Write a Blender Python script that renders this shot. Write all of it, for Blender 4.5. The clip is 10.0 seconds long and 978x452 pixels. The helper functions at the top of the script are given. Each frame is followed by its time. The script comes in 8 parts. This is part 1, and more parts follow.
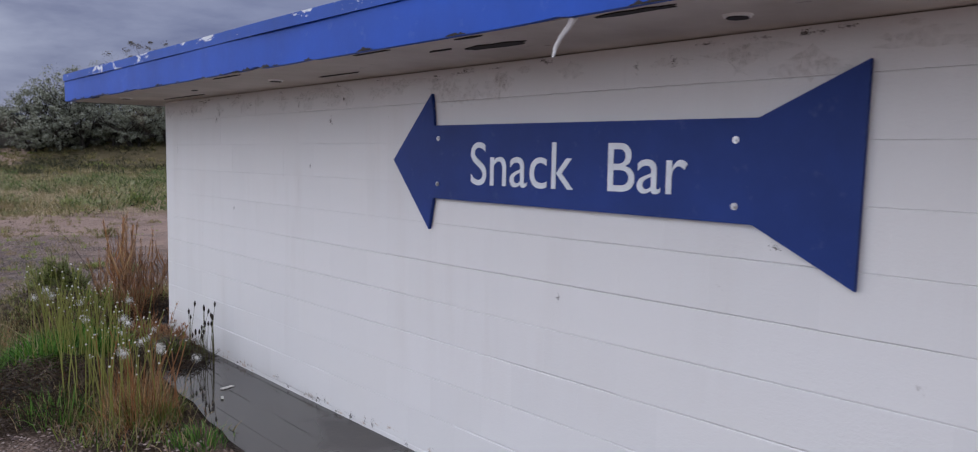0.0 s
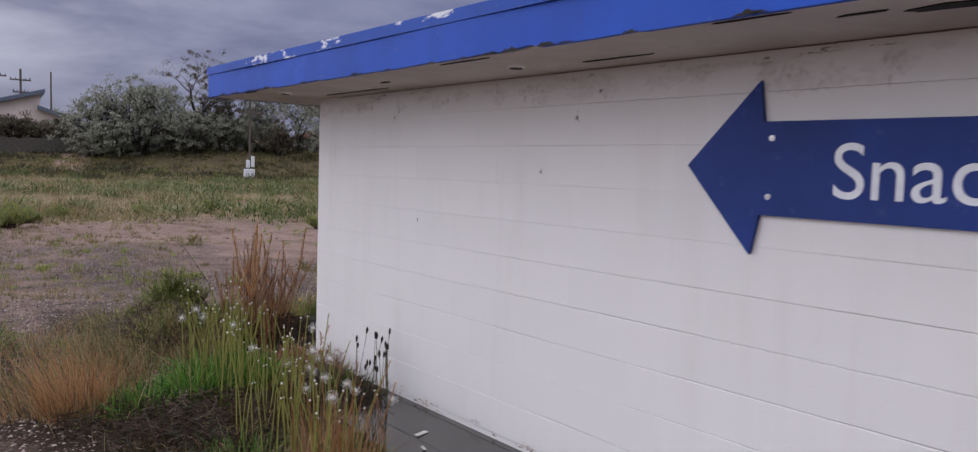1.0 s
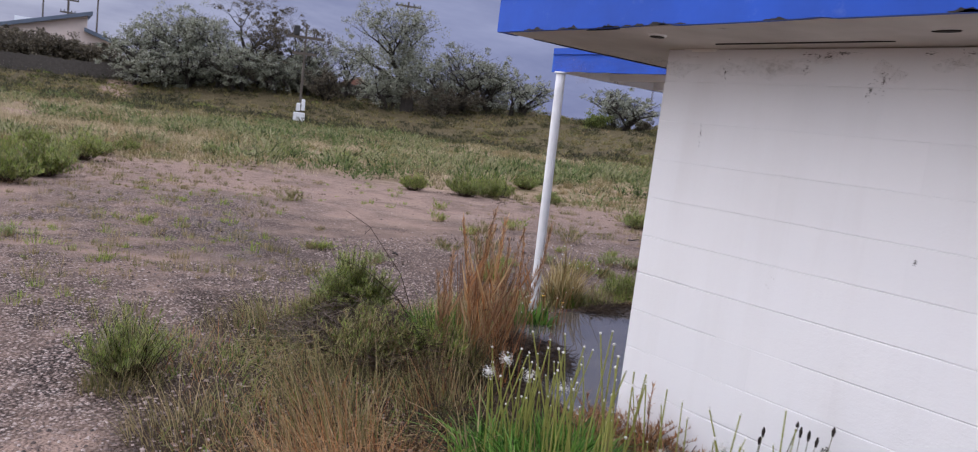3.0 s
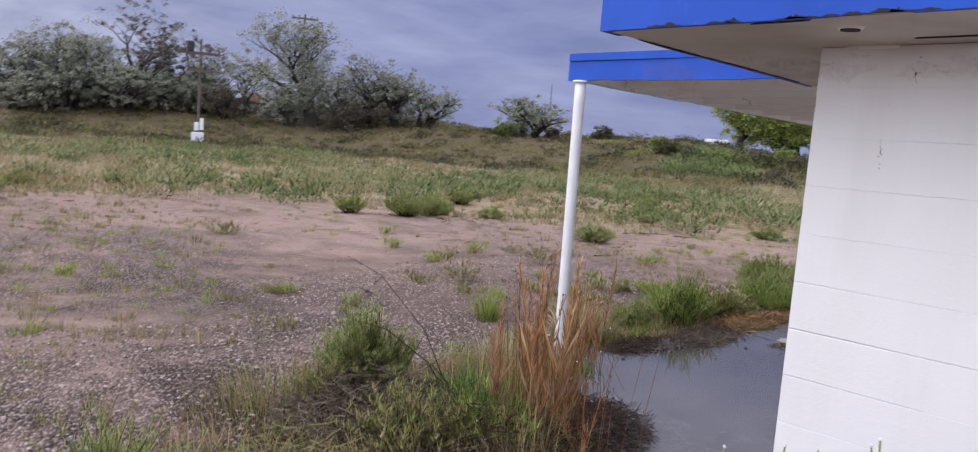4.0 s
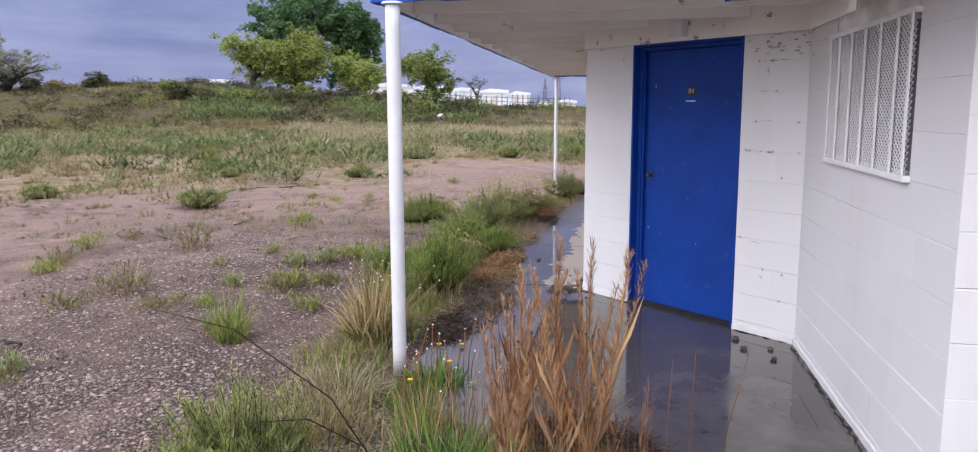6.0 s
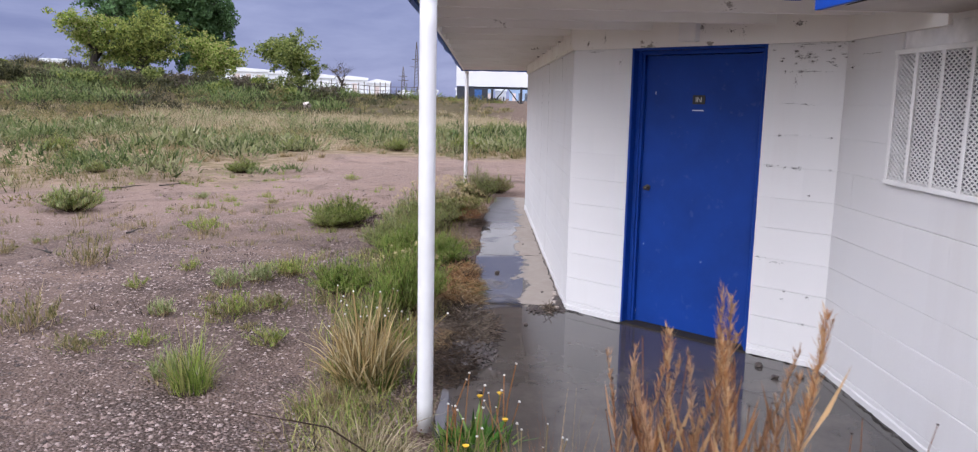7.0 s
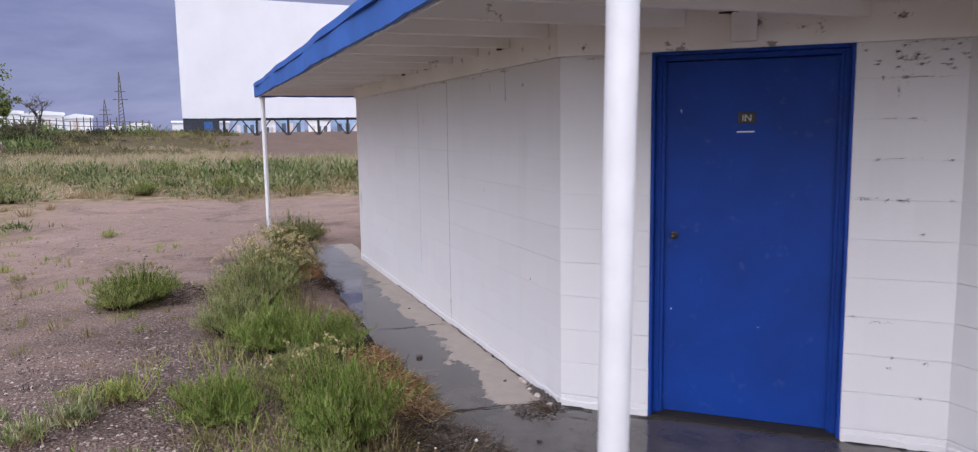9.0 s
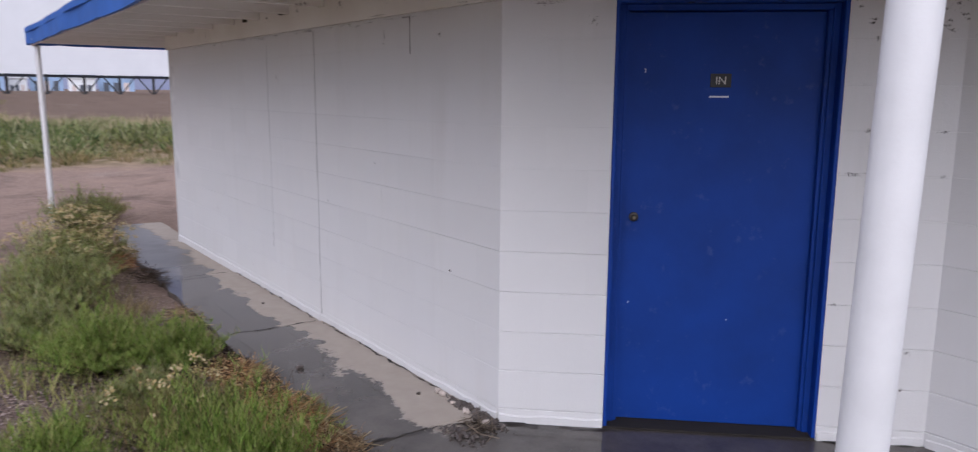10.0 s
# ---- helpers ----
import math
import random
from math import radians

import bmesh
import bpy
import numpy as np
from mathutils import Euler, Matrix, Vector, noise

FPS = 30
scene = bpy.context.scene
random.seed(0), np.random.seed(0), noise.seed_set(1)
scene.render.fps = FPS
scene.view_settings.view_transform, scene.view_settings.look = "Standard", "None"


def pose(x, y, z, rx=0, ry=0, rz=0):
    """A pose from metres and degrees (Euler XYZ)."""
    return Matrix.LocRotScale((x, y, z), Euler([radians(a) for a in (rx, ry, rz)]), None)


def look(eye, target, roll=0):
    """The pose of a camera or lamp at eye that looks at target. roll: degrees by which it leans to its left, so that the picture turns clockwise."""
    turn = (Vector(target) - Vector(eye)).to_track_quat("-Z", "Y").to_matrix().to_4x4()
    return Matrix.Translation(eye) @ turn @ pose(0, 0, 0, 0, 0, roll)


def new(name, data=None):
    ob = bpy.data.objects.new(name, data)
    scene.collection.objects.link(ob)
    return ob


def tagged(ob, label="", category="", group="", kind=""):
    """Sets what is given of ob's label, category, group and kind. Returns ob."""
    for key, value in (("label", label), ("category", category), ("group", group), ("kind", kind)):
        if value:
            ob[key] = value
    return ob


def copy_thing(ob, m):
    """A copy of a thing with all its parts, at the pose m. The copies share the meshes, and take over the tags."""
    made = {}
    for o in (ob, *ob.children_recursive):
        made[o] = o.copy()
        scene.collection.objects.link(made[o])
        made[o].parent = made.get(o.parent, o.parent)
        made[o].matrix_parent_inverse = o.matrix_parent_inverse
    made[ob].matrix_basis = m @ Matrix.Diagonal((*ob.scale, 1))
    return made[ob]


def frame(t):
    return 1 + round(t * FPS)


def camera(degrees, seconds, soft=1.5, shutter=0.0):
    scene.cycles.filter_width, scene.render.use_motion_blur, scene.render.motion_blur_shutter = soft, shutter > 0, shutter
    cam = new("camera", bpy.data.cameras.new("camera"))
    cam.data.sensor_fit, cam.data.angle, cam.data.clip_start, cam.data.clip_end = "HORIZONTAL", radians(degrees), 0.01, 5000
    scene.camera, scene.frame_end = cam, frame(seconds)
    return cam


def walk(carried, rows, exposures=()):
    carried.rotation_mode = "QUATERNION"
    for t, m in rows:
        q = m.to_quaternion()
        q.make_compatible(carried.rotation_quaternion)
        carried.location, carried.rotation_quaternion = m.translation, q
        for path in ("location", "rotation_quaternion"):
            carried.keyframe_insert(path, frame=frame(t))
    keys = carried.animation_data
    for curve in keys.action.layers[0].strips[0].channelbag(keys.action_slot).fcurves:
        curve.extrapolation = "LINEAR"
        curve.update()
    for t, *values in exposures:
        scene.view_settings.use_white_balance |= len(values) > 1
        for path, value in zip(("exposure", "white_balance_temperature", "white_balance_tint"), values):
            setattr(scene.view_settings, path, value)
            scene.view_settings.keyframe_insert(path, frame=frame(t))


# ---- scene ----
cam = camera(64.3, 10.0, soft=1.1, shutter=0.2)
PATH = [
    (0, (0.490, 0.732, 1.688), (1.818, 2.218, 1.517), 0.96),
    (0.3, (0.358, 1.100, 1.669), (1.725, 2.548, 1.494), 2.21),
    (0.5, (0.341, 1.380, 1.645), (1.665, 2.873, 1.504), -0.60),
    (0.8, (0.224, 1.841, 1.628), (1.464, 3.404, 1.485), -0.71),
    (1, (0.162, 2.146, 1.627), (1.414, 3.699, 1.485), 1.84),
    (1.3, (0.078, 2.591, 1.609), (1.281, 4.164, 1.333), 0.83),
    (1.5, (-0.008, 2.793, 1.574), (1.062, 4.461, 1.304), 0.84),
    (1.8, (-0.140, 3.154, 1.596), (0.836, 4.879, 1.330), 2.33),
    (2, (-0.192, 3.432, 1.612), (0.767, 5.179, 1.444), -0.21),
    (2.3, (-0.245, 3.889, 1.616), (0.863, 5.543, 1.423), 0.97),
    (2.5, (-0.240, 4.189, 1.593), (0.903, 5.818, 1.384), 1.34),
    (2.7, (-0.230, 4.489, 1.604), (0.904, 6.119, 1.371), 4.90),
    (3.8, (-0.302, 6.003, 1.613), (1.048, 7.460, 1.378), 6.40),
    (4, (-0.302, 6.280, 1.605), (1.092, 7.701, 1.410), 4.67),
    (4.3, (-0.339, 6.657, 1.605), (1.307, 7.779, 1.429), 4.67),
    (4.5, (-0.300, 6.960, 1.609), (1.414, 7.969, 1.402), 3.09),
    (4.8, (-0.254, 7.321, 1.594), (1.477, 8.293, 1.354), 4.86),
    (5, (-0.264, 7.573, 1.585), (1.503, 8.480, 1.350), 4.45),
    (5.3, (-0.223, 7.912, 1.585), (1.652, 8.568, 1.353), 4.68),
    (5.5, (-0.163, 8.220, 1.581), (1.754, 8.708, 1.290), 4.02),
    (5.7, (-0.100, 8.494, 1.570), (1.824, 8.949, 1.271), 1.37),
    (6.8, (0.413, 9.709, 1.689), (2.387, 9.712, 1.369), 0.71),
    (7, (0.568, 9.917, 1.699), (2.542, 9.892, 1.375), 1.03),
    (7.3, (0.760, 10.195, 1.671), (2.733, 10.068, 1.369), 0.40),
    (7.5, (0.923, 10.389, 1.679), (2.879, 10.110, 1.370), 0.48),
    (7.8, (1.239, 10.581, 1.724), (3.162, 10.129, 1.415), -0.41),
    (8, (1.468, 10.679, 1.720), (3.392, 10.195, 1.466), -0.95),
    (8.3, (1.797, 10.828, 1.738), (3.737, 10.399, 1.512), 0.78),
    (8.5, (2.042, 10.960, 1.716), (3.967, 10.454, 1.519), -1.18),
    (8.8, (2.370, 11.121, 1.696), (4.244, 10.449, 1.504), 0.47),
    (9, (2.636, 11.192, 1.684), (4.495, 10.497, 1.432), -0.81),
    (9.3, (3.003, 11.271, 1.655), (4.865, 10.612, 1.341), 0.71),
    (9.5, (3.180, 11.332, 1.665), (5.031, 10.652, 1.333), 0.77),
    (9.8, (3.541, 11.424, 1.649), (5.247, 10.433, 1.318), -0.42),
    (10, (3.763, 11.434, 1.653), (5.360, 10.279, 1.314), 0.44),
]
walk(cam, [(t, look(eye, target, roll)) for t, eye, target, roll in PATH], [(0.0, -0.56, 6000, 11), (1.2, -0.51, 6350, 15), (1.6, -0.52, 6350, 15), (2.0, -0.31, 6250, 14), (2.5, -0.19, 6200, 14), (3.8, 0.13, 6200, 14), (4.5, 0.16, 6200, 14), (5.5, 0.26, 6200, 14), (6.5, 0.28, 6200, 14), (7.5, 0.26, 6150, 14), (8.0, -0.02, 6150, 15), (9.0, 0.01, 6150, 16), (9.5, 0.00, 6200, 16), (10.0, -0.19, 6150, 15)])

# world: heavy overcast, bright overhead, slate storm to the east
world = bpy.data.worlds.new("overcast")
scene.world = world
world.use_nodes = True
WT = world.node_tree
WT.nodes.clear()


def wn(kind, **ins):
    n = WT.nodes.new(kind)
    for k, v in ins.items():
        n.inputs[k].default_value = v
    return n


def wmath(op, a, b=None, clamp=False):
    n = WT.nodes.new("ShaderNodeMath")
    n.operation, n.use_clamp = op, clamp
    for i, v in enumerate((a, b)):
        if v is None:
            continue
        if isinstance(v, (int, float)):
            n.inputs[i].default_value = v
        else:
            WT.links.new(v, n.inputs[i])
    return n.outputs[0]


def wmix(fac, a, b):
    n = WT.nodes.new("ShaderNodeMix")
    n.data_type = "RGBA"
    for i, v in ((0, fac), (6, a), (7, b)):
        if isinstance(v, (int, float)):
            n.inputs[i].default_value = v
        elif isinstance(v, tuple):
            n.inputs[i].default_value = (*v, 1)
        else:
            WT.links.new(v, n.inputs[i])
    return n.outputs[2]


def wramp(v, stops):
    n = WT.nodes.new("ShaderNodeValToRGB")
    els = n.color_ramp.elements
    while len(els) < len(stops):
        els.new(0.5)
    for e, (p, c) in zip(els, stops):
        e.position, e.color = p, (c, c, c, 1) if isinstance(c, (int, float)) else (*c, 1)
    WT.links.new(v, n.inputs[0])
    return n.outputs[0]


SUN_EL, SUN_AZ = 33, -38
tc = WT.nodes.new("ShaderNodeTexCoord")
sep = WT.nodes.new("ShaderNodeSeparateXYZ")
WT.links.new(tc.outputs["Generated"], sep.inputs[0])
up = sep.outputs[2]
storm_az = radians(72)
toward = wmath("ADD", wmath("MULTIPLY", sep.outputs[0], math.sin(storm_az)), wmath("MULTIPLY", sep.outputs[1], math.cos(storm_az)))
stretch = WT.nodes.new("ShaderNodeMapping")
stretch.inputs["Scale"].default_value = (2.2, 2.2, 9.0)
WT.links.new(tc.outputs["Generated"], stretch.inputs[0])
big = wn("ShaderNodeTexNoise", Scale=1.3, Detail=7.0, Roughness=0.55, Distortion=0.4)
WT.links.new(stretch.outputs[0], big.inputs["Vector"])
fine = wn("ShaderNodeTexNoise", Scale=4.0, Detail=6.0, Roughness=0.6)
WT.links.new(stretch.outputs[0], fine.inputs["Vector"])
puff = wramp(wmath("ADD", wmath("MULTIPLY", big.outputs[0], 0.75), wmath("MULTIPLY", fine.outputs[0], 0.25)), [(0.36, 0.0), (0.62, 1.0)])
light_sky = wmix(puff, (0.345, 0.35, 0.46), (0.80, 0.81, 0.90))
storm_sky = wmix(puff, (0.185, 0.212, 0.385), (0.33, 0.358, 0.545))
storm = wramp(wmath("ADD", wmath("MULTIPLY", toward, 0.5), 0.5), [(0.55, 0.0), (0.93, 1.0)])
low = wmix(storm, light_sky, storm_sky)
high = wmix(puff, (1.65, 1.7, 1.92), (2.3, 2.3, 2.52))
height = wramp(up, [(0.22, 0.0), (0.75, 1.0)])
sky = wmix(height, low, high)
# the cloud is thin and bright in the north-west, behind the walk
clear_az = radians(-70)
westward = wmath("ADD", wmath("MULTIPLY", sep.outputs[0], math.sin(clear_az)), wmath("MULTIPLY", sep.outputs[1], math.cos(clear_az)))
clearing = wramp(wmath("ADD", wmath("MULTIPLY", westward, 0.5), 0.5), [(0.70, 0.0), (0.96, 1.0)])
sky = wmix(clearing, sky, wmix(puff, (2.1, 2.1, 2.28), (2.9, 2.88, 3.0)))
nishita = WT.nodes.new("ShaderNodeTexSky")
nishita.sky_type, nishita.sun_disc = "NISHITA", False
nishita.sun_elevation, nishita.sun_rotation = radians(SUN_EL), radians(SUN_AZ)
thin = WT.nodes.new("ShaderNodeVectorMath")
thin.operation = "SCALE"
thin.inputs["Scale"].default_value = 0.1
WT.links.new(nishita.outputs[0], thin.inputs[0])
sky = wmix(0.06, sky, thin.outputs[0])
bg = WT.nodes.new("ShaderNodeBackground")
bg.inputs[1].default_value = 1.0
WT.links.new(sky, bg.inputs[0])
wo = WT.nodes.new("ShaderNodeOutputWorld")
WT.links.new(bg.outputs[0], wo.inputs[0])

sun = new("sun", bpy.data.lights.new("sun", "SUN"))
sun.data.energy, sun.data.angle, sun.data.color = 0.82, radians(40), (1.0, 0.96, 0.92)
_az, _el = radians(SUN_AZ), radians(SUN_EL)
sun.matrix_world = look((30 * math.sin(_az) * math.cos(_el), 30 * math.cos(_az) * math.cos(_el), 30 * math.sin(_el)), (0, 0, 0))
scene.view_settings.exposure = 0.0


# ---- materials ----
class Mat:
    """A small node-building helper for one procedural material."""

    def __init__(self, name, rough=0.7, metal=0.0):
        self.m = bpy.data.materials.new(name)
        self.m.use_nodes = True
        self.t = self.m.node_tree
        self.b = self.t.nodes["Principled BSDF"]
        self.b.inputs["Roughness"].default_value = rough
        self.b.inputs["Metallic"].default_value = metal
        self.co = self.t.nodes.new("ShaderNodeTexCoord").outputs["Object"]
        geo = self.t.nodes.new("ShaderNodeNewGeometry")
        self.pos, self.island, self.normal = geo.outputs["Position"], geo.outputs["Random Per Island"], geo.outputs["Normal"]
        self.rand = self.t.nodes.new("ShaderNodeObjectInfo").outputs["Random"]

    def put(self, sock, v):
        if isinstance(v, (int, float)):
            sock.default_value = v
        elif isinstance(v, tuple):
            sock.default_value = (*v, 1) if len(sock.default_value) == 4 else v
        else:
            self.t.links.new(v, sock)

    def noise(self, scale, detail=4, rough=0.55, co=None, stretch=None, distort=0.0):
        n = self.t.nodes.new("ShaderNodeTexNoise")
        n.inputs["Scale"].default_value, n.inputs["Detail"].default_value = scale, detail
        n.inputs["Roughness"].default_value, n.inputs["Distortion"].default_value = rough, distort
        src = co or self.pos
        if stretch:
            mp = self.t.nodes.new("ShaderNodeMapping")
            mp.inputs["Scale"].default_value = stretch
            self.t.links.new(src, mp.inputs[0])
            src = mp.outputs[0]
        self.t.links.new(src, n.inputs["Vector"])
        return n.outputs[0]

    def cells(self, scale, feature="F1", out="Distance", co=None):
        n = self.t.nodes.new("ShaderNodeTexVoronoi")
        n.feature = feature
        n.inputs["Scale"].default_value = scale
        self.t.links.new(co or self.pos, n.inputs["Vector"])
        return n.outputs[out]

    def ramp(self, v, stops):
        n = self.t.nodes.new("ShaderNodeValToRGB")
        els = n.color_ramp.elements
        while len(els) < len(stops):
            els.new(0.5)
        for e, (p, c) in zip(els, stops):
            e.position, e.color = p, (c, c, c, 1) if isinstance(c, (int, float)) else (*c, 1)
        self.t.links.new(v, n.inputs[0])
        return n.outputs[0]

    def math(self, op, a, b=0.0, clamp=False):
        n = self.t.nodes.new("ShaderNodeMath")
        n.operation, n.use_clamp = op, clamp
        self.put(n.inputs[0], a)
        self.put(n.inputs[1], b)
        return n.outputs[0]

    def mix(self, fac, a, b, blend="MIX"):
        n = self.t.nodes.new("ShaderNodeMix")
        n.data_type, n.blend_type = "RGBA", blend
        for i, v in ((0, fac), (6, a), (7, b)):
            self.put(n.inputs[i], v)
        return n.outputs[2]

    def xyz(self, co=None):
        n = self.t.nodes.new("ShaderNodeSeparateXYZ")
        self.t.links.new(co or self.pos, n.inputs[0])
        return n.outputs

    def bump(self, h, strength=0.3, dist=0.01, base=None):
        n = self.t.nodes.new("ShaderNodeBump")
        n.inputs["Strength"].default_value, n.inputs["Distance"].default_value = strength, dist
        self.t.links.new(h, n.inputs["Height"])
        if base is not None:
            self.t.links.new(base, n.inputs["Normal"])
        return n.outputs[0]

    def done(self, color, rough=None, normal=None, spec=None):
        self.put(self.b.inputs["Base Color"], color)
        if rough is not None:
            self.put(self.b.inputs["Roughness"], rough)
        if normal is not None:
            self.t.links.new(normal, self.b.inputs["Normal"])
        if spec is not None:
            self.b.inputs["Specular IOR Level"].default_value = spec
        return self.m


def simple(name, c, rough=0.7, metal=0.0, var=0.25, scale=6.0, bump=0.15, spec=None):
    k = Mat(name, rough, metal)
    n = k.noise(scale, 6)
    dark = tuple(v * (1 - var) for v in c)
    lite = tuple(min(1, v * (1 + var)) for v in c)
    col = k.mix(k.ramp(n, [(0.3, 0.0), (0.7, 1.0)]), dark, lite)
    return k.done(col, None, k.bump(k.noise(scale * 12, 3), bump, 0.004), spec)


def block_paint():
    k = Mat("painted_block", 0.62)
    tone = k.mix(k.rand, (0.685, 0.676, 0.678), (0.71, 0.70, 0.702))
    tone = k.mix(k.math("MULTIPLY", k.ramp(k.noise(1.7, 5), [(0.42, 0.0), (0.75, 1.0)]), 0.35), tone, (0.70, 0.68, 0.66))
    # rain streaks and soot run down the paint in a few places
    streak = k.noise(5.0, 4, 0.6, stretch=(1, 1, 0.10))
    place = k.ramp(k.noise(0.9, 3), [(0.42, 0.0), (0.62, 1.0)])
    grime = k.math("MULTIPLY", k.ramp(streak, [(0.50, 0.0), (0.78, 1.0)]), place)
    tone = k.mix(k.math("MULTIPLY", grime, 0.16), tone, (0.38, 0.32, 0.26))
    spots = k.ramp(k.noise(3.3, 8, 0.75), [(0.685, 0.0), (0.72, 1.0)])
    tone = k.mix(k.math("MULTIPLY", spots, 0.5), tone, (0.22, 0.19, 0.16))
    nb = k.bump(k.noise(90, 4, 0.7), 0.35, 0.004)
    nb = k.bump(k.noise(9, 3), 0.25, 0.01, nb)
    return k.done(tone, None, nb, 0.3)


def blue_paint(name, c, flake=0.0):
    k = Mat(name, 0.55)
    col = k.mix(k.ramp(k.noise(2.5, 6), [(0.3, 0.0), (0.7, 1.0)]), tuple(v * 0.82 for v in c), tuple(min(1, v * 1.15) for v in c))
    dust = k.ramp(k.noise(11, 8, 0.7), [(0.60, 0.0), (0.80, 1.0)])
    col = k.mix(k.math("MULTIPLY", dust, 0.12), col, (0.45, 0.48, 0.55))
    if flake:
        f = k.ramp(k.noise(3.0, 10, 0.75, stretch=(1, 1, 2.5)), [(0.66 - flake, 0.0), (0.675 - flake, 1.0)])
        col = k.mix(f, col, (0.62, 0.64, 0.68))
    return k.done(col, None, k.bump(k.noise(25, 5), 0.2, 0.004), 0.25)


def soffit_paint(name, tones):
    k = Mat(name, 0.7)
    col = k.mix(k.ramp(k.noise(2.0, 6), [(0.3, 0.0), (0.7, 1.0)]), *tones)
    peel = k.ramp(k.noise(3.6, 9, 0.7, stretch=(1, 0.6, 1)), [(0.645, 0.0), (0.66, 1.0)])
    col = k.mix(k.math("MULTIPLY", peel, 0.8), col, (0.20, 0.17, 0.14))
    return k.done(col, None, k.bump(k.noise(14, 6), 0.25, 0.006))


def wet_concrete(name, dry_strip, dark=1.0):
    k = Mat(name, 0.2)
    p = k.xyz()
    base = k.mix(k.ramp(k.noise(3.0, 8, 0.65), [(0.3, 0.0), (0.7, 1.0)]), tuple(v * dark for v in (0.048, 0.042, 0.038)), tuple(v * dark for v in (0.115, 0.10, 0.09)))
    grit = k.ramp(k.noise(60, 3, 0.7), [(0.35, 0.7), (0.65, 1.0)])
    base = k.mix(0.35, base, grit, "MULTIPLY")
    wet = k.ramp(k.noise(0.8, 4, 0.55), [(0.36, 0.0), (0.47, 1.0)])
    rough = k.math("ADD", k.math("MULTIPLY", wet, -0.37), 0.40)
    # standing water in the hollow before the door
    wx, wy = k.math("SUBTRACT", p[0], 5.7), k.math("SUBTRACT", p[1], 8.85)
    hollow = k.math("SQRT", k.math("ADD", k.math("MULTIPLY", wx, wx), k.math("MULTIPLY", wy, wy)))
    hollow = k.ramp(k.math("ADD", k.math("MULTIPLY", hollow, 0.4), k.math("MULTIPLY", k.noise(1.8, 5), 0.4)), [(0.64, 1.0), (0.72, 0.0)])
    wet = k.math("MAXIMUM", wet, hollow)
    wet = k.math("MULTIPLY", wet, k.ramp(k.math("MULTIPLY", p[0], 0.05), [(0.52, 1.0), (0.58, 0.25)]))
    rough = k.math("ADD", k.math("MULTIPLY", wet, -0.37), 0.40)
    relief = k.math("MULTIPLY", k.noise(45, 4), k.math("SUBTRACT", 1.02, wet))
    nb = k.bump(relief, 0.15, 0.003)
    if dry_strip:
        # rain never reaches the strip at the wall's foot
        ragged = k.math("ADD", k.math("MULTIPLY", k.noise(2.2, 7, 0.65), 0.75), k.math("SUBTRACT", k.math("SUBTRACT", 9.82, k.math("MULTIPLY", p[0], 0.030)), p[1]))
        east = k.ramp(k.math("ADD", k.math("MULTIPLY", p[0], 0.1), k.math("MULTIPLY", k.noise(4, 4), 0.06)), [(0.706, 0.0), (0.712, 1.0)])
        dry = k.math("MULTIPLY", k.ramp(ragged, [(0.44, 0.0), (0.47, 1.0)]), east)
        pale = k.mix(k.noise(9, 7), (0.31, 0.262, 0.222), (0.43, 0.375, 0.32))
        base = k.mix(dry, base, pale)
        rough = k.math("ADD", rough, k.math("MULTIPLY", dry, 0.7), clamp=True)
    return k.done(base, rough, nb)


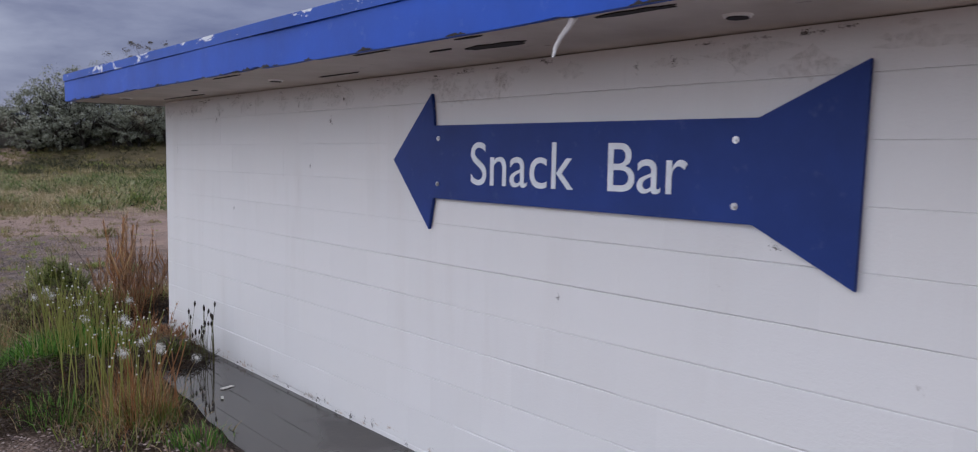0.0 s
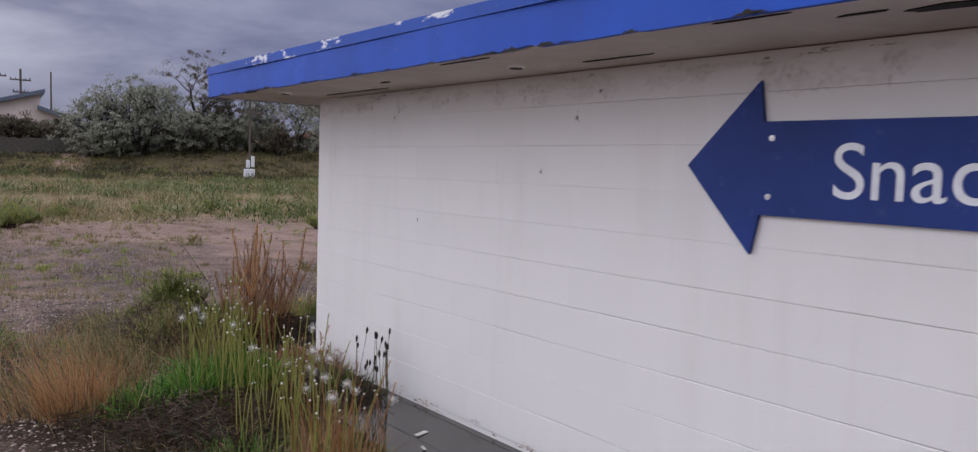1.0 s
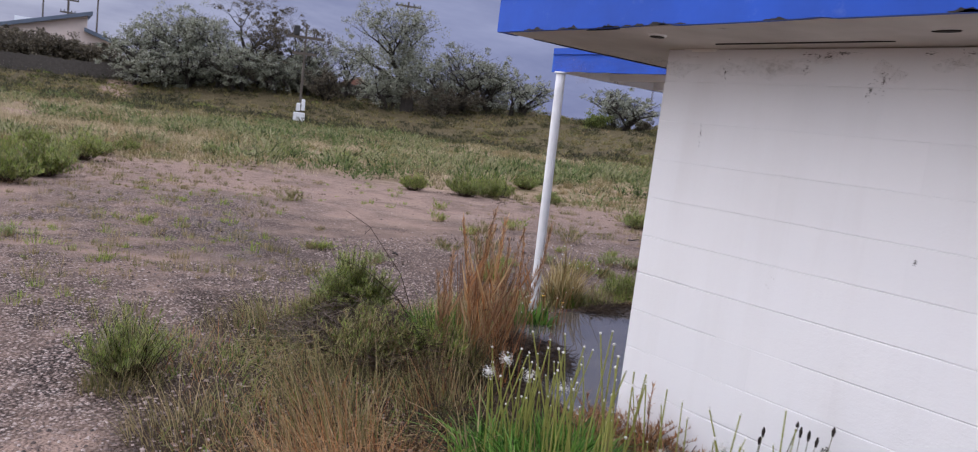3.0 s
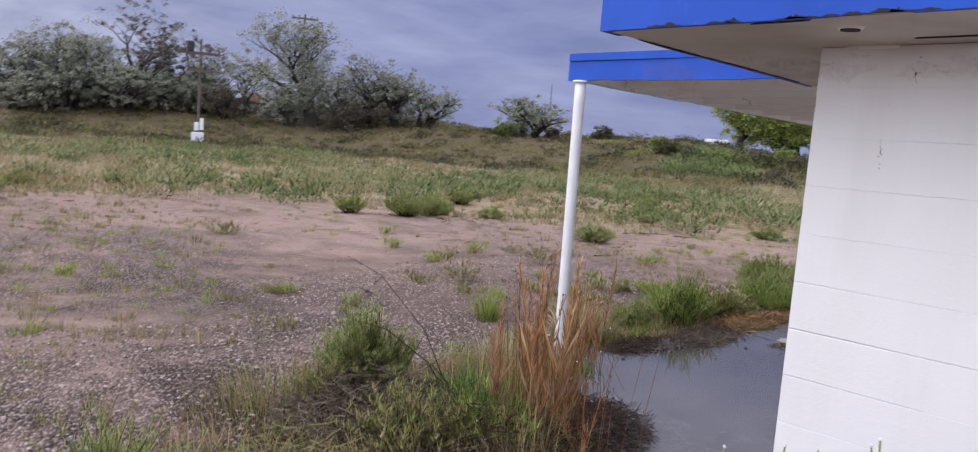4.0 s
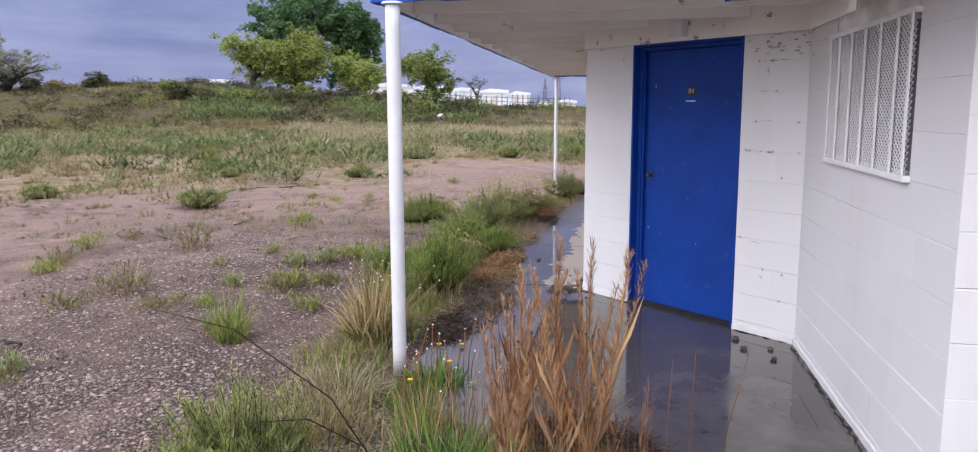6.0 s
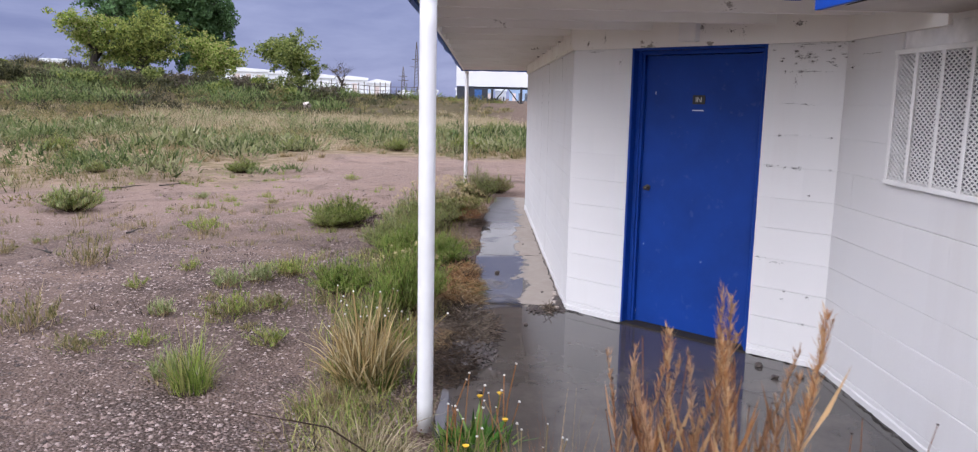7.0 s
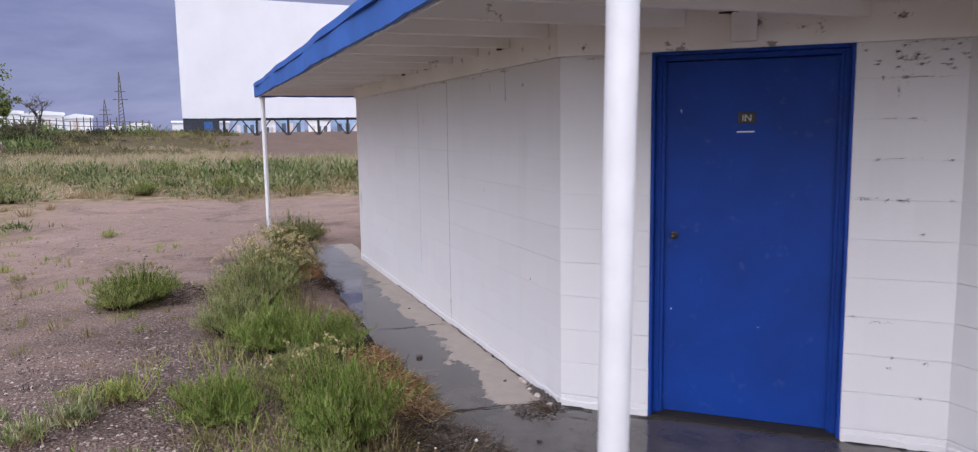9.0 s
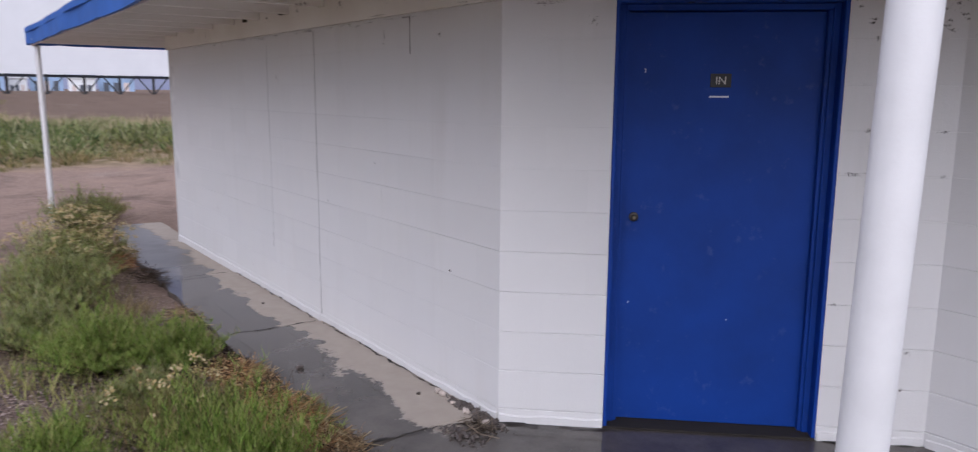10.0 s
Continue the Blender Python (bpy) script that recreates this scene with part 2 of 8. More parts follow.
def ground_mat():
    k = Mat("ground_cover", 0.9)
    p = k.xyz()
    dx, dy = k.math("SUBTRACT", p[0], 0.0), k.math("SUBTRACT", p[1], 8.0)
    r = k.math("SQRT", k.math("ADD", k.math("MULTIPLY", dx, dx), k.math("MULTIPLY", dy, dy)))
    n1, n2 = k.noise(0.22, 6, 0.6), k.noise(1.6, 6, 0.6)
    cell = k.cells(46.0, out="Color")
    stone = k.t.nodes.new("ShaderNodeSeparateColor")
    k.t.links.new(cell, stone.inputs[0])
    pebbles = k.ramp(stone.outputs[0], [(0.0, (0.085, 0.06, 0.052)), (0.35, (0.23, 0.17, 0.15)), (0.7, (0.39, 0.30, 0.268)), (1.0, (0.58, 0.49, 0.45))])
    edge = k.ramp(k.cells(46.0), [(0.28, 1.0), (0.60, 0.15)])
    gravel = k.mix(1.0, pebbles, edge, "MULTIPLY")
    soil = k.mix(k.noise(14, 7, 0.7), (0.215, 0.147, 0.116), (0.445, 0.320, 0.258))
    soil = k.mix(k.math("MULTIPLY", k.ramp(k.noise(0.7, 7, 0.7, distort=0.8), [(0.50, 0.0), (0.66, 1.0)]), 0.6), soil, (0.10, 0.07, 0.058))
    soil = k.mix(k.ramp(k.noise(5.0, 8, 0.75), [(0.60, 0.0), (0.70, 0.8)]), soil, (0.085, 0.06, 0.045))
    soil = k.mix(k.ramp(k.cells(18.0), [(0.02, 0.6), (0.12, 0.0)]), soil, (0.40, 0.32, 0.28))
    near = k.mix(k.ramp(k.math("ADD", k.math("MULTIPLY", n1, 0.6), k.math("MULTIPLY", n2, 0.4)), [(0.46, 0.0), (0.60, 1.0)]), gravel, soil)
    beyond = k.ramp(k.math("ADD", k.math("MULTIPLY", r, 0.05), k.math("MULTIPLY", n1, 0.6)), [(0.62, 0.0), (0.95, 0.75)])
    near = k.mix(beyond, near, soil)
    # near-black brown tone for the bed under the corner weeds
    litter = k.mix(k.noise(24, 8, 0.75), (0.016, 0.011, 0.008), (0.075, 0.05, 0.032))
    grassy = k.mix(k.noise(3.2, 7, 0.7), (0.135, 0.108, 0.055), (0.29, 0.225, 0.125))
    grassy = k.mix(k.ramp(n2, [(0.42, 0.0), (0.58, 1.0)]), grassy, (0.34, 0.25, 0.17))
    field = k.ramp(k.math("ADD", k.math("MULTIPLY", r, 0.02), k.math("MULTIPLY", n1, 0.24)), [(0.44, 0.0), (0.54, 1.0)])
    # the worn lane past the end of the walk
    lane = k.math("MULTIPLY", k.ramp(k.math("ADD", k.math("MULTIPLY", k.math("SUBTRACT", p[0], k.math("MULTIPLY", p[1], 0.16)), 0.04), k.math("MULTIPLY", n2, 0.12)), [(0.87, 1.0), (0.93, 0.0)]), k.ramp(k.math("ADD", k.math("MULTIPLY", p[1], 0.05), k.math("MULTIPLY", n2, 0.12)), [(0.74, 1.0), (0.82, 0.0)]))
    field = k.math("MULTIPLY", field, k.math("SUBTRACT", 1.0, lane))
    col = k.mix(field, near, grassy)
    slope = k.mix(k.noise(1.1, 8, 0.7), (0.055, 0.047, 0.024), (0.155, 0.122, 0.066))
    far = k.ramp(k.math("ADD", k.math("MULTIPLY", r, 0.008), k.math("MULTIPLY", n1, 0.08)), [(0.37, 0.0), (0.45, 1.0)])
    col = k.mix(far, col, slope)
    # scraped bare earth on the rise below the screen
    bare = k.math("MULTIPLY", k.ramp(k.math("MULTIPLY", p[0], 0.01), [(0.40, 0.0), (0.46, 1.0)]), k.ramp(k.math("ADD", k.math("MULTIPLY", p[1], -0.02), k.math("MULTIPLY", n1, 0.5)), [(0.0, 0.0), (0.12, 1.0)]))
    col = k.mix(bare, col, k.mix(k.noise(0.9, 7, 0.7), (0.115, 0.08, 0.062), (0.20, 0.145, 0.115)))
    # wheel track across the grass
    tw = k.math("ADD", k.math("SUBTRACT", k.math("MULTIPLY", p[0], 0.96), k.math("MULTIPLY", p[1], 0.285)), k.math("ADD", 7.8, k.math("MULTIPLY", n1, 2.0)))
    track = k.math("MULTIPLY", k.ramp(k.math("ADD", k.math("MULTIPLY", k.math("ABSOLUTE", tw), 0.3), k.math("MULTIPLY", n2, 0.3)), [(0.42, 1.0), (0.62, 0.0)]), k.ramp(k.math("MULTIPLY", p[1], 0.01), [(0.17, 0.0), (0.22, 1.0)]))
    col = k.mix(track, col, soil)
    # rain still lies in the soil by the walk
    qx, qy = k.math("SUBTRACT", p[0], 6.0), k.math("SUBTRACT", p[1], 12.6)
    q = k.math("SQRT", k.math("ADD", k.math("MULTIPLY", k.math("MULTIPLY", qx, qx), 0.5), k.math("MULTIPLY", qy, qy)))
    damp = k.ramp(k.math("ADD", k.math("MULTIPLY", q, 0.10), k.math("MULTIPLY", n2, 0.55)), [(0.40, 1.0), (0.72, 0.0)])
    col = k.mix(k.math("MULTIPLY", damp, 0.62), col, k.mix(k.noise(11, 8, 0.75), (0.035, 0.024, 0.019), (0.16, 0.115, 0.092)))
    # near-black brown ground round the weeds at the wall's corner
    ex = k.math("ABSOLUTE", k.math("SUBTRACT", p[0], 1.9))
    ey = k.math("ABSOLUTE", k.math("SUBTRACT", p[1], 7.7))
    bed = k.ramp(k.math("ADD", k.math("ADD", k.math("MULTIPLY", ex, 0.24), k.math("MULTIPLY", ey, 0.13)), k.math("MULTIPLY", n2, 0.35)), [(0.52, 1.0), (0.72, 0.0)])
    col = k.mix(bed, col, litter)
    h = k.math("ADD", k.math("MULTIPLY", k.cells(46.0), -1.0), k.math("MULTIPLY", k.noise(8, 5), 0.5))
    rough = k.ramp(k.noise(0.5, 5), [(0.32, 0.62), (0.42, 0.95)])
    return k.done(col, rough, k.bump(h, 1.0, 0.03), 0.12)


def plant(name, dark, lite, tip=None, rough=0.6, trans=0.28):
    k = Mat(name, rough)
    col = k.mix(k.island, tuple(v * 0.62 for v in dark), tuple(v * 1.15 for v in lite))
    if tip:
        col = k.mix(k.ramp(k.math("FRACT", k.math("MULTIPLY", k.island, 7.31)), [(0.55, 0.0), (0.75, 1.0)]), col, tip)
    col = k.mix(k.math("MULTIPLY", k.rand, 0.25), col, tuple(v * 0.6 for v in dark))
    k.b.inputs["Transmission Weight"].default_value = 0.0
    k.b.inputs["Subsurface Weight"].default_value = 0.0
    k.done(col, None, None, 0.25)
    tl = k.t.nodes.new("ShaderNodeBsdfTranslucent")
    k.put(tl.inputs["Color"], col)
    mx = k.t.nodes.new("ShaderNodeMixShader")
    mx.inputs[0].default_value = trans
    k.t.links.new(k.b.outputs[0], mx.inputs[1])
    k.t.links.new(tl.outputs[0], mx.inputs[2])
    k.t.links.new(mx.outputs[0], k.t.nodes["Material Output"].inputs["Surface"])
    return k.m


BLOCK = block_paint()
JOINT = simple("joint_mortar", (0.70, 0.69, 0.69), 0.8)
FASCIA = blue_paint("fascia_blue", (0.008, 0.066, 0.41), 0.0)
LIP = blue_paint("lip_blue", (0.010, 0.064, 0.36), 0.10)
FADED = blue_paint("faded_blue", (0.035, 0.125, 0.43), 0.012)
DOOR = blue_paint("door_blue", (0.004, 0.041, 0.262))
NAVY = blue_paint("sign_navy", (0.012, 0.036, 0.19))
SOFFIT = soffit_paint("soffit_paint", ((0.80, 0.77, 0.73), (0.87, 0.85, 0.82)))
# the west roof's soffit is browner and darker than the canopy's
TAN_SOFFIT = soffit_paint("tan_soffit", ((0.42, 0.365, 0.315), (0.62, 0.56, 0.50)))
WHITE = simple("white_trim", (0.78, 0.77, 0.76), 0.5, var=0.06)
LETTER = simple("letter_white", (0.70, 0.73, 0.78), 0.5, var=0.08, scale=20)
POSTW = simple("post_white", (0.70, 0.70, 0.71), 0.4, var=0.05, scale=9)
STEEL = simple("zinc", (0.55, 0.55, 0.57), 0.35, 0.8)
RUST = simple("rust", (0.22, 0.09, 0.04), 0.8)
BRASS = simple("old_brass", (0.12, 0.105, 0.085), 0.5, 0.85)
BLACK = simple("black_plate", (0.02, 0.02, 0.022), 0.5)
DARK = simple("dark_rot", (0.018, 0.014, 0.012), 0.9)
ROOFING = simple("roofing", (0.17, 0.165, 0.16), 0.9)
CRACK = simple("crack_shadow", (0.05, 0.045, 0.04), 0.9)
def thin_soot(name, c, cover_most=0.85):
    """Soot so thin that the paint shows through it in places."""
    k = Mat(name, 0.9)
    cover = k.ramp(k.noise(42, 6, 0.7), [(0.36, 0.0), (0.62, cover_most)])
    k.put(k.b.inputs["Alpha"], cover)
    return k.done(k.mix(k.noise(30, 4), tuple(v * 0.6 for v in c), tuple(v * 1.4 for v in c)))


SMUT = thin_soot("soot", (0.115, 0.095, 0.08))
STAIN = thin_soot("rain_stain", (0.32, 0.20, 0.11), 0.12)
SCRAPE = simple("scraped_block", (0.50, 0.43, 0.38), 0.9, var=0.25, scale=25)
SLAB = wet_concrete("wet_slab", True)
PAVE = wet_concrete("wet_pavement", False, 0.55)
GROUND = ground_mat()
BARK = simple("bark", (0.032, 0.026, 0.021), 0.9, scale=4)
WOODPOLE = simple("pole_wood", (0.10, 0.085, 0.07), 0.9)
SCREENW = simple("screen_white", (0.70, 0.71, 0.74), 0.6, var=0.04, scale=0.4)
METALW = simple("industrial_white", (0.72, 0.74, 0.76), 0.6, var=0.1, scale=0.3)
SHEDDK = simple("shed_slate", (0.085, 0.10, 0.125), 0.6, var=0.1)
STUCCO = simple("pale_stucco", (0.62, 0.53, 0.49), 0.8, var=0.08, scale=0.4)
ROOFBL = simple("slate_roof", (0.10, 0.13, 0.18), 0.6, var=0.15, scale=0.6)
FENCEW = simple("fence_wood", (0.085, 0.075, 0.065), 0.9)
GRASS = plant("green_blade", (0.05, 0.10, 0.014), (0.165, 0.255, 0.04), (0.24, 0.28, 0.065))
LUSH = plant("lush_blade", (0.020, 0.075, 0.009), (0.11, 0.27, 0.034), (0.20, 0.35, 0.07))
LIME = plant("lime_blade", (0.115, 0.19, 0.03), (0.33, 0.42, 0.085), (0.44, 0.42, 0.15), trans=0.40)
OLIVE = plant("olive_blade", (0.10, 0.105, 0.038), (0.25, 0.23, 0.09), (0.32, 0.25, 0.12))
RUSSET = plant("russet_blade", (0.18, 0.062, 0.024), (0.42, 0.19, 0.08), (0.46, 0.31, 0.17))
STRAW = plant("straw_blade", (0.25, 0.185, 0.09), (0.46, 0.36, 0.20))
SAGE = plant("sage_leaf", (0.14, 0.185, 0.06), (0.32, 0.38, 0.15), (0.38, 0.38, 0.20))
BRUSHG = plant("brush_green", (0.075, 0.155, 0.022), (0.26, 0.40, 0.07), (0.38, 0.45, 0.13), trans=0.40)
# dead brown stems, taken near black to carry the shade inside the weeds
DRYBRN_SHADE = plant("dead_stem_shade", (0.02, 0.013, 0.009), (0.085, 0.055, 0.034))
FLUFF = plant("seed_fluff", (0.62, 0.60, 0.55), (0.78, 0.76, 0.72))
SEEDHD = plant("seed_head", (0.025, 0.02, 0.018), (0.07, 0.05, 0.04))
PETAL = simple("yellow_petal", (0.70, 0.42, 0.02), 0.6)
LEAFG = plant("leaf_bright", (0.045, 0.075, 0.014), (0.22, 0.28, 0.055), (0.33, 0.35, 0.09))
LEAFO = plant("leaf_olive", (0.045, 0.075, 0.018), (0.20, 0.25, 0.06), (0.28, 0.31, 0.09))
LEAFD = plant("leaf_dark", (0.045, 0.10, 0.038), (0.13, 0.235, 0.085))
LEAFP = plant("leaf_pale", (0.12, 0.13, 0.085), (0.33, 0.345, 0.26), (0.44, 0.45, 0.37))
LEAFB = plant("leaf_brown", (0.06, 0.05, 0.036), (0.17, 0.145, 0.10))

FIELDG = plant("field_leaf", (0.075, 0.095, 0.035), (0.235, 0.265, 0.105), (0.32, 0.31, 0.17))
FIELDD = plant("field_leaf_deep", (0.045, 0.075, 0.022), (0.15, 0.205, 0.065), (0.22, 0.25, 0.10))
SAGED = plant("dark_sage", (0.020, 0.021, 0.011), (0.068, 0.066, 0.032))
SCRUB = plant("scrub_leaf", (0.034, 0.038, 0.018), (0.12, 0.12, 0.05))
GREYBRN = plant("dead_weed", (0.08, 0.058, 0.042), (0.24, 0.19, 0.145))
STALK = plant("hollow_stalk", (0.28, 0.29, 0.06), (0.50, 0.50, 0.15))
HAZE = plant("orange_straw", (0.30, 0.125, 0.046), (0.58, 0.295, 0.125), (0.62, 0.42, 0.22))
OCHRE = plant("ochre_straw", (0.32, 0.225, 0.085), (0.58, 0.44, 0.21), (0.62, 0.52, 0.31))
PLUME = plant("brown_plume", (0.22, 0.115, 0.058), (0.50, 0.285, 0.155), (0.56, 0.37, 0.22))
PALE_STRAW = plant("bleached_straw", (0.34, 0.27, 0.16), (0.58, 0.49, 0.32))
RUST_LITTER = plant("rust_litter", (0.16, 0.075, 0.03), (0.44, 0.235, 0.10), (0.50, 0.34, 0.18))
TAN = plant("dead_leaf", (0.14, 0.085, 0.045), (0.36, 0.235, 0.12), (0.46, 0.36, 0.21))


# ---- mesh helpers ----
def part(name, bm, material, parent=None, label="", m=None, smooth=False):
    me = bpy.data.meshes.new(name)
    bm.to_mesh(me)
    bm.free()
    me.materials.append(material)
    if smooth:
        me.polygons.foreach_set("use_smooth", [True] * len(me.polygons))
    ob = new(name, me)
    if parent is not None:
        ob.parent = parent
    if m is not None:
        ob.matrix_basis = m
    return tagged(ob, label)


def raw(name, verts, faces, material, parent=None, label="", smooth=False):
    me = bpy.data.meshes.new(name)
    me.from_pydata(verts, [], faces)
    me.materials.append(material)
    if smooth:
        me.polygons.foreach_set("use_smooth", [True] * len(me.polygons))
    ob = new(name, me)
    if parent is not None:
        ob.parent = parent
    return tagged(ob, label)


def empty(name, m, label, category, group="", kind=""):
    ob = new(name)
    ob.empty_display_size = 0.1
    ob.matrix_basis = m
    return tagged(ob, label, category, group, kind)


def box(bm, x0, x1, y0, y1, z0, z1, bev=0.0):
    r = bmesh.ops.create_cube(bm, size=1.0)
    vs = r["verts"]
    for v in vs:
        v.co = Vector((x0 + (v.co.x + 0.5) * (x1 - x0), y0 + (v.co.y + 0.5) * (y1 - y0), z0 + (v.co.z + 0.5) * (z1 - z0)))
    if bev:
        es = {e for v in vs for e in v.link_edges}
        bmesh.ops.bevel(bm, geom=list(es), offset=bev, segments=1, affect="EDGES")
    return bm


def cube(x0, x1, y0, y1, z0, z1, bev=0.0):
    return box(bmesh.new(), x0, x1, y0, y1, z0, z1, bev)


def tube(bm, pts, radii, sides=6, cap=True):
    """A round bar along pts."""
    rings = []
    for i, p in enumerate(pts):
        p = Vector(p)
        a = Vector(pts[max(i - 1, 0)])
        b = Vector(pts[min(i + 1, len(pts) - 1)])
        q = (b - a).normalized().to_track_quat("Z", "Y")
        rr = radii[i] if isinstance(radii, (list, tuple)) else radii
        rings.append([bm.verts.new(p + q @ Vector((rr * math.cos(2 * math.pi * k / sides), rr * math.sin(2 * math.pi * k / sides), 0))) for k in range(sides)])
    for a, b in zip(rings, rings[1:]):
        for k in range(sides):
            bm.faces.new((a[k], a[(k + 1) % sides], b[(k + 1) % sides], b[k]))
    if cap:
        bm.faces.new(rings[0][::-1])
        bm.faces.new(rings[-1])
    return bm


# ---- ground ----
AZ_T = [-180, -60, -8, 5, 14, 20, 31, 41, 47, 53, 59, 66, 73, 80, 90, 110, 140, 180]
EL_T = [0.2, 0.2, 0.22, 0.28, 0.55, 1.15, 1.15, 1.72, 1.25, 1.50, 1.75, 1.25, 0.7, 0.0, -0.2, -0.2, 0.0, 0.2]
FOOT = [60, 60, 66, 66, 66, 64, 60, 55, 48, 46, 46, 46, 47, 48, 48, 48, 55, 60]
CREST = [84, 84, 84, 84, 84, 82, 80, 76, 72, 70, 68, 66, 64, 62, 61, 61, 70, 84]


def sstep(a, b, v):
    u = np.clip((v - a) / (b - a), 0, 1)
    return u * u * (3 - 2 * u)


def ground_z(x, y):
    x, y = np.asarray(x, float), np.asarray(y, float)
    dx, dy = x, y - 7.5
    r = np.hypot(dx, dy)
    az = np.degrees(np.arctan2(dx, dy))
    el, foot, crest = np.interp(az, AZ_T, EL_T), np.interp(az, AZ_T, FOOT), np.interp(az, AZ_T, CREST)
    lot = 0.40 * sstep(14, 62, r)
    top = 1.6 + crest * np.tan(np.radians(el)) - 0.05
    u = np.clip((r - foot) / (crest - foot), 0, 1)
    z = lot + (top - lot) * (u * u * (3 - 2 * u) * 0.6 + 0.4 * u)
    wob = 0.03 * np.sin(x * 0.9 + 1.3 * np.sin(y * 0.6)) + 0.03 * np.sin(y * 1.1 + np.sin(x * 0.5)) + 0.012 * np.sin(x * 3.1 + y * 2.3) + 0.10 * np.sin(x * 0.21 + 2) * np.sin(y * 0.17) * sstep(15, 40, r)
    near = np.where((x > 1.2) & (y < 11), 0.3, 1.0)
    z = z + wob * near - 0.05
    # the strip along the west wall lies a hand higher than the north slab
    z = z + 0.12 * (1 - sstep(7.2, 8.2, y)) * sstep(0.2, 1.6, x) * (1 - sstep(2.5, 2.9, x))
    return z


def gz(x, y):
    return float(ground_z(x, y))


def build_ground():
    rs = np.concatenate([np.linspace(0.3, 14, 56), np.linspace(14.5, 40, 45), np.linspace(41, 92, 44), [100, 115, 140, 200, 320, 600, 1200, 2500, 4500]])
    na = 220
    verts = [(0.0, 7.5, gz(0, 7.5))]
    for r in rs:
        a = np.arange(na) * 2 * math.pi / na
        x, y = r * np.sin(a), 7.5 + r * np.cos(a)
        verts += list(zip(x, y, ground_z(x, y)))
    faces = [(0, 1 + (k + 1) % na, 1 + k) for k in range(na)]
    for i in range(len(rs) - 1):
        o, q = 1 + i * na, 1 + (i + 1) * na
        for k in range(na):
            faces.append((o + k, o + (k + 1) % na, q + (k + 1) % na, q + k))
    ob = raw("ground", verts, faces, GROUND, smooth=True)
    return tagged(ob, "gravel lot with soil, weeds and a low grassy rise behind", "ground", kind="structure")


build_ground()

# ---- the snack bar's walls ----
X1, YC, XC2 = 2.924, 7.70, 5.37          # west wall, north wall with the window, inner corner
X3, Y3, X4 = 6.763, 9.197, 12.865        # outer corner by the door, long north wall, its east end
Y0 = -2.0                                # south end
COURSE = 0.2032
SOFF = 2.133
DLEN = math.hypot(X3 - XC2, Y3 - YC)
DDIR = ((X3 - XC2) / DLEN, (Y3 - YC) / DLEN)


def face_frame(ox, oy, dx, dy):
    """Local x along the wall, local y outwards, z up."""
    return Matrix(((dx, -dy, 0, ox), (dy, dx, 0, oy), (0, 0, 1, 0), (0, 0, 0, 1)))


F_WEST = face_frame(X1, Y0, 0, 1)
F_WIN = face_frame(X1, YC, 1, 0)
F_DOOR = face_frame(XC2, YC, *DDIR)
F_LONG = face_frame(X3, Y3, 1, 0)
F_EAST = face_frame(X4, Y3, 0, -1)
F_SOUTH = face_frame(X4, Y0, -1, 0)
WALL_T = 0.20
SKIN = 0.006


def wall_core(name, frame_m, pieces, label):
    ob = empty(name, frame_m, label, "wall", kind="structure")
    for x0, x1, z0, z1 in pieces:
        part("core", cube(x0, x1, -WALL_T, -0.0065, z0, z1), JOINT, ob)
    return ob


S_D0, S_D1, DOOR_H = 0.497, 1.519, 2.083     # door opening along the diagonal wall
W_X0, W_X1, W_Z0, W_Z1 = 3.45 - X1, 4.735 - X1, 1.303, 1.97
WALL_TOP = 2.12
LEN_W = YC - Y0
wall_west = wall_core("wall_west", F_WEST, [(0, LEN_W - 0.02, -0.3, WALL_TOP)], "white-painted concrete block wall with thin bed joints")
wall_window = wall_core("wall_north_window", F_WIN, [(0.02, W_X0, -0.3, WALL_TOP), (W_X1, XC2 - X1 + 0.05, -0.3, WALL_TOP), (W_X0, W_X1, -0.3, W_Z0), (W_X0, W_X1, W_Z1, WALL_TOP)], "white-painted concrete block wall with a barred window")
wall_door = wall_core("wall_diagonal", F_DOOR, [(0.0, S_D0, -0.3, WALL_TOP), (S_D1, DLEN - 0.02, -0.3, WALL_TOP), (S_D0, S_D1, DOOR_H, WALL_TOP)], "white-painted block wall set at an angle round a door")
wall_long = wall_core("wall_north", F_LONG, [(0.02, X4 - X3 - 0.02, -0.3, WALL_TOP)], "white-painted concrete block wall with hairline cracks")
wall_east = wall_core("wall_east", F_EAST, [(0.0, Y3 - Y0, -0.3, WALL_TOP)], "plain white block wall")
wall_south = wall_core("wall_south", F_SOUTH, [(0.0, X4 - X1, -0.3, WALL_TOP)], "plain white block wall")

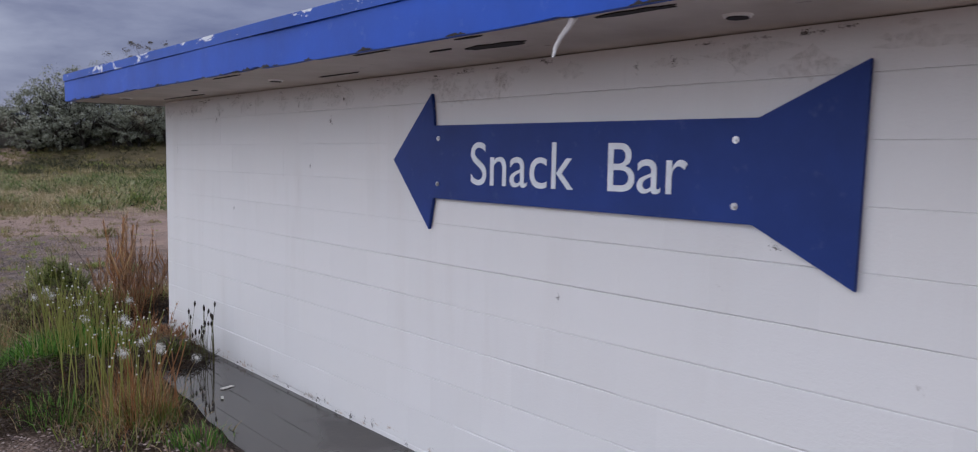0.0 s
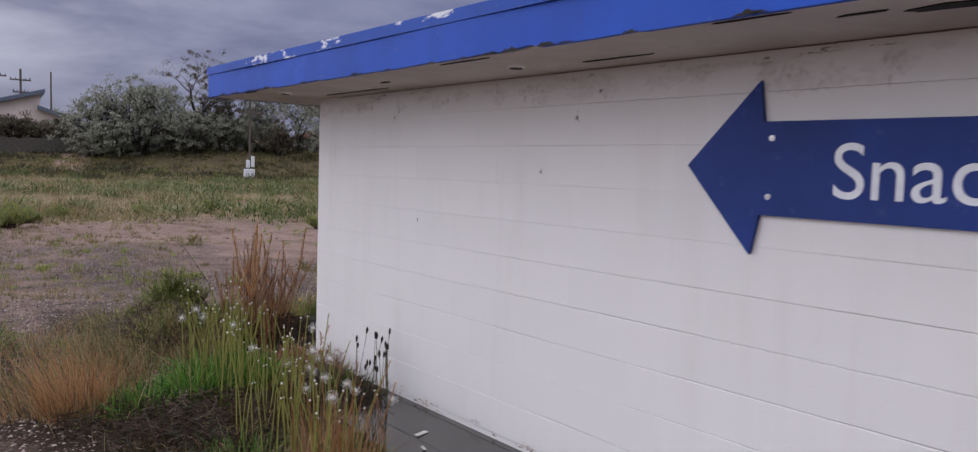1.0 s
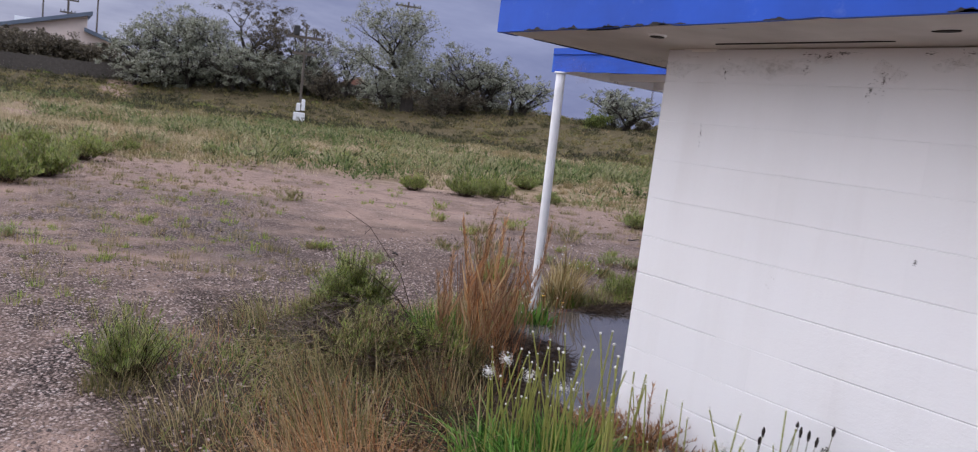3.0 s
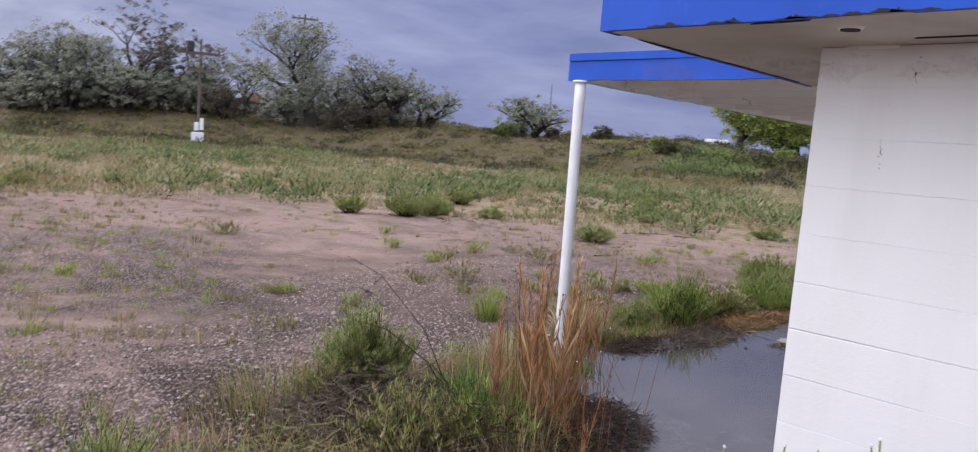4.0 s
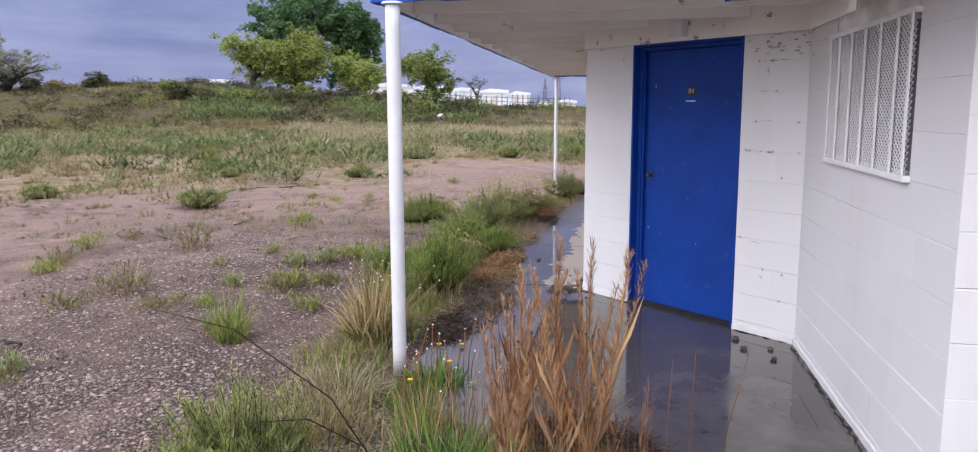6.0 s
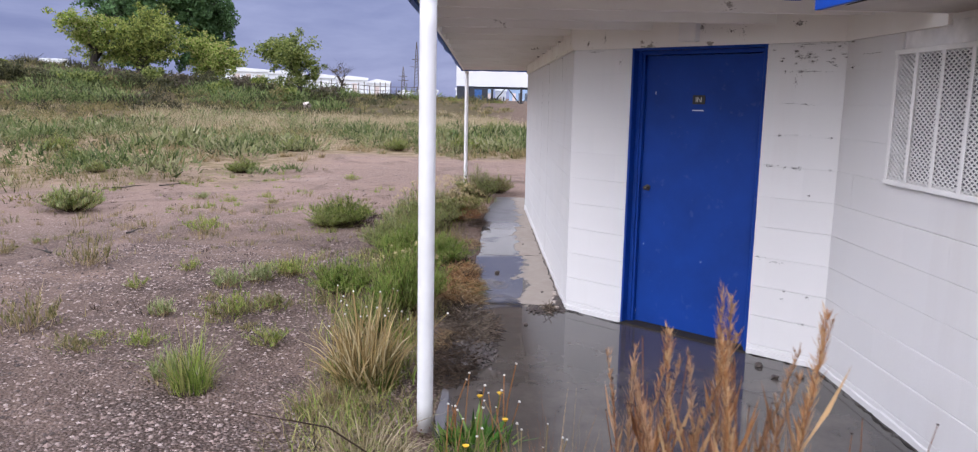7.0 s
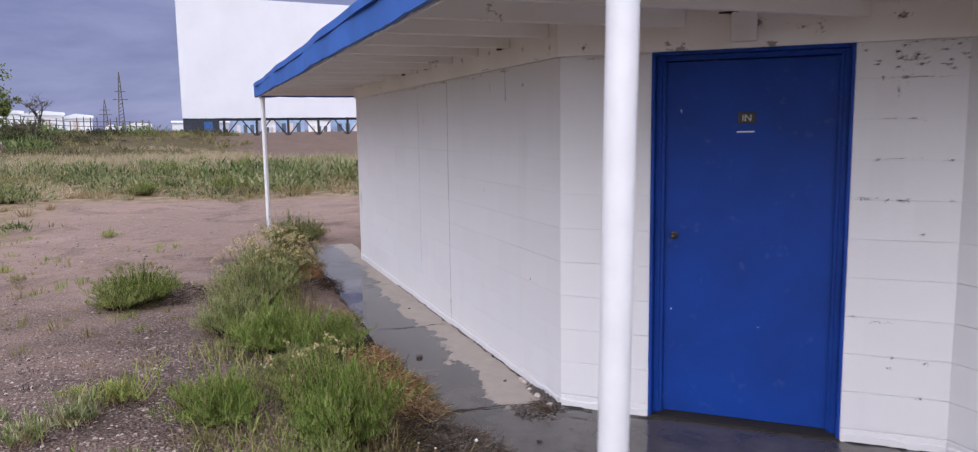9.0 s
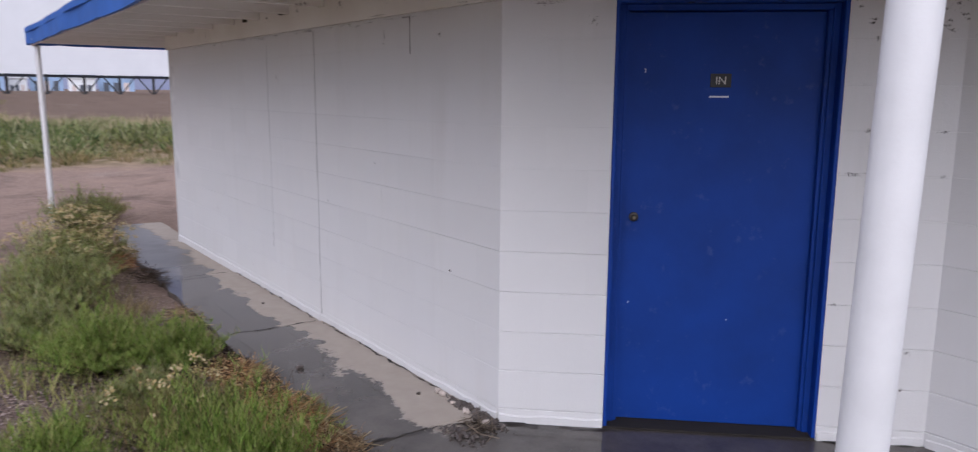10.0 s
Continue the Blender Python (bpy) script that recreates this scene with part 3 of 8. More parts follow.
def slab_piece(name, corners, z0, z1, material, label, seed):
    """A cast concrete bay with a chipped, uneven edge."""
    rnd = random.Random(seed)
    pts = []
    for (ax, ay), (bx, by) in zip(corners, corners[1:] + corners[:1]):
        n = max(2, int(math.hypot(bx - ax, by - ay) / 0.18))
        for i in range(n):
            u = i / n
            pts.append((ax + (bx - ax) * u + rnd.uniform(-0.02, 0.02), ay + (by - ay) * u + rnd.uniform(-0.02, 0.02)))
    bm = bmesh.new()
    top = [bm.verts.new((x, y, z1)) for x, y in pts]
    cx, cy = sum(p[0] for p in pts) / len(pts), sum(p[1] for p in pts) / len(pts)
    for v in top:
        d = Vector((v.co.x - cx, v.co.y - cy, 0)).normalized() * 0.01
        v.co -= d
    edge = [bm.verts.new((x, y, z1 - 0.012)) for x, y in pts]
    low = [bm.verts.new((x, y, z0)) for x, y in pts]
    bm.faces.new(top)
    n = len(pts)
    for a, b in ((top, edge), (edge, low)):
        for i in range(n):
            bm.faces.new((a[i], b[i], b[(i + 1) % n], a[(i + 1) % n]))
    bm.normal_update()
    ob = part(name, bm, material)
    return tagged(ob, label, "pavement", kind="structure")


slab_piece("pavement", [(2.30, Y0 - 1.0), (2.95, Y0 - 1.0), (2.95, 7.15), (2.45, 7.0), (2.32, 5.6), (2.18, 4.2)], -0.25, 0.112, PAVE, "dark wet asphalt strip along the wall's foot", 1)
slab_piece("pavement", [(2.80, 7.30), (5.55, 7.30), (6.95, 9.05), (6.86, 10.05), (4.55, 10.16), (3.95, 10.02), (3.25, 9.0)], -0.2, 0.0, SLAB, "wet concrete slab with standing water under the canopy", 2)
for i, (a, b, ya, yb) in enumerate(((6.872, 8.92, 10.0, 9.93), (8.935, 10.83, 9.93, 9.88), (10.845, 12.7, 9.88, 9.80), (12.715, 14.3, 9.80, 9.62))):
    slab_piece("pavement", [(a, 9.05), (b, 9.05), (b, yb), (a, ya)], -0.2, 0.003 - 0.012 * i, SLAB, "wet concrete walkway bay, dry along the wall", 3 + i)

# a painted footing stands a little proud along the foot of the north walls
for wall, spans in ((wall_long, ((0.012, X4 - X3 - 0.03),)), (wall_door, ((0.012, S_D0 - 0.004), (S_D1 + 0.004, DLEN - 0.006))), (wall_window, ((0.04, XC2 - X1 - 0.012),))):
    for xa, xb in spans:
        rnd = random.Random(int(xb * 100))
        bm = bmesh.new()
        rows = []
        n = max(3, int((xb - xa) / 0.07))
        for i in range(n + 1):
            w_, h_ = 0.007 + rnd.uniform(0, 0.005), 0.040 + rnd.uniform(-0.006, 0.006)
            x_ = xa + (xb - xa) * i / n
            rows.append([bm.verts.new(p) for p in ((x_, -0.005, h_ + 0.004), (x_, w_, h_ - 0.004), (x_, w_ + 0.004, -0.1), (x_, -0.005, -0.1))])
        for p, q in zip(rows, rows[1:]):
            for j in range(4):
                bm.faces.new((p[j], p[(j + 1) % 4], q[(j + 1) % 4], q[j]))
        bm.faces.new(rows[0][::-1])
        bm.faces.new(rows[-1])
        bmesh.ops.recalc_face_normals(bm, faces=bm.faces)
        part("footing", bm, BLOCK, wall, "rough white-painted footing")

# ---- concrete blocks ----
BLOCKS = {}


def block_mesh(L, H, bev=0.0022):
    key = (round(L, 3), round(H, 3), bev)
    if key not in BLOCKS:
        a, b = 0.0, bev
        v = [(0, -SKIN, 0), (L, -SKIN, 0), (L, -SKIN, H), (0, -SKIN, H), (0, -bev, 0), (L, -bev, 0), (L, -bev, H), (0, -bev, H), (a, 0, b), (L - a, 0, b), (L - a, 0, H - b), (a, 0, H - b)]
        f = [(0, 4, 5, 1), (1, 5, 6, 2), (2, 6, 7, 3), (3, 7, 4, 0), (4, 8, 9, 5), (5, 9, 10, 6), (6, 10, 11, 7), (7, 11, 8, 4), (8, 11, 10, 9), (0, 1, 2, 3)]
        me = bpy.data.meshes.new("block")
        me.from_pydata(v, [], f)
        me.flip_normals()
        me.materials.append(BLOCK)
        BLOCKS[key] = me
    return BLOCKS[key]


def lay_blocks(wall, length, z_line, z_bot, z_top, holes=(), seed=0, bev=0.0040):
    """Courses in running bond; holes are (x0, x1, z0, z1)."""
    rnd = random.Random(seed)
    gap, edge = 0.0016, bev
    k0 = math.floor((z_bot - z_line) / COURSE)
    k = k0
    while z_line + k * COURSE < z_top - 0.01:
        za, zb = max(z_bot, z_line + k * COURSE), min(z_top, z_line + (k + 1) * COURSE)
        # the paint fills the joints more and more towards the eaves
        fade = 1.0 if za < 0.75 else 0.7 if za < 1.3 else 0.4
        spans = [(0.0, length)]
        for x0, x1, h0, h1 in holes:
            if zb > h0 + 0.03 and za < h1 - 0.03:
                spans = [s for a, b in spans for s in ((a, min(b, x0)), (max(a, x1), b)) if s[1] - s[0] > 0.02]
        for a, b in spans:
            x = a
            first = 0.2032 if k % 2 else 0.4064
            step = first - (a % 0.2032 if a > 0 else 0)
            while x < b - 0.01:
                e = min(x + step, b)
                if b - e < 0.06:
                    e = b
                if rnd.random() < 0.35:
                    edge = bev * rnd.choice((0.2, 0.45, 0.8, 1.0, 1.3)) * fade
                if rnd.random() < 0.3:
                    gap = rnd.choice((0.03, 0.08, 0.25, 0.6, 1.0)) * bev * fade
                ob = new("block", block_mesh(e - x - 0.00004, zb - za - gap, round(edge, 5)))
                ob.parent = wall
                ob.matrix_basis = Matrix.Translation((x + 0.0003, rnd.uniform(-0.0004, 0.0004), za + gap * 0.5))
                x, step = e, 0.4064
        k += 1


# ---- roof ----
RX, RN, TAIL = 2.298, 8.364, 4.30            # west edge, north edge, where the overhang stops
roof = empty("roof", Matrix.Identity(4), "flat roof with a white soffit and blue fascia boards", "roof", kind="structure")
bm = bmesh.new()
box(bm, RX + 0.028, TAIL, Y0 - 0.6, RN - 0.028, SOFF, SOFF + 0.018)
part("soffit", bm, TAN_SOFFIT, roof, "white plywood soffit, paint peeling")
part("deck", box(cube(RX + 0.04, TAIL - 0.002, Y0 - 0.6, RN - 0.04, SOFF + 0.03, 2.345), TAIL, X4 + 0.6, Y0 - 0.6, 7.60, 2.16, 2.345), ROOFING, roof)


def board(L, z0, z1, t, seed, wave=0.004, chip=0.010):
    """A fascia board along x with a slightly wavy face and a chipped lower edge."""
    rnd = random.Random(seed)
    n = max(4, int(L / 0.06))
    bm = bmesh.new()
    rows = []
    c = 0.0
    for i in range(n + 1):
        x = L * i / n
        w = wave * math.sin(x * 1.7 + seed) + wave * 0.6 * math.sin(x * 4.1 + 2 * seed)
        c = max(0, c * 0.6 + (rnd.random() < 0.10) * rnd.uniform(0.2, 1.0) * chip * 1.6)
        rows.append([bm.verts.new((x, y + w, z)) for y, z in ((-t, z0 + c), (0, z0 + c), (0, z1), (-t, z1))])
    for a, b in zip(rows, rows[1:]):
        for j in range(4):
            bm.faces.new((a[j], b[j], b[(j + 1) % 4], a[(j + 1) % 4]))
    bm.faces.new(rows[0])
    bm.faces.new(rows[-1][::-1])
    bmesh.ops.recalc_face_normals(bm, faces=bm.faces)
    return bm


LW = RN - (Y0 - 0.6)
m_west = face_frame(RX, Y0 - 0.6, 0, 1)
part("fascia_board", board(LW, SOFF - 0.002, 2.302, 0.026, 1), FASCIA, roof, "bright blue board, rotten along its lower edge", m_west)
part("drip_edge", board(LW + 0.012, 2.303, 2.362, 0.03, 2, 0.003, 0.0), LIP, roof, "blue metal edge with paint flaked to white", m_west @ Matrix.Translation((0, 0.010, 0)))
m_north = face_frame(RX + 0.002, RN, 1, 0)
part("fascia_board", board(TAIL - RX, SOFF - 0.002, 2.302, 0.026, 3), FASCIA, roof, "bright blue board", m_north)
part("drip_edge", board(TAIL - RX, 2.303, 2.362, 0.03, 4, 0.003, 0.0), LIP, roof, "blue metal edge", m_north @ Matrix.Translation((-0.01, 0.012, 0)))
part("end_board", cube(TAIL, TAIL + 0.022, YC + 0.002, RN - 0.03, SOFF - 0.002, 2.35), SOFFIT, roof)
# rotten gaps and holes along the eaves
rnd = random.Random(5)


def blot(cx, cy, rx, ry, seed):
    """A ragged thin patch lying on the soffit."""
    r = random.Random(seed)
    bm = bmesh.new()
    vs = [bm.verts.new((cx + rx * math.cos(a) * r.uniform(0.6, 1.1), cy + ry * math.sin(a) * r.uniform(0.6, 1.1), SOFF - 0.004)) for a in [i * math.pi / 7 for i in range(14)]]
    up_ = bmesh.ops.extrude_face_region(bm, geom=[bm.faces.new(vs)])
    for v in up_["geom"]:
        if isinstance(v, bmesh.types.BMVert):
            v.co.z += 0.006
    bmesh.ops.recalc_face_normals(bm, faces=bm.faces)
    return bm


for cx, cy, rx, ry in ((2.56, 3.02, 0.05, 0.20), (2.50, 3.30, 0.012, 0.10), (2.72, 4.5, 0.012, 0.22), (2.60, 6.2, 0.02, 0.05), (2.78, 6.9, 0.010, 0.5), (2.50, 1.6, 0.03, 0.06), (2.37, 2.2, 0.03, 0.16), (2.36, 2.95, 0.012, 0.09), (2.35, 3.6, 0.010, 0.16), (2.34, 7.6, 0.012, 0.12), (2.36, 5.1, 0.012, 0.2), (2.80, 8.33, 0.3, 0.008), (3.6, 8.32, 0.5, 0.010)):
    part("rot_patch", blot(cx, cy, rx, ry, int(cx * 100 + cy * 10)), DARK, roof)
# black rot along the lower edge of the fascia
for i in range(34):
    y = rnd.choice((rnd.uniform(1.6, 3.6), rnd.uniform(6.6, 8.3), rnd.uniform(3.6, 6.6)))
    L, h = rnd.uniform(0.03, 0.14), rnd.uniform(0.006, 0.022)
    b = bmesh.new()
    n = 8
    lo = [b.verts.new((y - L / 2 + L * j / n, 0.0065, SOFF - 0.003)) for j in range(n + 1)]
    hi = [b.verts.new((v.co.x, 0.0065, SOFF + h * rnd.uniform(0.1, 1.0) * math.sin(math.pi * (j + 0.3) / (n + 0.6)))) for j, v in enumerate(lo)]
    for j in range(n):
        b.faces.new((lo[j], hi[j], hi[j + 1], lo[j + 1]))
    part("rot_patch", b, DARK, roof, "", m_west @ Matrix.Translation((0.6 - Y0, 0, 0)))
# oval soffit vents
for vx, vy in ((2.63, 2.02), (2.64, 5.05), (2.52, 7.43)):
    b = bmesh.new()
    bmesh.ops.create_cone(b, cap_ends=True, segments=20, radius1=0.040, radius2=0.046, depth=0.008, matrix=Matrix.Translation((vx, vy, SOFF - 0.004)))
    part("vent_ring", b, SOFFIT, roof)
    b = bmesh.new()
    bmesh.ops.create_cone(b, cap_ends=True, segments=20, radius1=0.034, radius2=0.034, depth=0.004, matrix=Matrix.Translation((vx, vy, SOFF - 0.009)))
    part("vent_hole", b, DARK, roof)
# a strip of caulk that hangs from the edge
b = bmesh.new()
tube(b, [(2.33, 2.41, 2.135), (2.34, 2.44, 2.11), (2.345, 2.48, 2.08), (2.345, 2.50, 2.05), (2.34, 2.505, 2.02)], [0.012, 0.010, 0.008, 0.007, 0.004], 5)
part("hanging_strip", b, WHITE, roof, "curled strip of torn white trim")

# ---- canopy over the north walk ----
CX0, CX1, CY1 = 4.376, 15.21, 10.293
JB, JT = 2.186, 2.325
canopy = empty("canopy", Matrix.Identity(4), "white joisted walkway canopy with a faded blue edge", "canopy", kind="structure")
part("deck", cube(CX0 + 0.02, CX1 - 0.02, 7.62, CY1 - 0.03, JT, JT + 0.035), SOFFIT, canopy, "white boarded canopy ceiling")
part("fascia_board", board(CX1 - CX0, JB, 2.335, 0.03, 7, 0.010, 0.006), FADED, canopy, "weathered blue board, wavy along its length", face_frame(CX0, CY1, 1, 0))
part("drip_edge", board(CX1 - CX0, 2.337, 2.392, 0.03, 8, 0.009, 0.0), FADED, canopy, "faded blue metal edge", face_frame(CX0, CY1 + 0.009, 1, 0))
part("fascia_board", board(CY1 - 8.40, JB, 2.335, 0.026, 9, 0.003, 0.006), FASCIA, canopy, "bright blue board", face_frame(CX0 - 0.001, 8.40, 0, 1))
part("drip_edge", board(CY1 - 8.40, 2.337, 2.392, 0.03, 10, 0.003, 0.0), FASCIA, canopy, "bright blue metal edge", face_frame(CX0 - 0.011, 8.40, 0, 1))
part("fascia_board", board(CY1 - 8.3, JB, 2.392, 0.03, 11, 0.003, 0.006), FADED, canopy, "", face_frame(CX1, CY1, 0, -1))
part("inner_board", cube(CX0 + 0.03, CX1 - 0.03, CY1 - 0.058, CY1 - 0.042, JB - 0.002, JT - 0.001), SOFFIT, canopy, "white inner trim board")
jx = CX0 + 0.05
while jx < CX1 - 0.06:
    if jx < XC2:
        y_in = YC + 0.02
    elif jx < X3:
        y_in = YC + (jx - XC2) / (X3 - XC2) * (Y3 - YC) + 0.05
    elif jx < X4:
        y_in = Y3 + 0.02
    else:
        y_in = 8.3
    part("joist", cube(jx, jx + 0.04, y_in, CY1 - 0.060, JB + 0.012, JT - 0.002, 0.004), SOFFIT, canopy)
    jx += 0.61
for fm, x0, x1 in ((F_WIN, TAIL - X1 + 0.03, XC2 - X1 + 0.012), (F_DOOR, 0.004, DLEN + 0.008), (F_LONG, 0.0, X4 - X3 + 0.02)):
    part("ledger", cube(x0, x1, -0.03, 0.018, 2.079, JT - 0.003), SOFFIT, canopy, "white ledger board with grime", fm)
part("wall_fill", cube(0, X4 - X1, -0.3, -0.1, 2.12, 2.32), SOFFIT, canopy, "", F_WIN)
# small black brackets and stains under the joists
for x, y in ((7.6, 9.222), (8.7, 9.222), (9.4, 9.222), (10.2, 9.222)):
    part("bracket", cube(x, x + 0.06, y, y + 0.02, 2.20, 2.23), DARK, canopy)


def post(x, y, z0, z1, r, lean, label):
    ob = empty("canopy_post", Matrix.Translation((x, y, z0)), label, "post", group="posts under the canopy")
    b = bmesh.new()
    n = 14
    tube(b, [(lean[0] * i / n, lean[1] * i / n, (z1 - z0) * i / n) for i in range(n + 1)], r, 16)
    part("pipe", b, POSTW, ob, smooth=True)
    b = bmesh.new()
    bmesh.ops.create_cone(b, cap_ends=True, segments=16, radius1=r * 1.5, radius2=r * 1.35, depth=0.012, matrix=Matrix.Translation((lean[0], lean[1], z1 - z0 - 0.006)))
    part("top_plate", b, POSTW, ob)
    rr = random.Random(int(x * 10))
    for _ in range(26):
        a, h = rr.uniform(0, 6.283), rr.uniform(0.0, 0.75) ** 1.2
        sz = rr.uniform(0.002, 0.007)
        b = bmesh.new()
        bmesh.ops.create_cone(b, cap_ends=True, segments=6, radius1=sz, radius2=sz * 0.6, depth=0.003, matrix=pose(0, 0, h) @ pose(0, 0, 0, 0, 0, math.degrees(a)) @ Matrix.Translation((r + 0.0005, 0, 0)) @ pose(0, 0, 0, 0, 90, 0))
        part("rust_spot", b, RUST, ob)
    return ob


post(4.422, 10.186, -0.02, JB, 0.042, (-0.045, -0.012), "white-painted steel pipe post with rust near its foot")
post(15.08, 10.19, -0.06, JB, 0.034, (0.06, 0.0), "white-painted steel pipe post at the walkway's end")

# hairline cracks and soot marks on the north walls


def crack(wall, x, z0, z1, seed, w=0.0022):
    r = random.Random(seed)
    b = bmesh.new()
    n = int((z1 - z0) / 0.05)
    rows = []
    c = 0.0
    for i in range(n + 1):
        c = c * 0.8 + r.uniform(-0.003, 0.003)
        ww = w * r.uniform(0.3, 1.1)
        rows.append([b.verts.new((x + c - ww, 0.0018, z0 + (z1 - z0) * i / n)), b.verts.new((x + c + ww, 0.0018, z0 + (z1 - z0) * i / n))])
    for p, q in zip(rows, rows[1:]):
        b.faces.new((p[0], p[1], q[1], q[0]))
    part("crack", b, CRACK, wall, "thin dark crack")


crack(wall_long, 8.934 - X3, 0.05, 2.05, 1, 0.0045)
crack(wall_long, 9.85 - X3, 0.4, 2.0, 2, 0.0024)
crack(wall_long, 7.62 - X3, 1.86, 2.06, 3, 0.005)


def soot(wall, x, z, rx, rz, seed, mat_=None, y=0.0022):
    """A smudge: a small ragged core in a thinning cloud of specks."""
    r = random.Random(seed)
    b = bmesh.new()
    vs = [b.verts.new((x + 0.6 * rx * math.cos(a) * r.uniform(0.3, 1.1), y, z + 0.6 * rz * math.sin(a) * r.uniform(0.3, 1.1))) for a in [-i * math.pi / 8 for i in range(16)]]
    b.faces.new(vs[::-1])
    for _ in range(26):
        s = r.uniform(0.0008, 0.0032)
        cx, cz = x + r.gauss(0, 0.75) * rx, z + r.gauss(0, 0.9) * max(rz, 0.004)
        q = [b.verts.new((cx + s * r.uniform(0.6, 1.8) * math.cos(a), y + 0.0004, cz + s * math.sin(a))) for a in (0.3, -1.2, -2.6, -4.1)]
        b.faces.new(q[::-1])
    part("soot_mark", b, mat_ or SMUT, wall)


rs0 = random.Random(31)
for x, z, rx, rz in ((0.27, 1.90, 0.05, 0.022), (0.20, 1.90, 0.11, 0.004), (0.12, 2.07, 0.10, 0.006), (0.33, 1.70, 0.06, 0.003), (0.30, 1.50, 0.05, 0.004), (0.25, 1.29, 0.03, 0.008), (0.42, 1.30, 0.05, 0.003), (0.12, 0.46, 0.012, 0.006), (0.28, 0.42, 0.010, 0.004), (0.34, 0.66, 0.05, 0.002), (0.16, 1.12, 0.008, 0.004), (1.62, 1.98, 0.02, 0.012), (1.85, 2.06, 0.08, 0.005), (0.05, 2.05, 0.03, 0.018), (0.30, 1.84, 0.008, 0.02)):
    soot(wall_door, x, z, rx, rz, int(x * 1000 + z * 77))
for x, z, rx, rz in ((0.9, 2.06, 0.10, 0.005), (1.5, 2.05, 0.05, 0.006), (2.3, 2.06, 0.20, 0.004), (3.2, 2.05, 0.12, 0.005), (1.15, 1.97, 0.012, 0.03), (0.55, 1.95, 0.02, 0.012), (2.9, 1.75, 0.02, 0.012), (1.3, 1.22, 0.008, 0.005), (2.0, 0.9, 0.006, 0.004), (0.45, 0.7, 0.007, 0.004)):
    soot(wall_long, x, z, rx, rz, int(x * 1000 + z * 77))
for x, z, rx, rz in ((2.38, 2.07, 0.06, 0.012), (2.36, 1.92, 0.04, 0.012), (2.1, 1.99, 0.25, 0.003)):
    soot(wall_window, x, z, rx, rz, int(x * 1000 + z * 77), SCRAPE if z < 1 else None)
for y, z, rx, rz in ((7.33, 2.02, 0.008, 0.03), (6.9, 2.05, 0.008, 0.02), (6.55, 2.0, 0.012, 0.03), (6.0, 2.04, 0.008, 0.02), (5.3, 2.02, 0.012, 0.025), (4.75, 2.03, 0.008, 0.012), (2.62, 2.05, 0.010, 0.02), (2.45, 2.06, 0.010, 0.014), (5.15, 1.63, 0.006, 0.01), (7.42, 1.72, 0.006, 0.03), (6.3, 1.3, 0.005, 0.008), (1.4, 1.43, 0.012, 0.012), (2.02, 1.41, 0.012, 0.008), (3.0, 1.10, 0.006, 0.01), (6.6, 1.96, 0.02, 0.03), (4.9, 1.90, 0.02, 0.02)):
    soot(wall_west, y - Y0, z, rx, rz, int(y * 1000 + z * 77))
# a wide soft smudge beside the door's head, and stains on the ledger board
for i in range(26):
    soot(wall_door, 0.20 + rs0.gauss(0, 0.11), 1.985 + rs0.gauss(0, 0.032), rs0.uniform(0.006, 0.022), rs0.uniform(0.002, 0.007), 910 + i)
for x, z, rx, rz in ((1.03, 2.23, 0.09, 0.05), (1.10, 2.26, 0.10, 0.03), (0.96, 2.20, 0.05, 0.03), (0.75, 2.17, 0.02, 0.012), (0.66, 2.16, 0.02, 0.02), (1.75, 2.16, 0.012, 0.03), (1.90, 2.12, 0.03, 0.02), (0.30, 2.2, 0.06, 0.03)):
    soot(wall_door, x, z, rx, rz, int(x * 900 + z * 71), None, 0.0205)
for x, z, rx, rz in ((0.10, 2.14, 0.02, 0.03), (0.5, 2.17, 0.03, 0.03), (1.1, 2.2, 0.04, 0.03), (1.7, 2.2, 0.04, 0.03), (2.4, 2.21, 0.04, 0.03), (3.0, 2.2, 0.05, 0.03), (0.3, 2.09, 0.10, 0.008), (1.2, 2.09, 0.2, 0.006)):
    soot(wall_long, x, z, rx, rz, int(x * 900 + z * 71), None, 0.0205)
# dirt caught in the joints and along the boards at the wall heads
for i in range(26):
    soot(wall_long, rs0.uniform(0.1, 5.9), 2.068 - abs(rs0.gauss(0, 0.008)), rs0.uniform(0.01, 0.09), rs0.uniform(0.002, 0.006), 700 + i)
for i in range(11):
    soot(wall_door, rs0.uniform(0.04, 0.46), 0.071 + 0.2032 * rs0.randint(1, 9), rs0.uniform(0.006, 0.03), rs0.uniform(0.002, 0.007), 740 + i)
for i in range(12):
    soot(wall_door, rs0.uniform(0.03, 2.0), 2.070 - abs(rs0.gauss(0, 0.006)), rs0.uniform(0.01, 0.06), 0.004, 770 + i) if i % 3 else soot(wall_window, rs0.uniform(1.9, 2.4), 2.10, rs0.uniform(0.01, 0.05), 0.006, 790 + i)
for i in range(26):
    soot(wall_west, rs0.uniform(3.5, 9.6), 2.118 - abs(rs0.gauss(0, 0.012)), rs0.uniform(0.006, 0.05), rs0.uniform(0.002, 0.006), 810 + i)
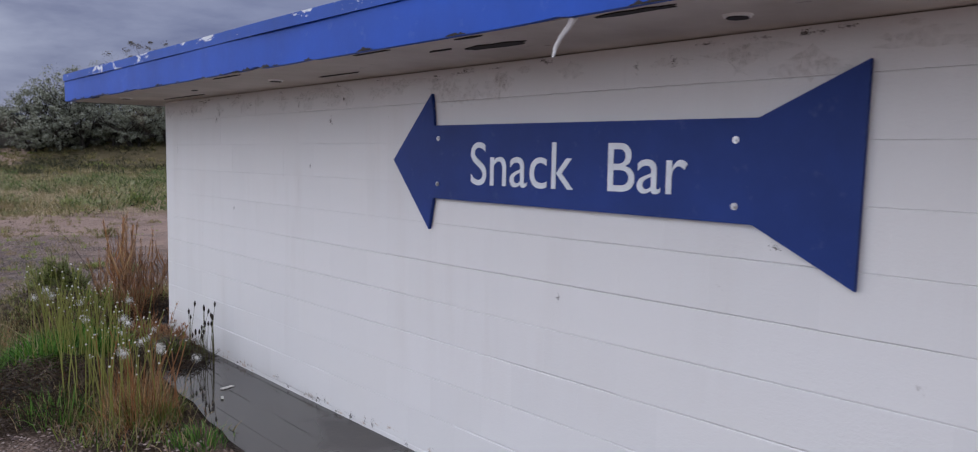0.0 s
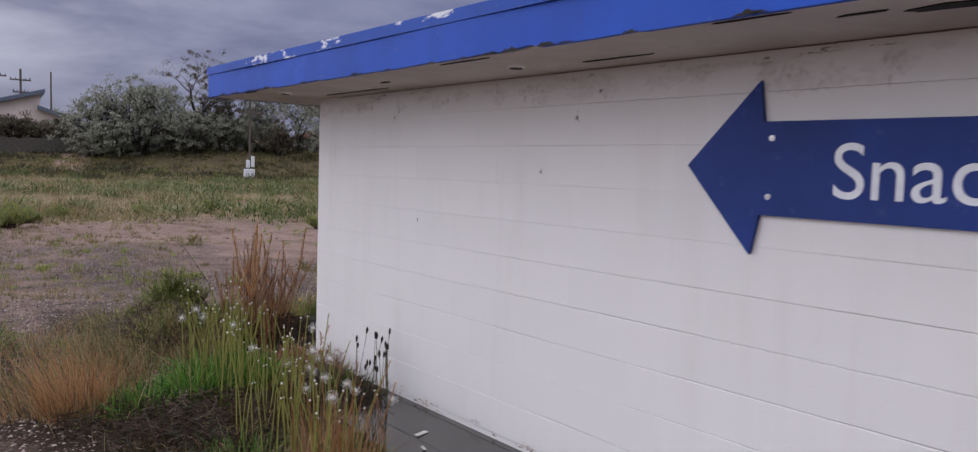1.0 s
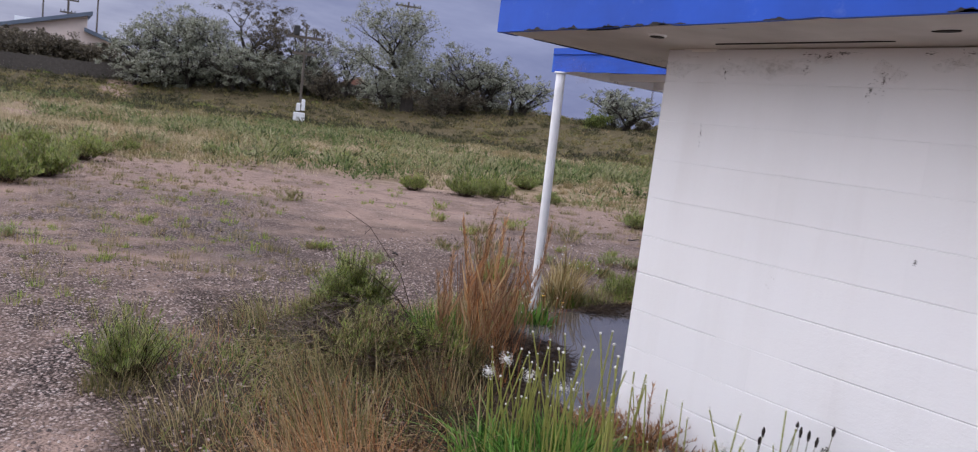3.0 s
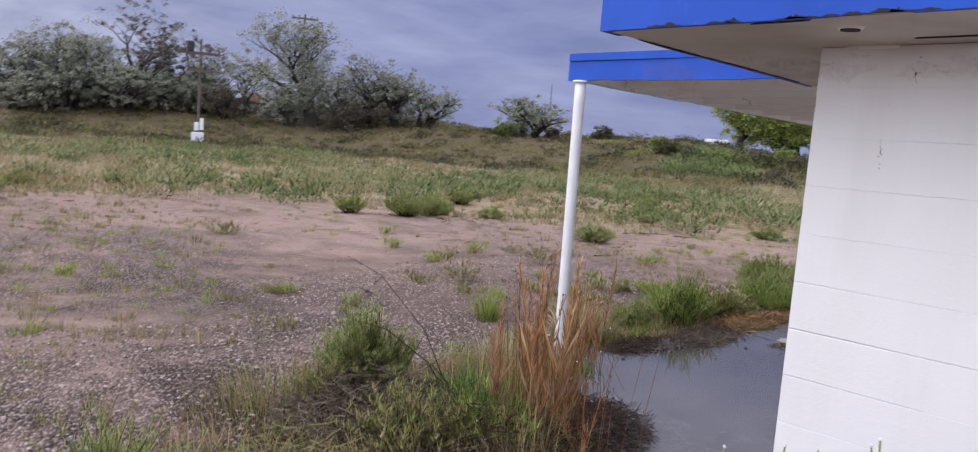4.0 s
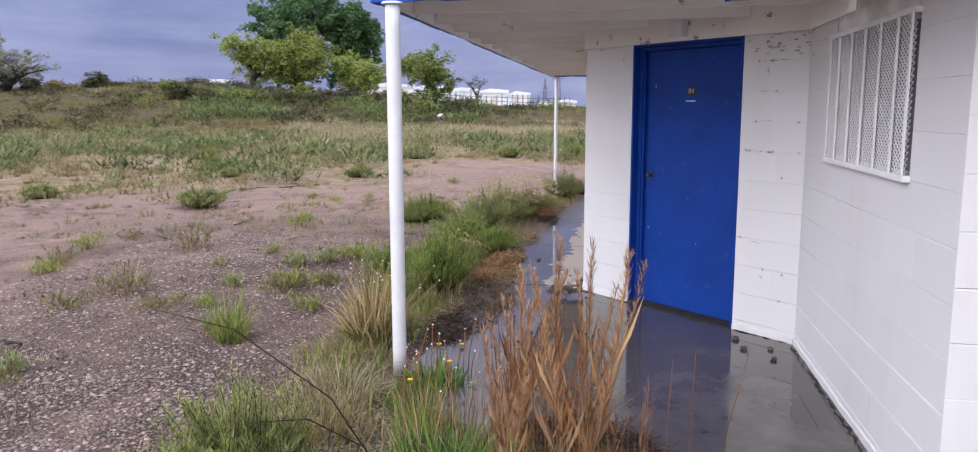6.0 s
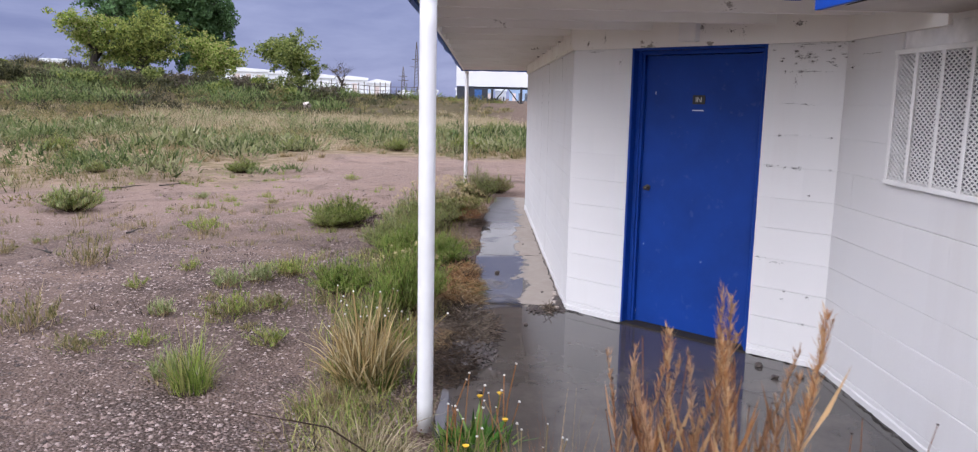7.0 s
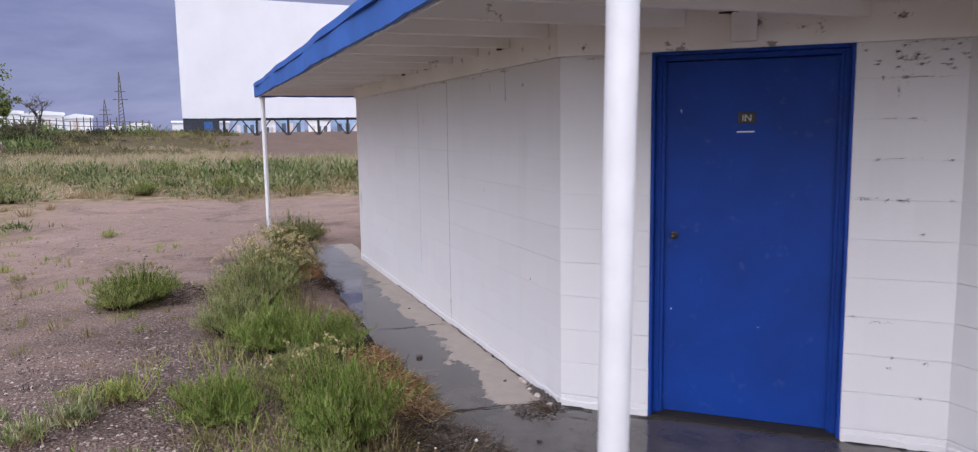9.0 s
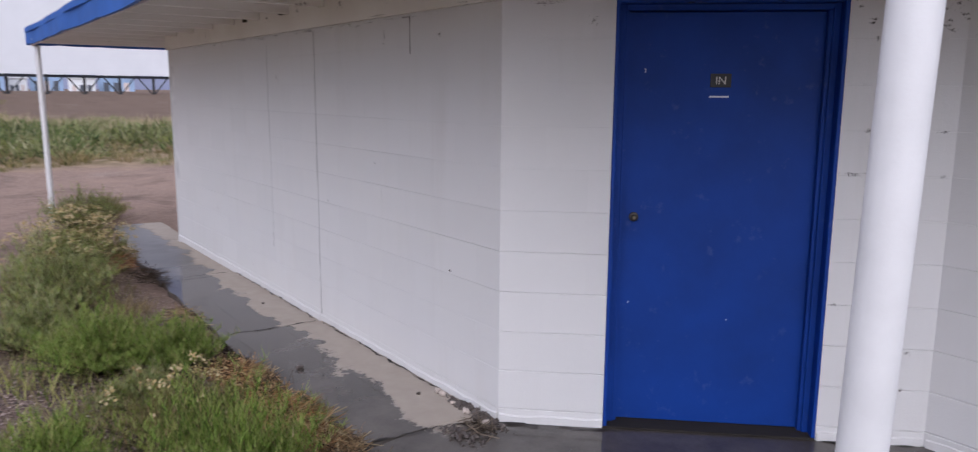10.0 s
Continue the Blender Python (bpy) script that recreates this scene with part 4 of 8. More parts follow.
# brown rain stains that have run down from the west eave
for i in range(70):
    rz = rs0.uniform(0.02, 0.12)
    soot(wall_west, rs0.uniform(2.0, 10.6), 2.125 - rz * 0.7 - abs(rs0.gauss(0, 0.03)), rs0.uniform(0.06, 0.34), rz, 1000 + i, STAIN, 0.0014)
# broken paint and dirt along the foot of the west wall
for i in range(60):
    y = rs0.uniform(3.2, 7.0)
    soot(wall_west, y - Y0, 0.125 + abs(rs0.gauss(0, 0.025)), rs0.uniform(0.008, 0.05), rs0.uniform(0.005, 0.02), i + 500, rs0.choice((SMUT, SCRAPE)))

# ---- door ----
door = empty("door_1", F_DOOR, "closed royal-blue flat door in a blue steel frame", "door", kind="structure")
fw, rec = 0.05, 0.11
part("jamb", box(cube(S_D0 + 0.001, S_D0 + 0.020, -0.16, 0.004, 0.0, DOOR_H, 0.003), S_D0 + 0.018, S_D0 + fw, -0.16, -0.060, 0.0, DOOR_H - 0.021, 0.003), DOOR, door)
part("jamb", box(cube(S_D1 - 0.020, S_D1 - 0.001, -0.16, 0.004, 0.0, DOOR_H, 0.003), S_D1 - fw, S_D1 - 0.018, -0.16, -0.060, 0.0, DOOR_H - 0.021, 0.003), DOOR, door)
part("head", box(cube(S_D0 + 0.020, S_D1 - 0.020, -0.16, 0.003, DOOR_H - 0.022, DOOR_H - 0.002, 0.003), S_D0 + fw, S_D1 - fw, -0.16, -0.061, DOOR_H - fw, DOOR_H - 0.023, 0.003), DOOR, door)
part("stop", cube(S_D0 + fw, S_D0 + fw + 0.016, -rec + 0.004, -0.075, 0.0, DOOR_H - fw), DOOR, door)
part("stop", cube(S_D1 - fw - 0.016, S_D1 - fw, -rec + 0.004, -0.075, 0.0, DOOR_H - fw), DOOR, door)
leaf = part("door_leaf", cube(S_D0 + fw + 0.004, S_D1 - fw - 0.004, -rec - 0.044, -rec, 0.012, DOOR_H - fw - 0.004, 0.003), DOOR, door, "flat royal-blue leaf with light scuffs")
b = bmesh.new()
kx = S_D1 - fw - 0.07
bmesh.ops.create_cone(b, cap_ends=True, segments=18, radius1=0.023, radius2=0.021, depth=0.007, matrix=Matrix.Translation((kx, -rec + 0.004, 1.056)) @ pose(0, 0, 0, -90))
part("rose", b, BRASS, leaf)
b = bmesh.new()
bmesh.ops.create_uvsphere(b, u_segments=14, v_segments=10, radius=0.017, matrix=Matrix.Translation((kx, -rec + 0.036, 1.056)))
tube(b, [(kx, -rec + 0.006, 1.056), (kx, -rec + 0.03, 1.056)], 0.011, 10)
part("knob", b, BRASS, leaf, "tarnished brass knob", smooth=True)
part("threshold", cube(S_D0 + 0.002, S_D1 - 0.002, -0.16, 0.01, -0.01, 0.011, 0.003), DARK, door)


def lettering(body, width, height, m, material, parent, name="letter"):
    """Raised letters in the built-in face, scaled to a width and a cap height."""
    cu = bpy.data.curves.new(name, "FONT")
    cu.body, cu.extrude = body, 0.0015
    tmp = bpy.data.objects.new(name, cu)
    scene.collection.objects.link(tmp)
    bpy.context.view_layer.update()
    me = bpy.data.meshes.new_from_object(tmp.evaluated_get(bpy.context.evaluated_depsgraph_get()))
    bpy.data.objects.remove(tmp)
    co = np.array([v.co[:] for v in me.vertices])
    lo, hi = co.min(0), co.max(0)
    cap = hi[1] if lo[1] > -0.05 else hi[1]
    for v in me.vertices:
        v.co.x = (v.co.x - lo[0]) * width / (hi[0] - lo[0])
        v.co.y = v.co.y * height / cap
    me.materials.clear()
    me.materials.append(material)
    ob = new(name, me)
    ob.parent = parent
    ob.matrix_basis = m
    return ob


plate = part("sign_plate", cube(-0.048, 0.048, 0, 0.004, -0.032, 0.032, 0.002), BLACK, leaf, "small black plate reading IN", Matrix.Translation((1.02, -rec + 0.001, 1.715)))
# the wall's local x runs to the viewer's left, so lettering is turned to face outwards
lettering("IN", 0.045, 0.036, Matrix.Translation((0.0225, 0.006, -0.018)) @ Matrix(((-1, 0, 0, 0), (0, 0, 1, 0), (0, 1, 0, 0), (0, 0, 0, 1))), simple("worn_letter", (0.56, 0.54, 0.49), 0.6), plate)
part("paint_line", cube(-0.04, 0.05, 0, 0.002, -0.004, 0.004), LETTER, leaf, "", Matrix.Translation((1.02, -rec + 0.001, 1.64)))
for sx, sz, h in ((1.37, 1.75, 0.02), (1.455, 0.06, 0.05), (0.93, 0.55, 0.006), (1.41, 0.62, 0.01)):
    part("scuff", cube(-0.002, 0.002, 0, 0.0015, 0, h), LETTER, leaf, "", Matrix.Translation((sx, -rec + 0.001, sz)))

# junction box and rod over the door
jb = empty("junction_box", F_DOOR @ Matrix.Translation((1.03, 0.019, 2.108)), "white-painted electrical box on the ledger over the door", "electrical box")
part("box_body", cube(-0.058, 0.058, 0, 0.075, 0, 0.14, 0.006), WHITE, jb)
part("box_lid", cube(-0.064, 0.064, 0.075, 0.083, -0.005, 0.146, 0.003), WHITE, jb)
b = bmesh.new()
tube(b, [(-0.22, 0.05, 0.145), (0.13, 0.05, 0.15)], 0.006, 6)
part("rod", b, DARK, jb)

# ---- barred window ----
win = empty("window_1", F_WIN, "white expanded-metal grille with bars over a dim window", "window", kind="structure")
part("window_frame", cube(W_X0 + 0.001, W_X1 - 0.001, -0.12, -0.10, W_Z0 + 0.001, W_Z1 - 0.001), simple("dim_pane", (0.16, 0.16, 0.18), 0.25, var=0.2), win, "dim grey pane")
part("top_angle", cube(W_X0 - 0.02, W_X1 + 0.02, 0.0, 0.034, W_Z1 - 0.008, W_Z1 + 0.018, 0.003), WHITE, win)
part("bottom_angle", cube(W_X0 - 0.02, W_X1 + 0.02, 0.0, 0.034, W_Z0 - 0.022, W_Z0 + 0.006, 0.003), WHITE, win)
for x in (W_X0 + 0.006, 3.62 - X1, 3.85 - X1, 4.08 - X1, 4.31 - X1, 4.54 - X1, W_X1 - 0.006):
    part("bar", cube(x - 0.013, x + 0.013, 0.026, 0.034, W_Z0, W_Z1, 0.002), WHITE, win)
b = bmesh.new()
slope, pitch = math.tan(radians(33)), 0.026
for sgn in (1, -1):
    c = W_Z0 - (W_X1 - W_X0) * slope
    while c < W_Z1 + (W_X1 - W_X0) * slope:
        pts = []
        for x in np.linspace(W_X0, W_X1, 2):
            pts.append((x, c + sgn * slope * (x - W_X0)))
        (xa, za), (xb, zb) = pts
        # clip to the opening
        u0, u1 = 0.0, 1.0
        dz = zb - za
        ua, ub = (W_Z0 - za) / dz, (W_Z1 - za) / dz
        u0, u1 = max(u0, min(ua, ub)), min(u1, max(ua, ub))
        if u1 - u0 > 0.01:
            p, q = (xa + (xb - xa) * u0, 0.016 + 0.003 * sgn, za + dz * u0), (xa + (xb - xa) * u1, 0.016 + 0.003 * sgn, za + dz * u1)
            w = 0.0034
            vs = [b.verts.new((s[0], s[1] + dy, s[2] + dzz)) for s in (p, q) for dy, dzz in ((-0.002, -w), (0.002, -w), (0.002, w), (-0.002, w))]
            for f in ((0, 1, 5, 4), (1, 2, 6, 5), (2, 3, 7, 6), (3, 0, 4, 7)):
                b.faces.new([vs[i] for i in f])
        c += pitch
part("expanded_mesh", b, WHITE, win, "white diamond mesh")

# ---- arrow sign ----
arrow = empty("arrow_sign", Matrix(((0, 0, -1, X1 - 0.004), (-1, 0, 0, 0), (0, 1, 0, 0), (0, 0, 0, 1))), "navy plywood arrow sign lettered in white, bolted to the wall", "sign")
# local x runs south, local y up, local z out from the wall
ARROW = [(-4.21, 1.677), (-3.897, 1.327), (-3.863, 1.487), (-2.098, 1.481), (-1.745, 1.300), (-1.734, 2.008), (-2.088, 1.842), (-3.860, 1.852), (-3.882, 2.012)]
b = bmesh.new()
vs = [b.verts.new((x, y, 0.0)) for x, y in ARROW]
r = bmesh.ops.extrude_face_region(b, geom=[b.faces.new(vs)])
for v in r["geom"]:
    if isinstance(v, bmesh.types.BMVert):
        v.co.z = 0.018
bmesh.ops.recalc_face_normals(b, faces=b.faces)
part("panel", b, NAVY, arrow, "navy-painted plywood arrow")
lettering("Snack", 0.656, 0.200, Matrix.Translation((-3.566, 1.567, 0.0185)), LETTER, arrow)
lettering("Bar", 0.370, 0.190, Matrix.Translation((-2.728, 1.570, 0.0185)), LETTER, arrow)
for x, y, mat_, r_ in ((-3.82, 1.787, STEEL, 0.012), (-3.825, 1.56, STEEL, 0.012), (-2.17, 1.768, STEEL, 0.013), (-2.165, 1.54, STEEL, 0.013)):
    b = bmesh.new()
    bmesh.ops.create_cone(b, cap_ends=True, segments=16, radius1=r_, radius2=r_, depth=0.003, matrix=Matrix.Translation((x, y, 0.0195)))
    bmesh.ops.create_cone(b, cap_ends=True, segments=6, radius1=r_ * 0.5, radius2=r_ * 0.45, depth=0.008, matrix=Matrix.Translation((x, y, 0.025)))
    part("bolt", b, mat_, arrow, "bolt with a washer")

# ---- the distance ----
E2, E4, E7, E9 = (-0.2, 3.8), (-0.27, 7.0), (0.56, 9.9), (2.6, 11.2)


def far(eye, az, r):
    a = radians(az)
    return eye[0] + r * math.sin(a), eye[1] + r * math.cos(a)


def el_z(el, r):
    return 1.62 + r * math.tan(radians(el))


def far_pose(eye, az, r, z=None):
    """At a bearing, local x to the right as seen from the lot, local y away."""
    x, y = far(eye, az, r)
    return pose(x, y, gz(x, y) if z is None else z, 0, 0, -az)


def gable_prism(bm, x0, x1, y0, y1, zb, profile):
    """A body with a roof profile [(x, z), ...] in the x-z plane, drawn out along y."""
    pts = [(x0, zb)] + profile + [(x1, zb)]
    a = [bm.verts.new((x, y0, z)) for x, z in pts]
    c = [bm.verts.new((x, y1, z)) for x, z in pts]
    n = len(pts)
    bm.faces.new(a)
    bm.faces.new(c[::-1])
    for i in range(n):
        bm.faces.new((a[i], c[i], c[(i + 1) % n], a[(i + 1) % n]))
    bmesh.ops.recalc_face_normals(bm, faces=bm.faces)
    return bm


# drive-in screen
SW, SH = 18.5, 8.95
screen = empty("movie_screen", pose(65.3, 11.95, 0, 0, 0, -90 + 8.0), "big blank white drive-in screen on a dark steel base", "movie screen")
part("panel_face", cube(0, SW, 0, 0.35, 2.66, 2.66 + SH), SCREENW, screen, "white painted screen surface")
for i in range(5):
    part("panel_seam", cube(SW * (i + 1) / 6 - 0.02, SW * (i + 1) / 6 + 0.02, -0.012, 0.0, 2.66, 2.66 + SH), SCREENW, screen)
BASED = simple("base_dark", (0.025, 0.03, 0.042), 0.7)
part("base_panel", cube(0.05, 2.6, 0.1, 0.35, 1.2, 2.64), BASED, screen, "dark plywood base")
part("base_panel", cube(1.5, 2.1, 0.06, 0.1, 1.5, 2.4), simple("base_blue", (0.03, 0.10, 0.28), 0.7), screen, "blue board")
for i in range(7):
    x = 3.0 + i * 2.45
    b = bmesh.new()
    tube(b, [(x, 0.3, 0.9), (x, 0.3, 2.7)], 0.10, 6)
    tube(b, [(x, 0.3, 1.2), (x + 1.2, 0.3, 2.66)], 0.05, 5)
    tube(b, [(x + 2.4, 0.3, 1.2), (x + 1.2, 0.3, 2.66)], 0.05, 5)
    part("leg", b, BLACK, screen)
part("beam", cube(2.6, SW, 0.2, 0.4, 2.45, 2.64), BASED, screen)

# slate-coloured metal shed with a pale corner
R = 80
shed = empty("metal_shed", far_pose(E2, -0.9, R), "slate-grey metal shed with a pale roof edge", "shed")
part("wall", cube(-9.0, 3.35, 0, 8, -1.0, 3.75), SHEDDK, shed)
part("roof", gable_prism(bmesh.new(), -9.2, 3.5, -0.2, 8.2, 3.7, [(-9.2, 4.3), (-3.0, 4.35), (3.5, 3.85)]), METALW, shed, "pale sheet roof")
part("corner_trim", cube(3.33, 3.60, -0.1, 0.1, -0.5, 3.75), WHITE, shed, "white corner trim")
for i in range(24):
    part("rib", cube(-8.8 + i * 0.5, -8.75 + i * 0.5, -0.04, 0.0, -0.9, 3.7), SHEDDK, shed)

# long hall with a broken gable
R = 108
hall = empty("hall", far_pose(E2, 6.6, R), "pale stucco hall with a long slate-blue roof", "building")
zt, zl, zr = el_z(4.3, R), el_z(2.15, R), el_z(2.55, R)
z0 = hall.matrix_basis.translation.z
part("wall", gable_prism(bmesh.new(), -8.6, 8.8, 0, 20, -2.0, [(-8.6, zl - z0 - 0.3), (4.9, zt - z0 - 0.45), (4.9, zt - z0 - 2.0), (8.8, zr - z0 - 0.3)]), STUCCO, hall, "pale stucco gable wall")
for xa, za, xb, zb in ((-9.6, zl - z0 - 0.5, 5.4, zt - z0), (4.6, zt - z0 - 2.0, 9.4, zr - z0 - 0.2)):
    b = bmesh.new()
    d = 0.45
    vs = [b.verts.new(p) for p in ((xa, -0.8, za - d), (xb, -0.8, zb - d), (xb, -0.8, zb), (xa, -0.8, za), (xa, 20.6, za - d), (xb, 20.6, zb - d), (xb, 20.6, zb), (xa, 20.6, za))]
    for f in ((0, 1, 2, 3), (7, 6, 5, 4), (0, 4, 5, 1), (1, 5, 6, 2), (2, 6, 7, 3), (3, 7, 4, 0)):
        b.faces.new([vs[i] for i in f])
    part("roof", b, ROOFBL, hall, "slate-blue metal roof")
part("roof_unit", cube(-2.6, -0.6, 4, 6, zl - z0 + 1.3, zl - z0 + 2.5), METALW, hall, "white rooftop unit")
# plank fence and dark hedge before it
fence = empty("plank_fence", far_pose(E2, 10, 84), "weathered dark plank fence along the rise", "fence")
rf = random.Random(3)
for i in range(215):
    az = 1.9 + i * 0.165
    x, y = far(E2, az, 85)
    v = fence.matrix_basis.inverted() @ Vector((x, y, 0))
    zz = gz(x, y) - fence.matrix_basis.translation.z
    h = 1.45 + rf.uniform(-0.06, 0.1)
    part("plank", cube(v.x - 0.118, v.x + 0.118, v.y - 0.02, v.y + 0.02, zz - 0.3, zz + h), FENCEW, fence)


def utility_pole(eye, az, r, top_el, arms, label, radius=0.16):
    x, y = far(eye, az, r)
    z = gz(x, y)
    ob = empty("utility_pole", pose(x, y, z, 0, 0, -az), label, "utility pole", "utility poles")
    h = el_z(top_el, r) - z
    b = bmesh.new()
    tube(b, [(0, 0, -0.5), (0.02, 0, h * 0.5), (0, 0, h)], [radius, radius * 0.85, radius * 0.65], 8)
    part("pole", b, WOODPOLE, ob)
    for w, dz in arms:
        part("crossarm", cube(-w, w, -0.08, 0.06, h - dz - 0.1, h - dz + 0.1), WOODPOLE, ob)
        for sx in (-0.9, -0.45, 0.45, 0.9):
            b = bmesh.new()
            tube(b, [(w * sx, 0, h - dz + 0.1), (w * sx, 0, h - dz + 0.32)], 0.05, 6)
            part("insulator", b, BLACK, ob)
    return ob, h


utility_pole(E2, 6.75, 130, 5.1, ((1.3, 0.35),), "wooden utility pole with a crossarm")
utility_pole(E2, 8.1, 118, 5.45, ((1.2, 1.4), (0.9, 3.0)), "wooden utility pole with two crossarms", 0.2)
utility_pole(E2, 9.75, 130, 5.4, (), "bare wooden utility pole")
utility_pole(E2, 0.6, 130, 4.4, ((0.5, 0.3),), "wooden utility pole behind the shed")
utility_pole(E2, 29.5, 96, 8.1, ((1.5, 0.5), (1.2, 1.5)), "tall wooden utility pole with crossarms")
pe, hp = utility_pole(E2, 22.55, 62, 5.6, ((1.35, 1.0), (0.9, 2.2)), "utility pole with a white service box at its foot", 0.11)
part("transformer", cube(-0.9, -0.45, -0.2, 0.2, hp - 0.9, hp - 0.2, 0.05), BLACK, pe)
part("service_box", cube(-0.42, 0.42, -0.62, -0.12, 0.05, 0.85, 0.04), METALW, pe, "white metal service box")
part("meter", cube(-0.25, 0.05, -0.5, -0.12, 0.95, 1.55, 0.03), METALW, pe)
part("meter", cube(0.12, 0.38, -0.5, -0.12, 1.0, 1.85, 0.03), METALW, pe)


def lattice_mast(eye, az, r, top_el, w, label):
    x, y = far(eye, az, r)
    ob = empty("lattice_mast", pose(x, y, gz(x, y), 0, 0, -az), label, "mast")
    h = el_z(top_el, r) - gz(x, y)
    b = bmesh.new()
    for sx in (-w, w):
        tube(b, [(sx, 0, 0), (sx * 0.3, 0, h * 0.8), (0, 0, h)], w * 0.14, 4)
    part("leg", b, WOODPOLE, ob)
    b = bmesh.new()
    for i in range(14):
        u = i / 14 * 0.8
        s = w * (1 - 0.7 * u / 0.8)
        tube(b, [(-s, 0, h * u), (s, 0, h * (u + 0.05))], w * 0.09, 4)
    part("lacing", b, WOODPOLE, ob)
    for z_, ww in ((0.55, 2.2), (0.68, 1.7)):
        part("arm", cube(-ww * w, ww * w, -w * 0.1, w * 0.1, h * z_, h * z_ + w * 0.2), WOODPOLE, ob)
    return ob


lattice_mast(E7, 85.3, 260, 3.9, 0.9, "tall thin steel lattice mast far off")
lattice_mast(E7, 84.35, 260, 2.15, 0.8, "short steel lattice mast far off")
lattice_mast(E4, 48.3, 260, 5.1, 0.5, "thin radio mast behind the rise")

# white industrial sheds
rb = random.Random(9)
for az0, az1, e0, e1, r in ((71.6, 75.0, -0.3, 1.85, 150), (75.0, 77.5, -0.3, 1.75, 150), (77.5, 79.6, -0.3, 1.55, 150), (79.6, 81.8, -0.3, 1.45, 148), (81.8, 83.4, -0.3, 1.25, 146), (84.0, 85.0, -0.3, 0.55, 140), (85.4, 86.8, -0.3, 0.7, 140)):
    am = (az0 + az1) / 2
    x, y = far(E7, am, r)
    w = r * math.tan(radians((az1 - az0) / 2)) * 0.985
    ob = empty("industrial_shed", pose(x, y, 0, 0, 0, -am), "long white sheet-metal industrial shed far off", "building", "white industrial sheds")
    zb, zt2 = el_z(e0, r), el_z(e1, r)
    part("wall", cube(-w, w, 0, 20, zb - 1.0, zt2 - 0.8), METALW, ob)
    part("roof", gable_prism(bmesh.new(), -w - 0.2, w + 0.2, -0.3, 20.3, zt2 - 0.8, [(-w - 0.2, zt2 - 0.55), (-w * 0.2, zt2), (w + 0.2, zt2 - 0.35)]), METALW, ob)
    k = -w + 1.2
    while k < w - 1.0:
        part("panel_band", cube(k, k + 0.9, -0.06, 0.0, zb + 0.4, zt2 - 1.2 + rb.uniform(-0.3, 0.1)), STUCCO if rb.random() < 0.25 else METALW, ob)
        k += 1.6 + rb.uniform(0, 0.6)
# low works yard seen through the screen's legs
BLUEW = simple("pale_blue_sheet", (0.30, 0.42, 0.60), 0.6, var=0.15, scale=0.5)
for i, (az0, az1, e1) in enumerate(((88.6, 89.8, 0.75), (89.9, 91.4, 0.95), (91.5, 92.3, 0.7), (92.5, 94.2, 1.0), (94.3, 95.4, 0.8), (95.5, 97.4, 1.05), (97.6, 99.2, 0.85), (99.3, 101.5, 1.0))):
    am, r = (az0 + az1) / 2, 150 + 3 * (i % 3)
    x, y = far(E9, am, r)
    w = r * math.tan(radians((az1 - az0) / 2)) * 0.97
    ob = empty("industrial_shed", pose(x, y, 0, 0, 0, -am), "low pale sheet-metal shed in a works yard", "building", "sheds of the works yard")
    part("wall", cube(-w, w, 0, 8, -0.6, el_z(e1, r) - 0.5), BLUEW if i % 2 else METALW, ob)
    part("roof", cube(-w - 0.2, w + 0.2, -0.3, 8.3, el_z(e1, r) - 0.5, el_z(e1, r), 0.1), METALW, ob)
    for j in range(3):
        part("door", cube(-w * 0.7 + j * w * 0.55, -w * 0.7 + j * w * 0.55 + w * 0.3, -0.08, -0.01, -0.5, el_z(e1, r) - 1.5), SHEDDK if (i + j) % 3 else STUCCO, ob)
# box trailer parked on the crest
x, y = far(E7, 61.7, 92)
trailer = empty("trailer", pose(x, y, el_z(0.7, 92), 0, 0, -61.7), "white box trailer behind a dark truck cab on the crest", "trailer")
part("box_body", cube(-1.1, 1.5, 0, 2.4, 0.5, el_z(2.05, 92) - el_z(0.7, 92), 0.05), METALW, trailer, "white sheet-metal box")
part("cab", cube(-2.2, -1.15, 0.2, 2.2, 0.3, el_z(1.95, 92) - el_z(0.7, 92), 0.15), BLACK, trailer, "dark truck cab")
for wx in (-1.7, 0.9):
    b = bmesh.new()
    bmesh.ops.create_cone(b, cap_ends=True, segments=16, radius1=0.45, radius2=0.45, depth=0.3, matrix=Matrix.Translation((wx, 0.15, 0.25)) @ pose(0, 0, 0, 90))
    part("wheel", b, BLACK, trailer)
# far yard fence
yard = empty("yard_fence", far_pose(E7, 81, 110), "thin dark post fence before the white sheds", "fence")
for i in range(26):
    az = 77.0 + i * 0.38
    x, y = far(E7, az, 100)
    v = yard.matrix_basis.inverted() @ Vector((x, y, 0))
    zz = gz(x, y) - yard.matrix_basis.translation.z
    part("fence_post", cube(v.x - 0.05, v.x + 0.05, v.y - 0.05, v.y + 0.05, zz - 0.3, zz + rf.uniform(1.3, 2.0)), WOODPOLE, yard)
b = bmesh.new()
for hh in (0.9, 1.4):
    pts = []
    for i in range(26):
        x, y = far(E7, 77.0 + i * 0.38, 100)
        v = yard.matrix_basis.inverted() @ Vector((x, y, 0))
        pts.append((v.x, v.y, gz(x, y) - yard.matrix_basis.translation.z + hh))
    tube(b, pts, 0.035, 4)
part("rail", b, WOODPOLE, yard)
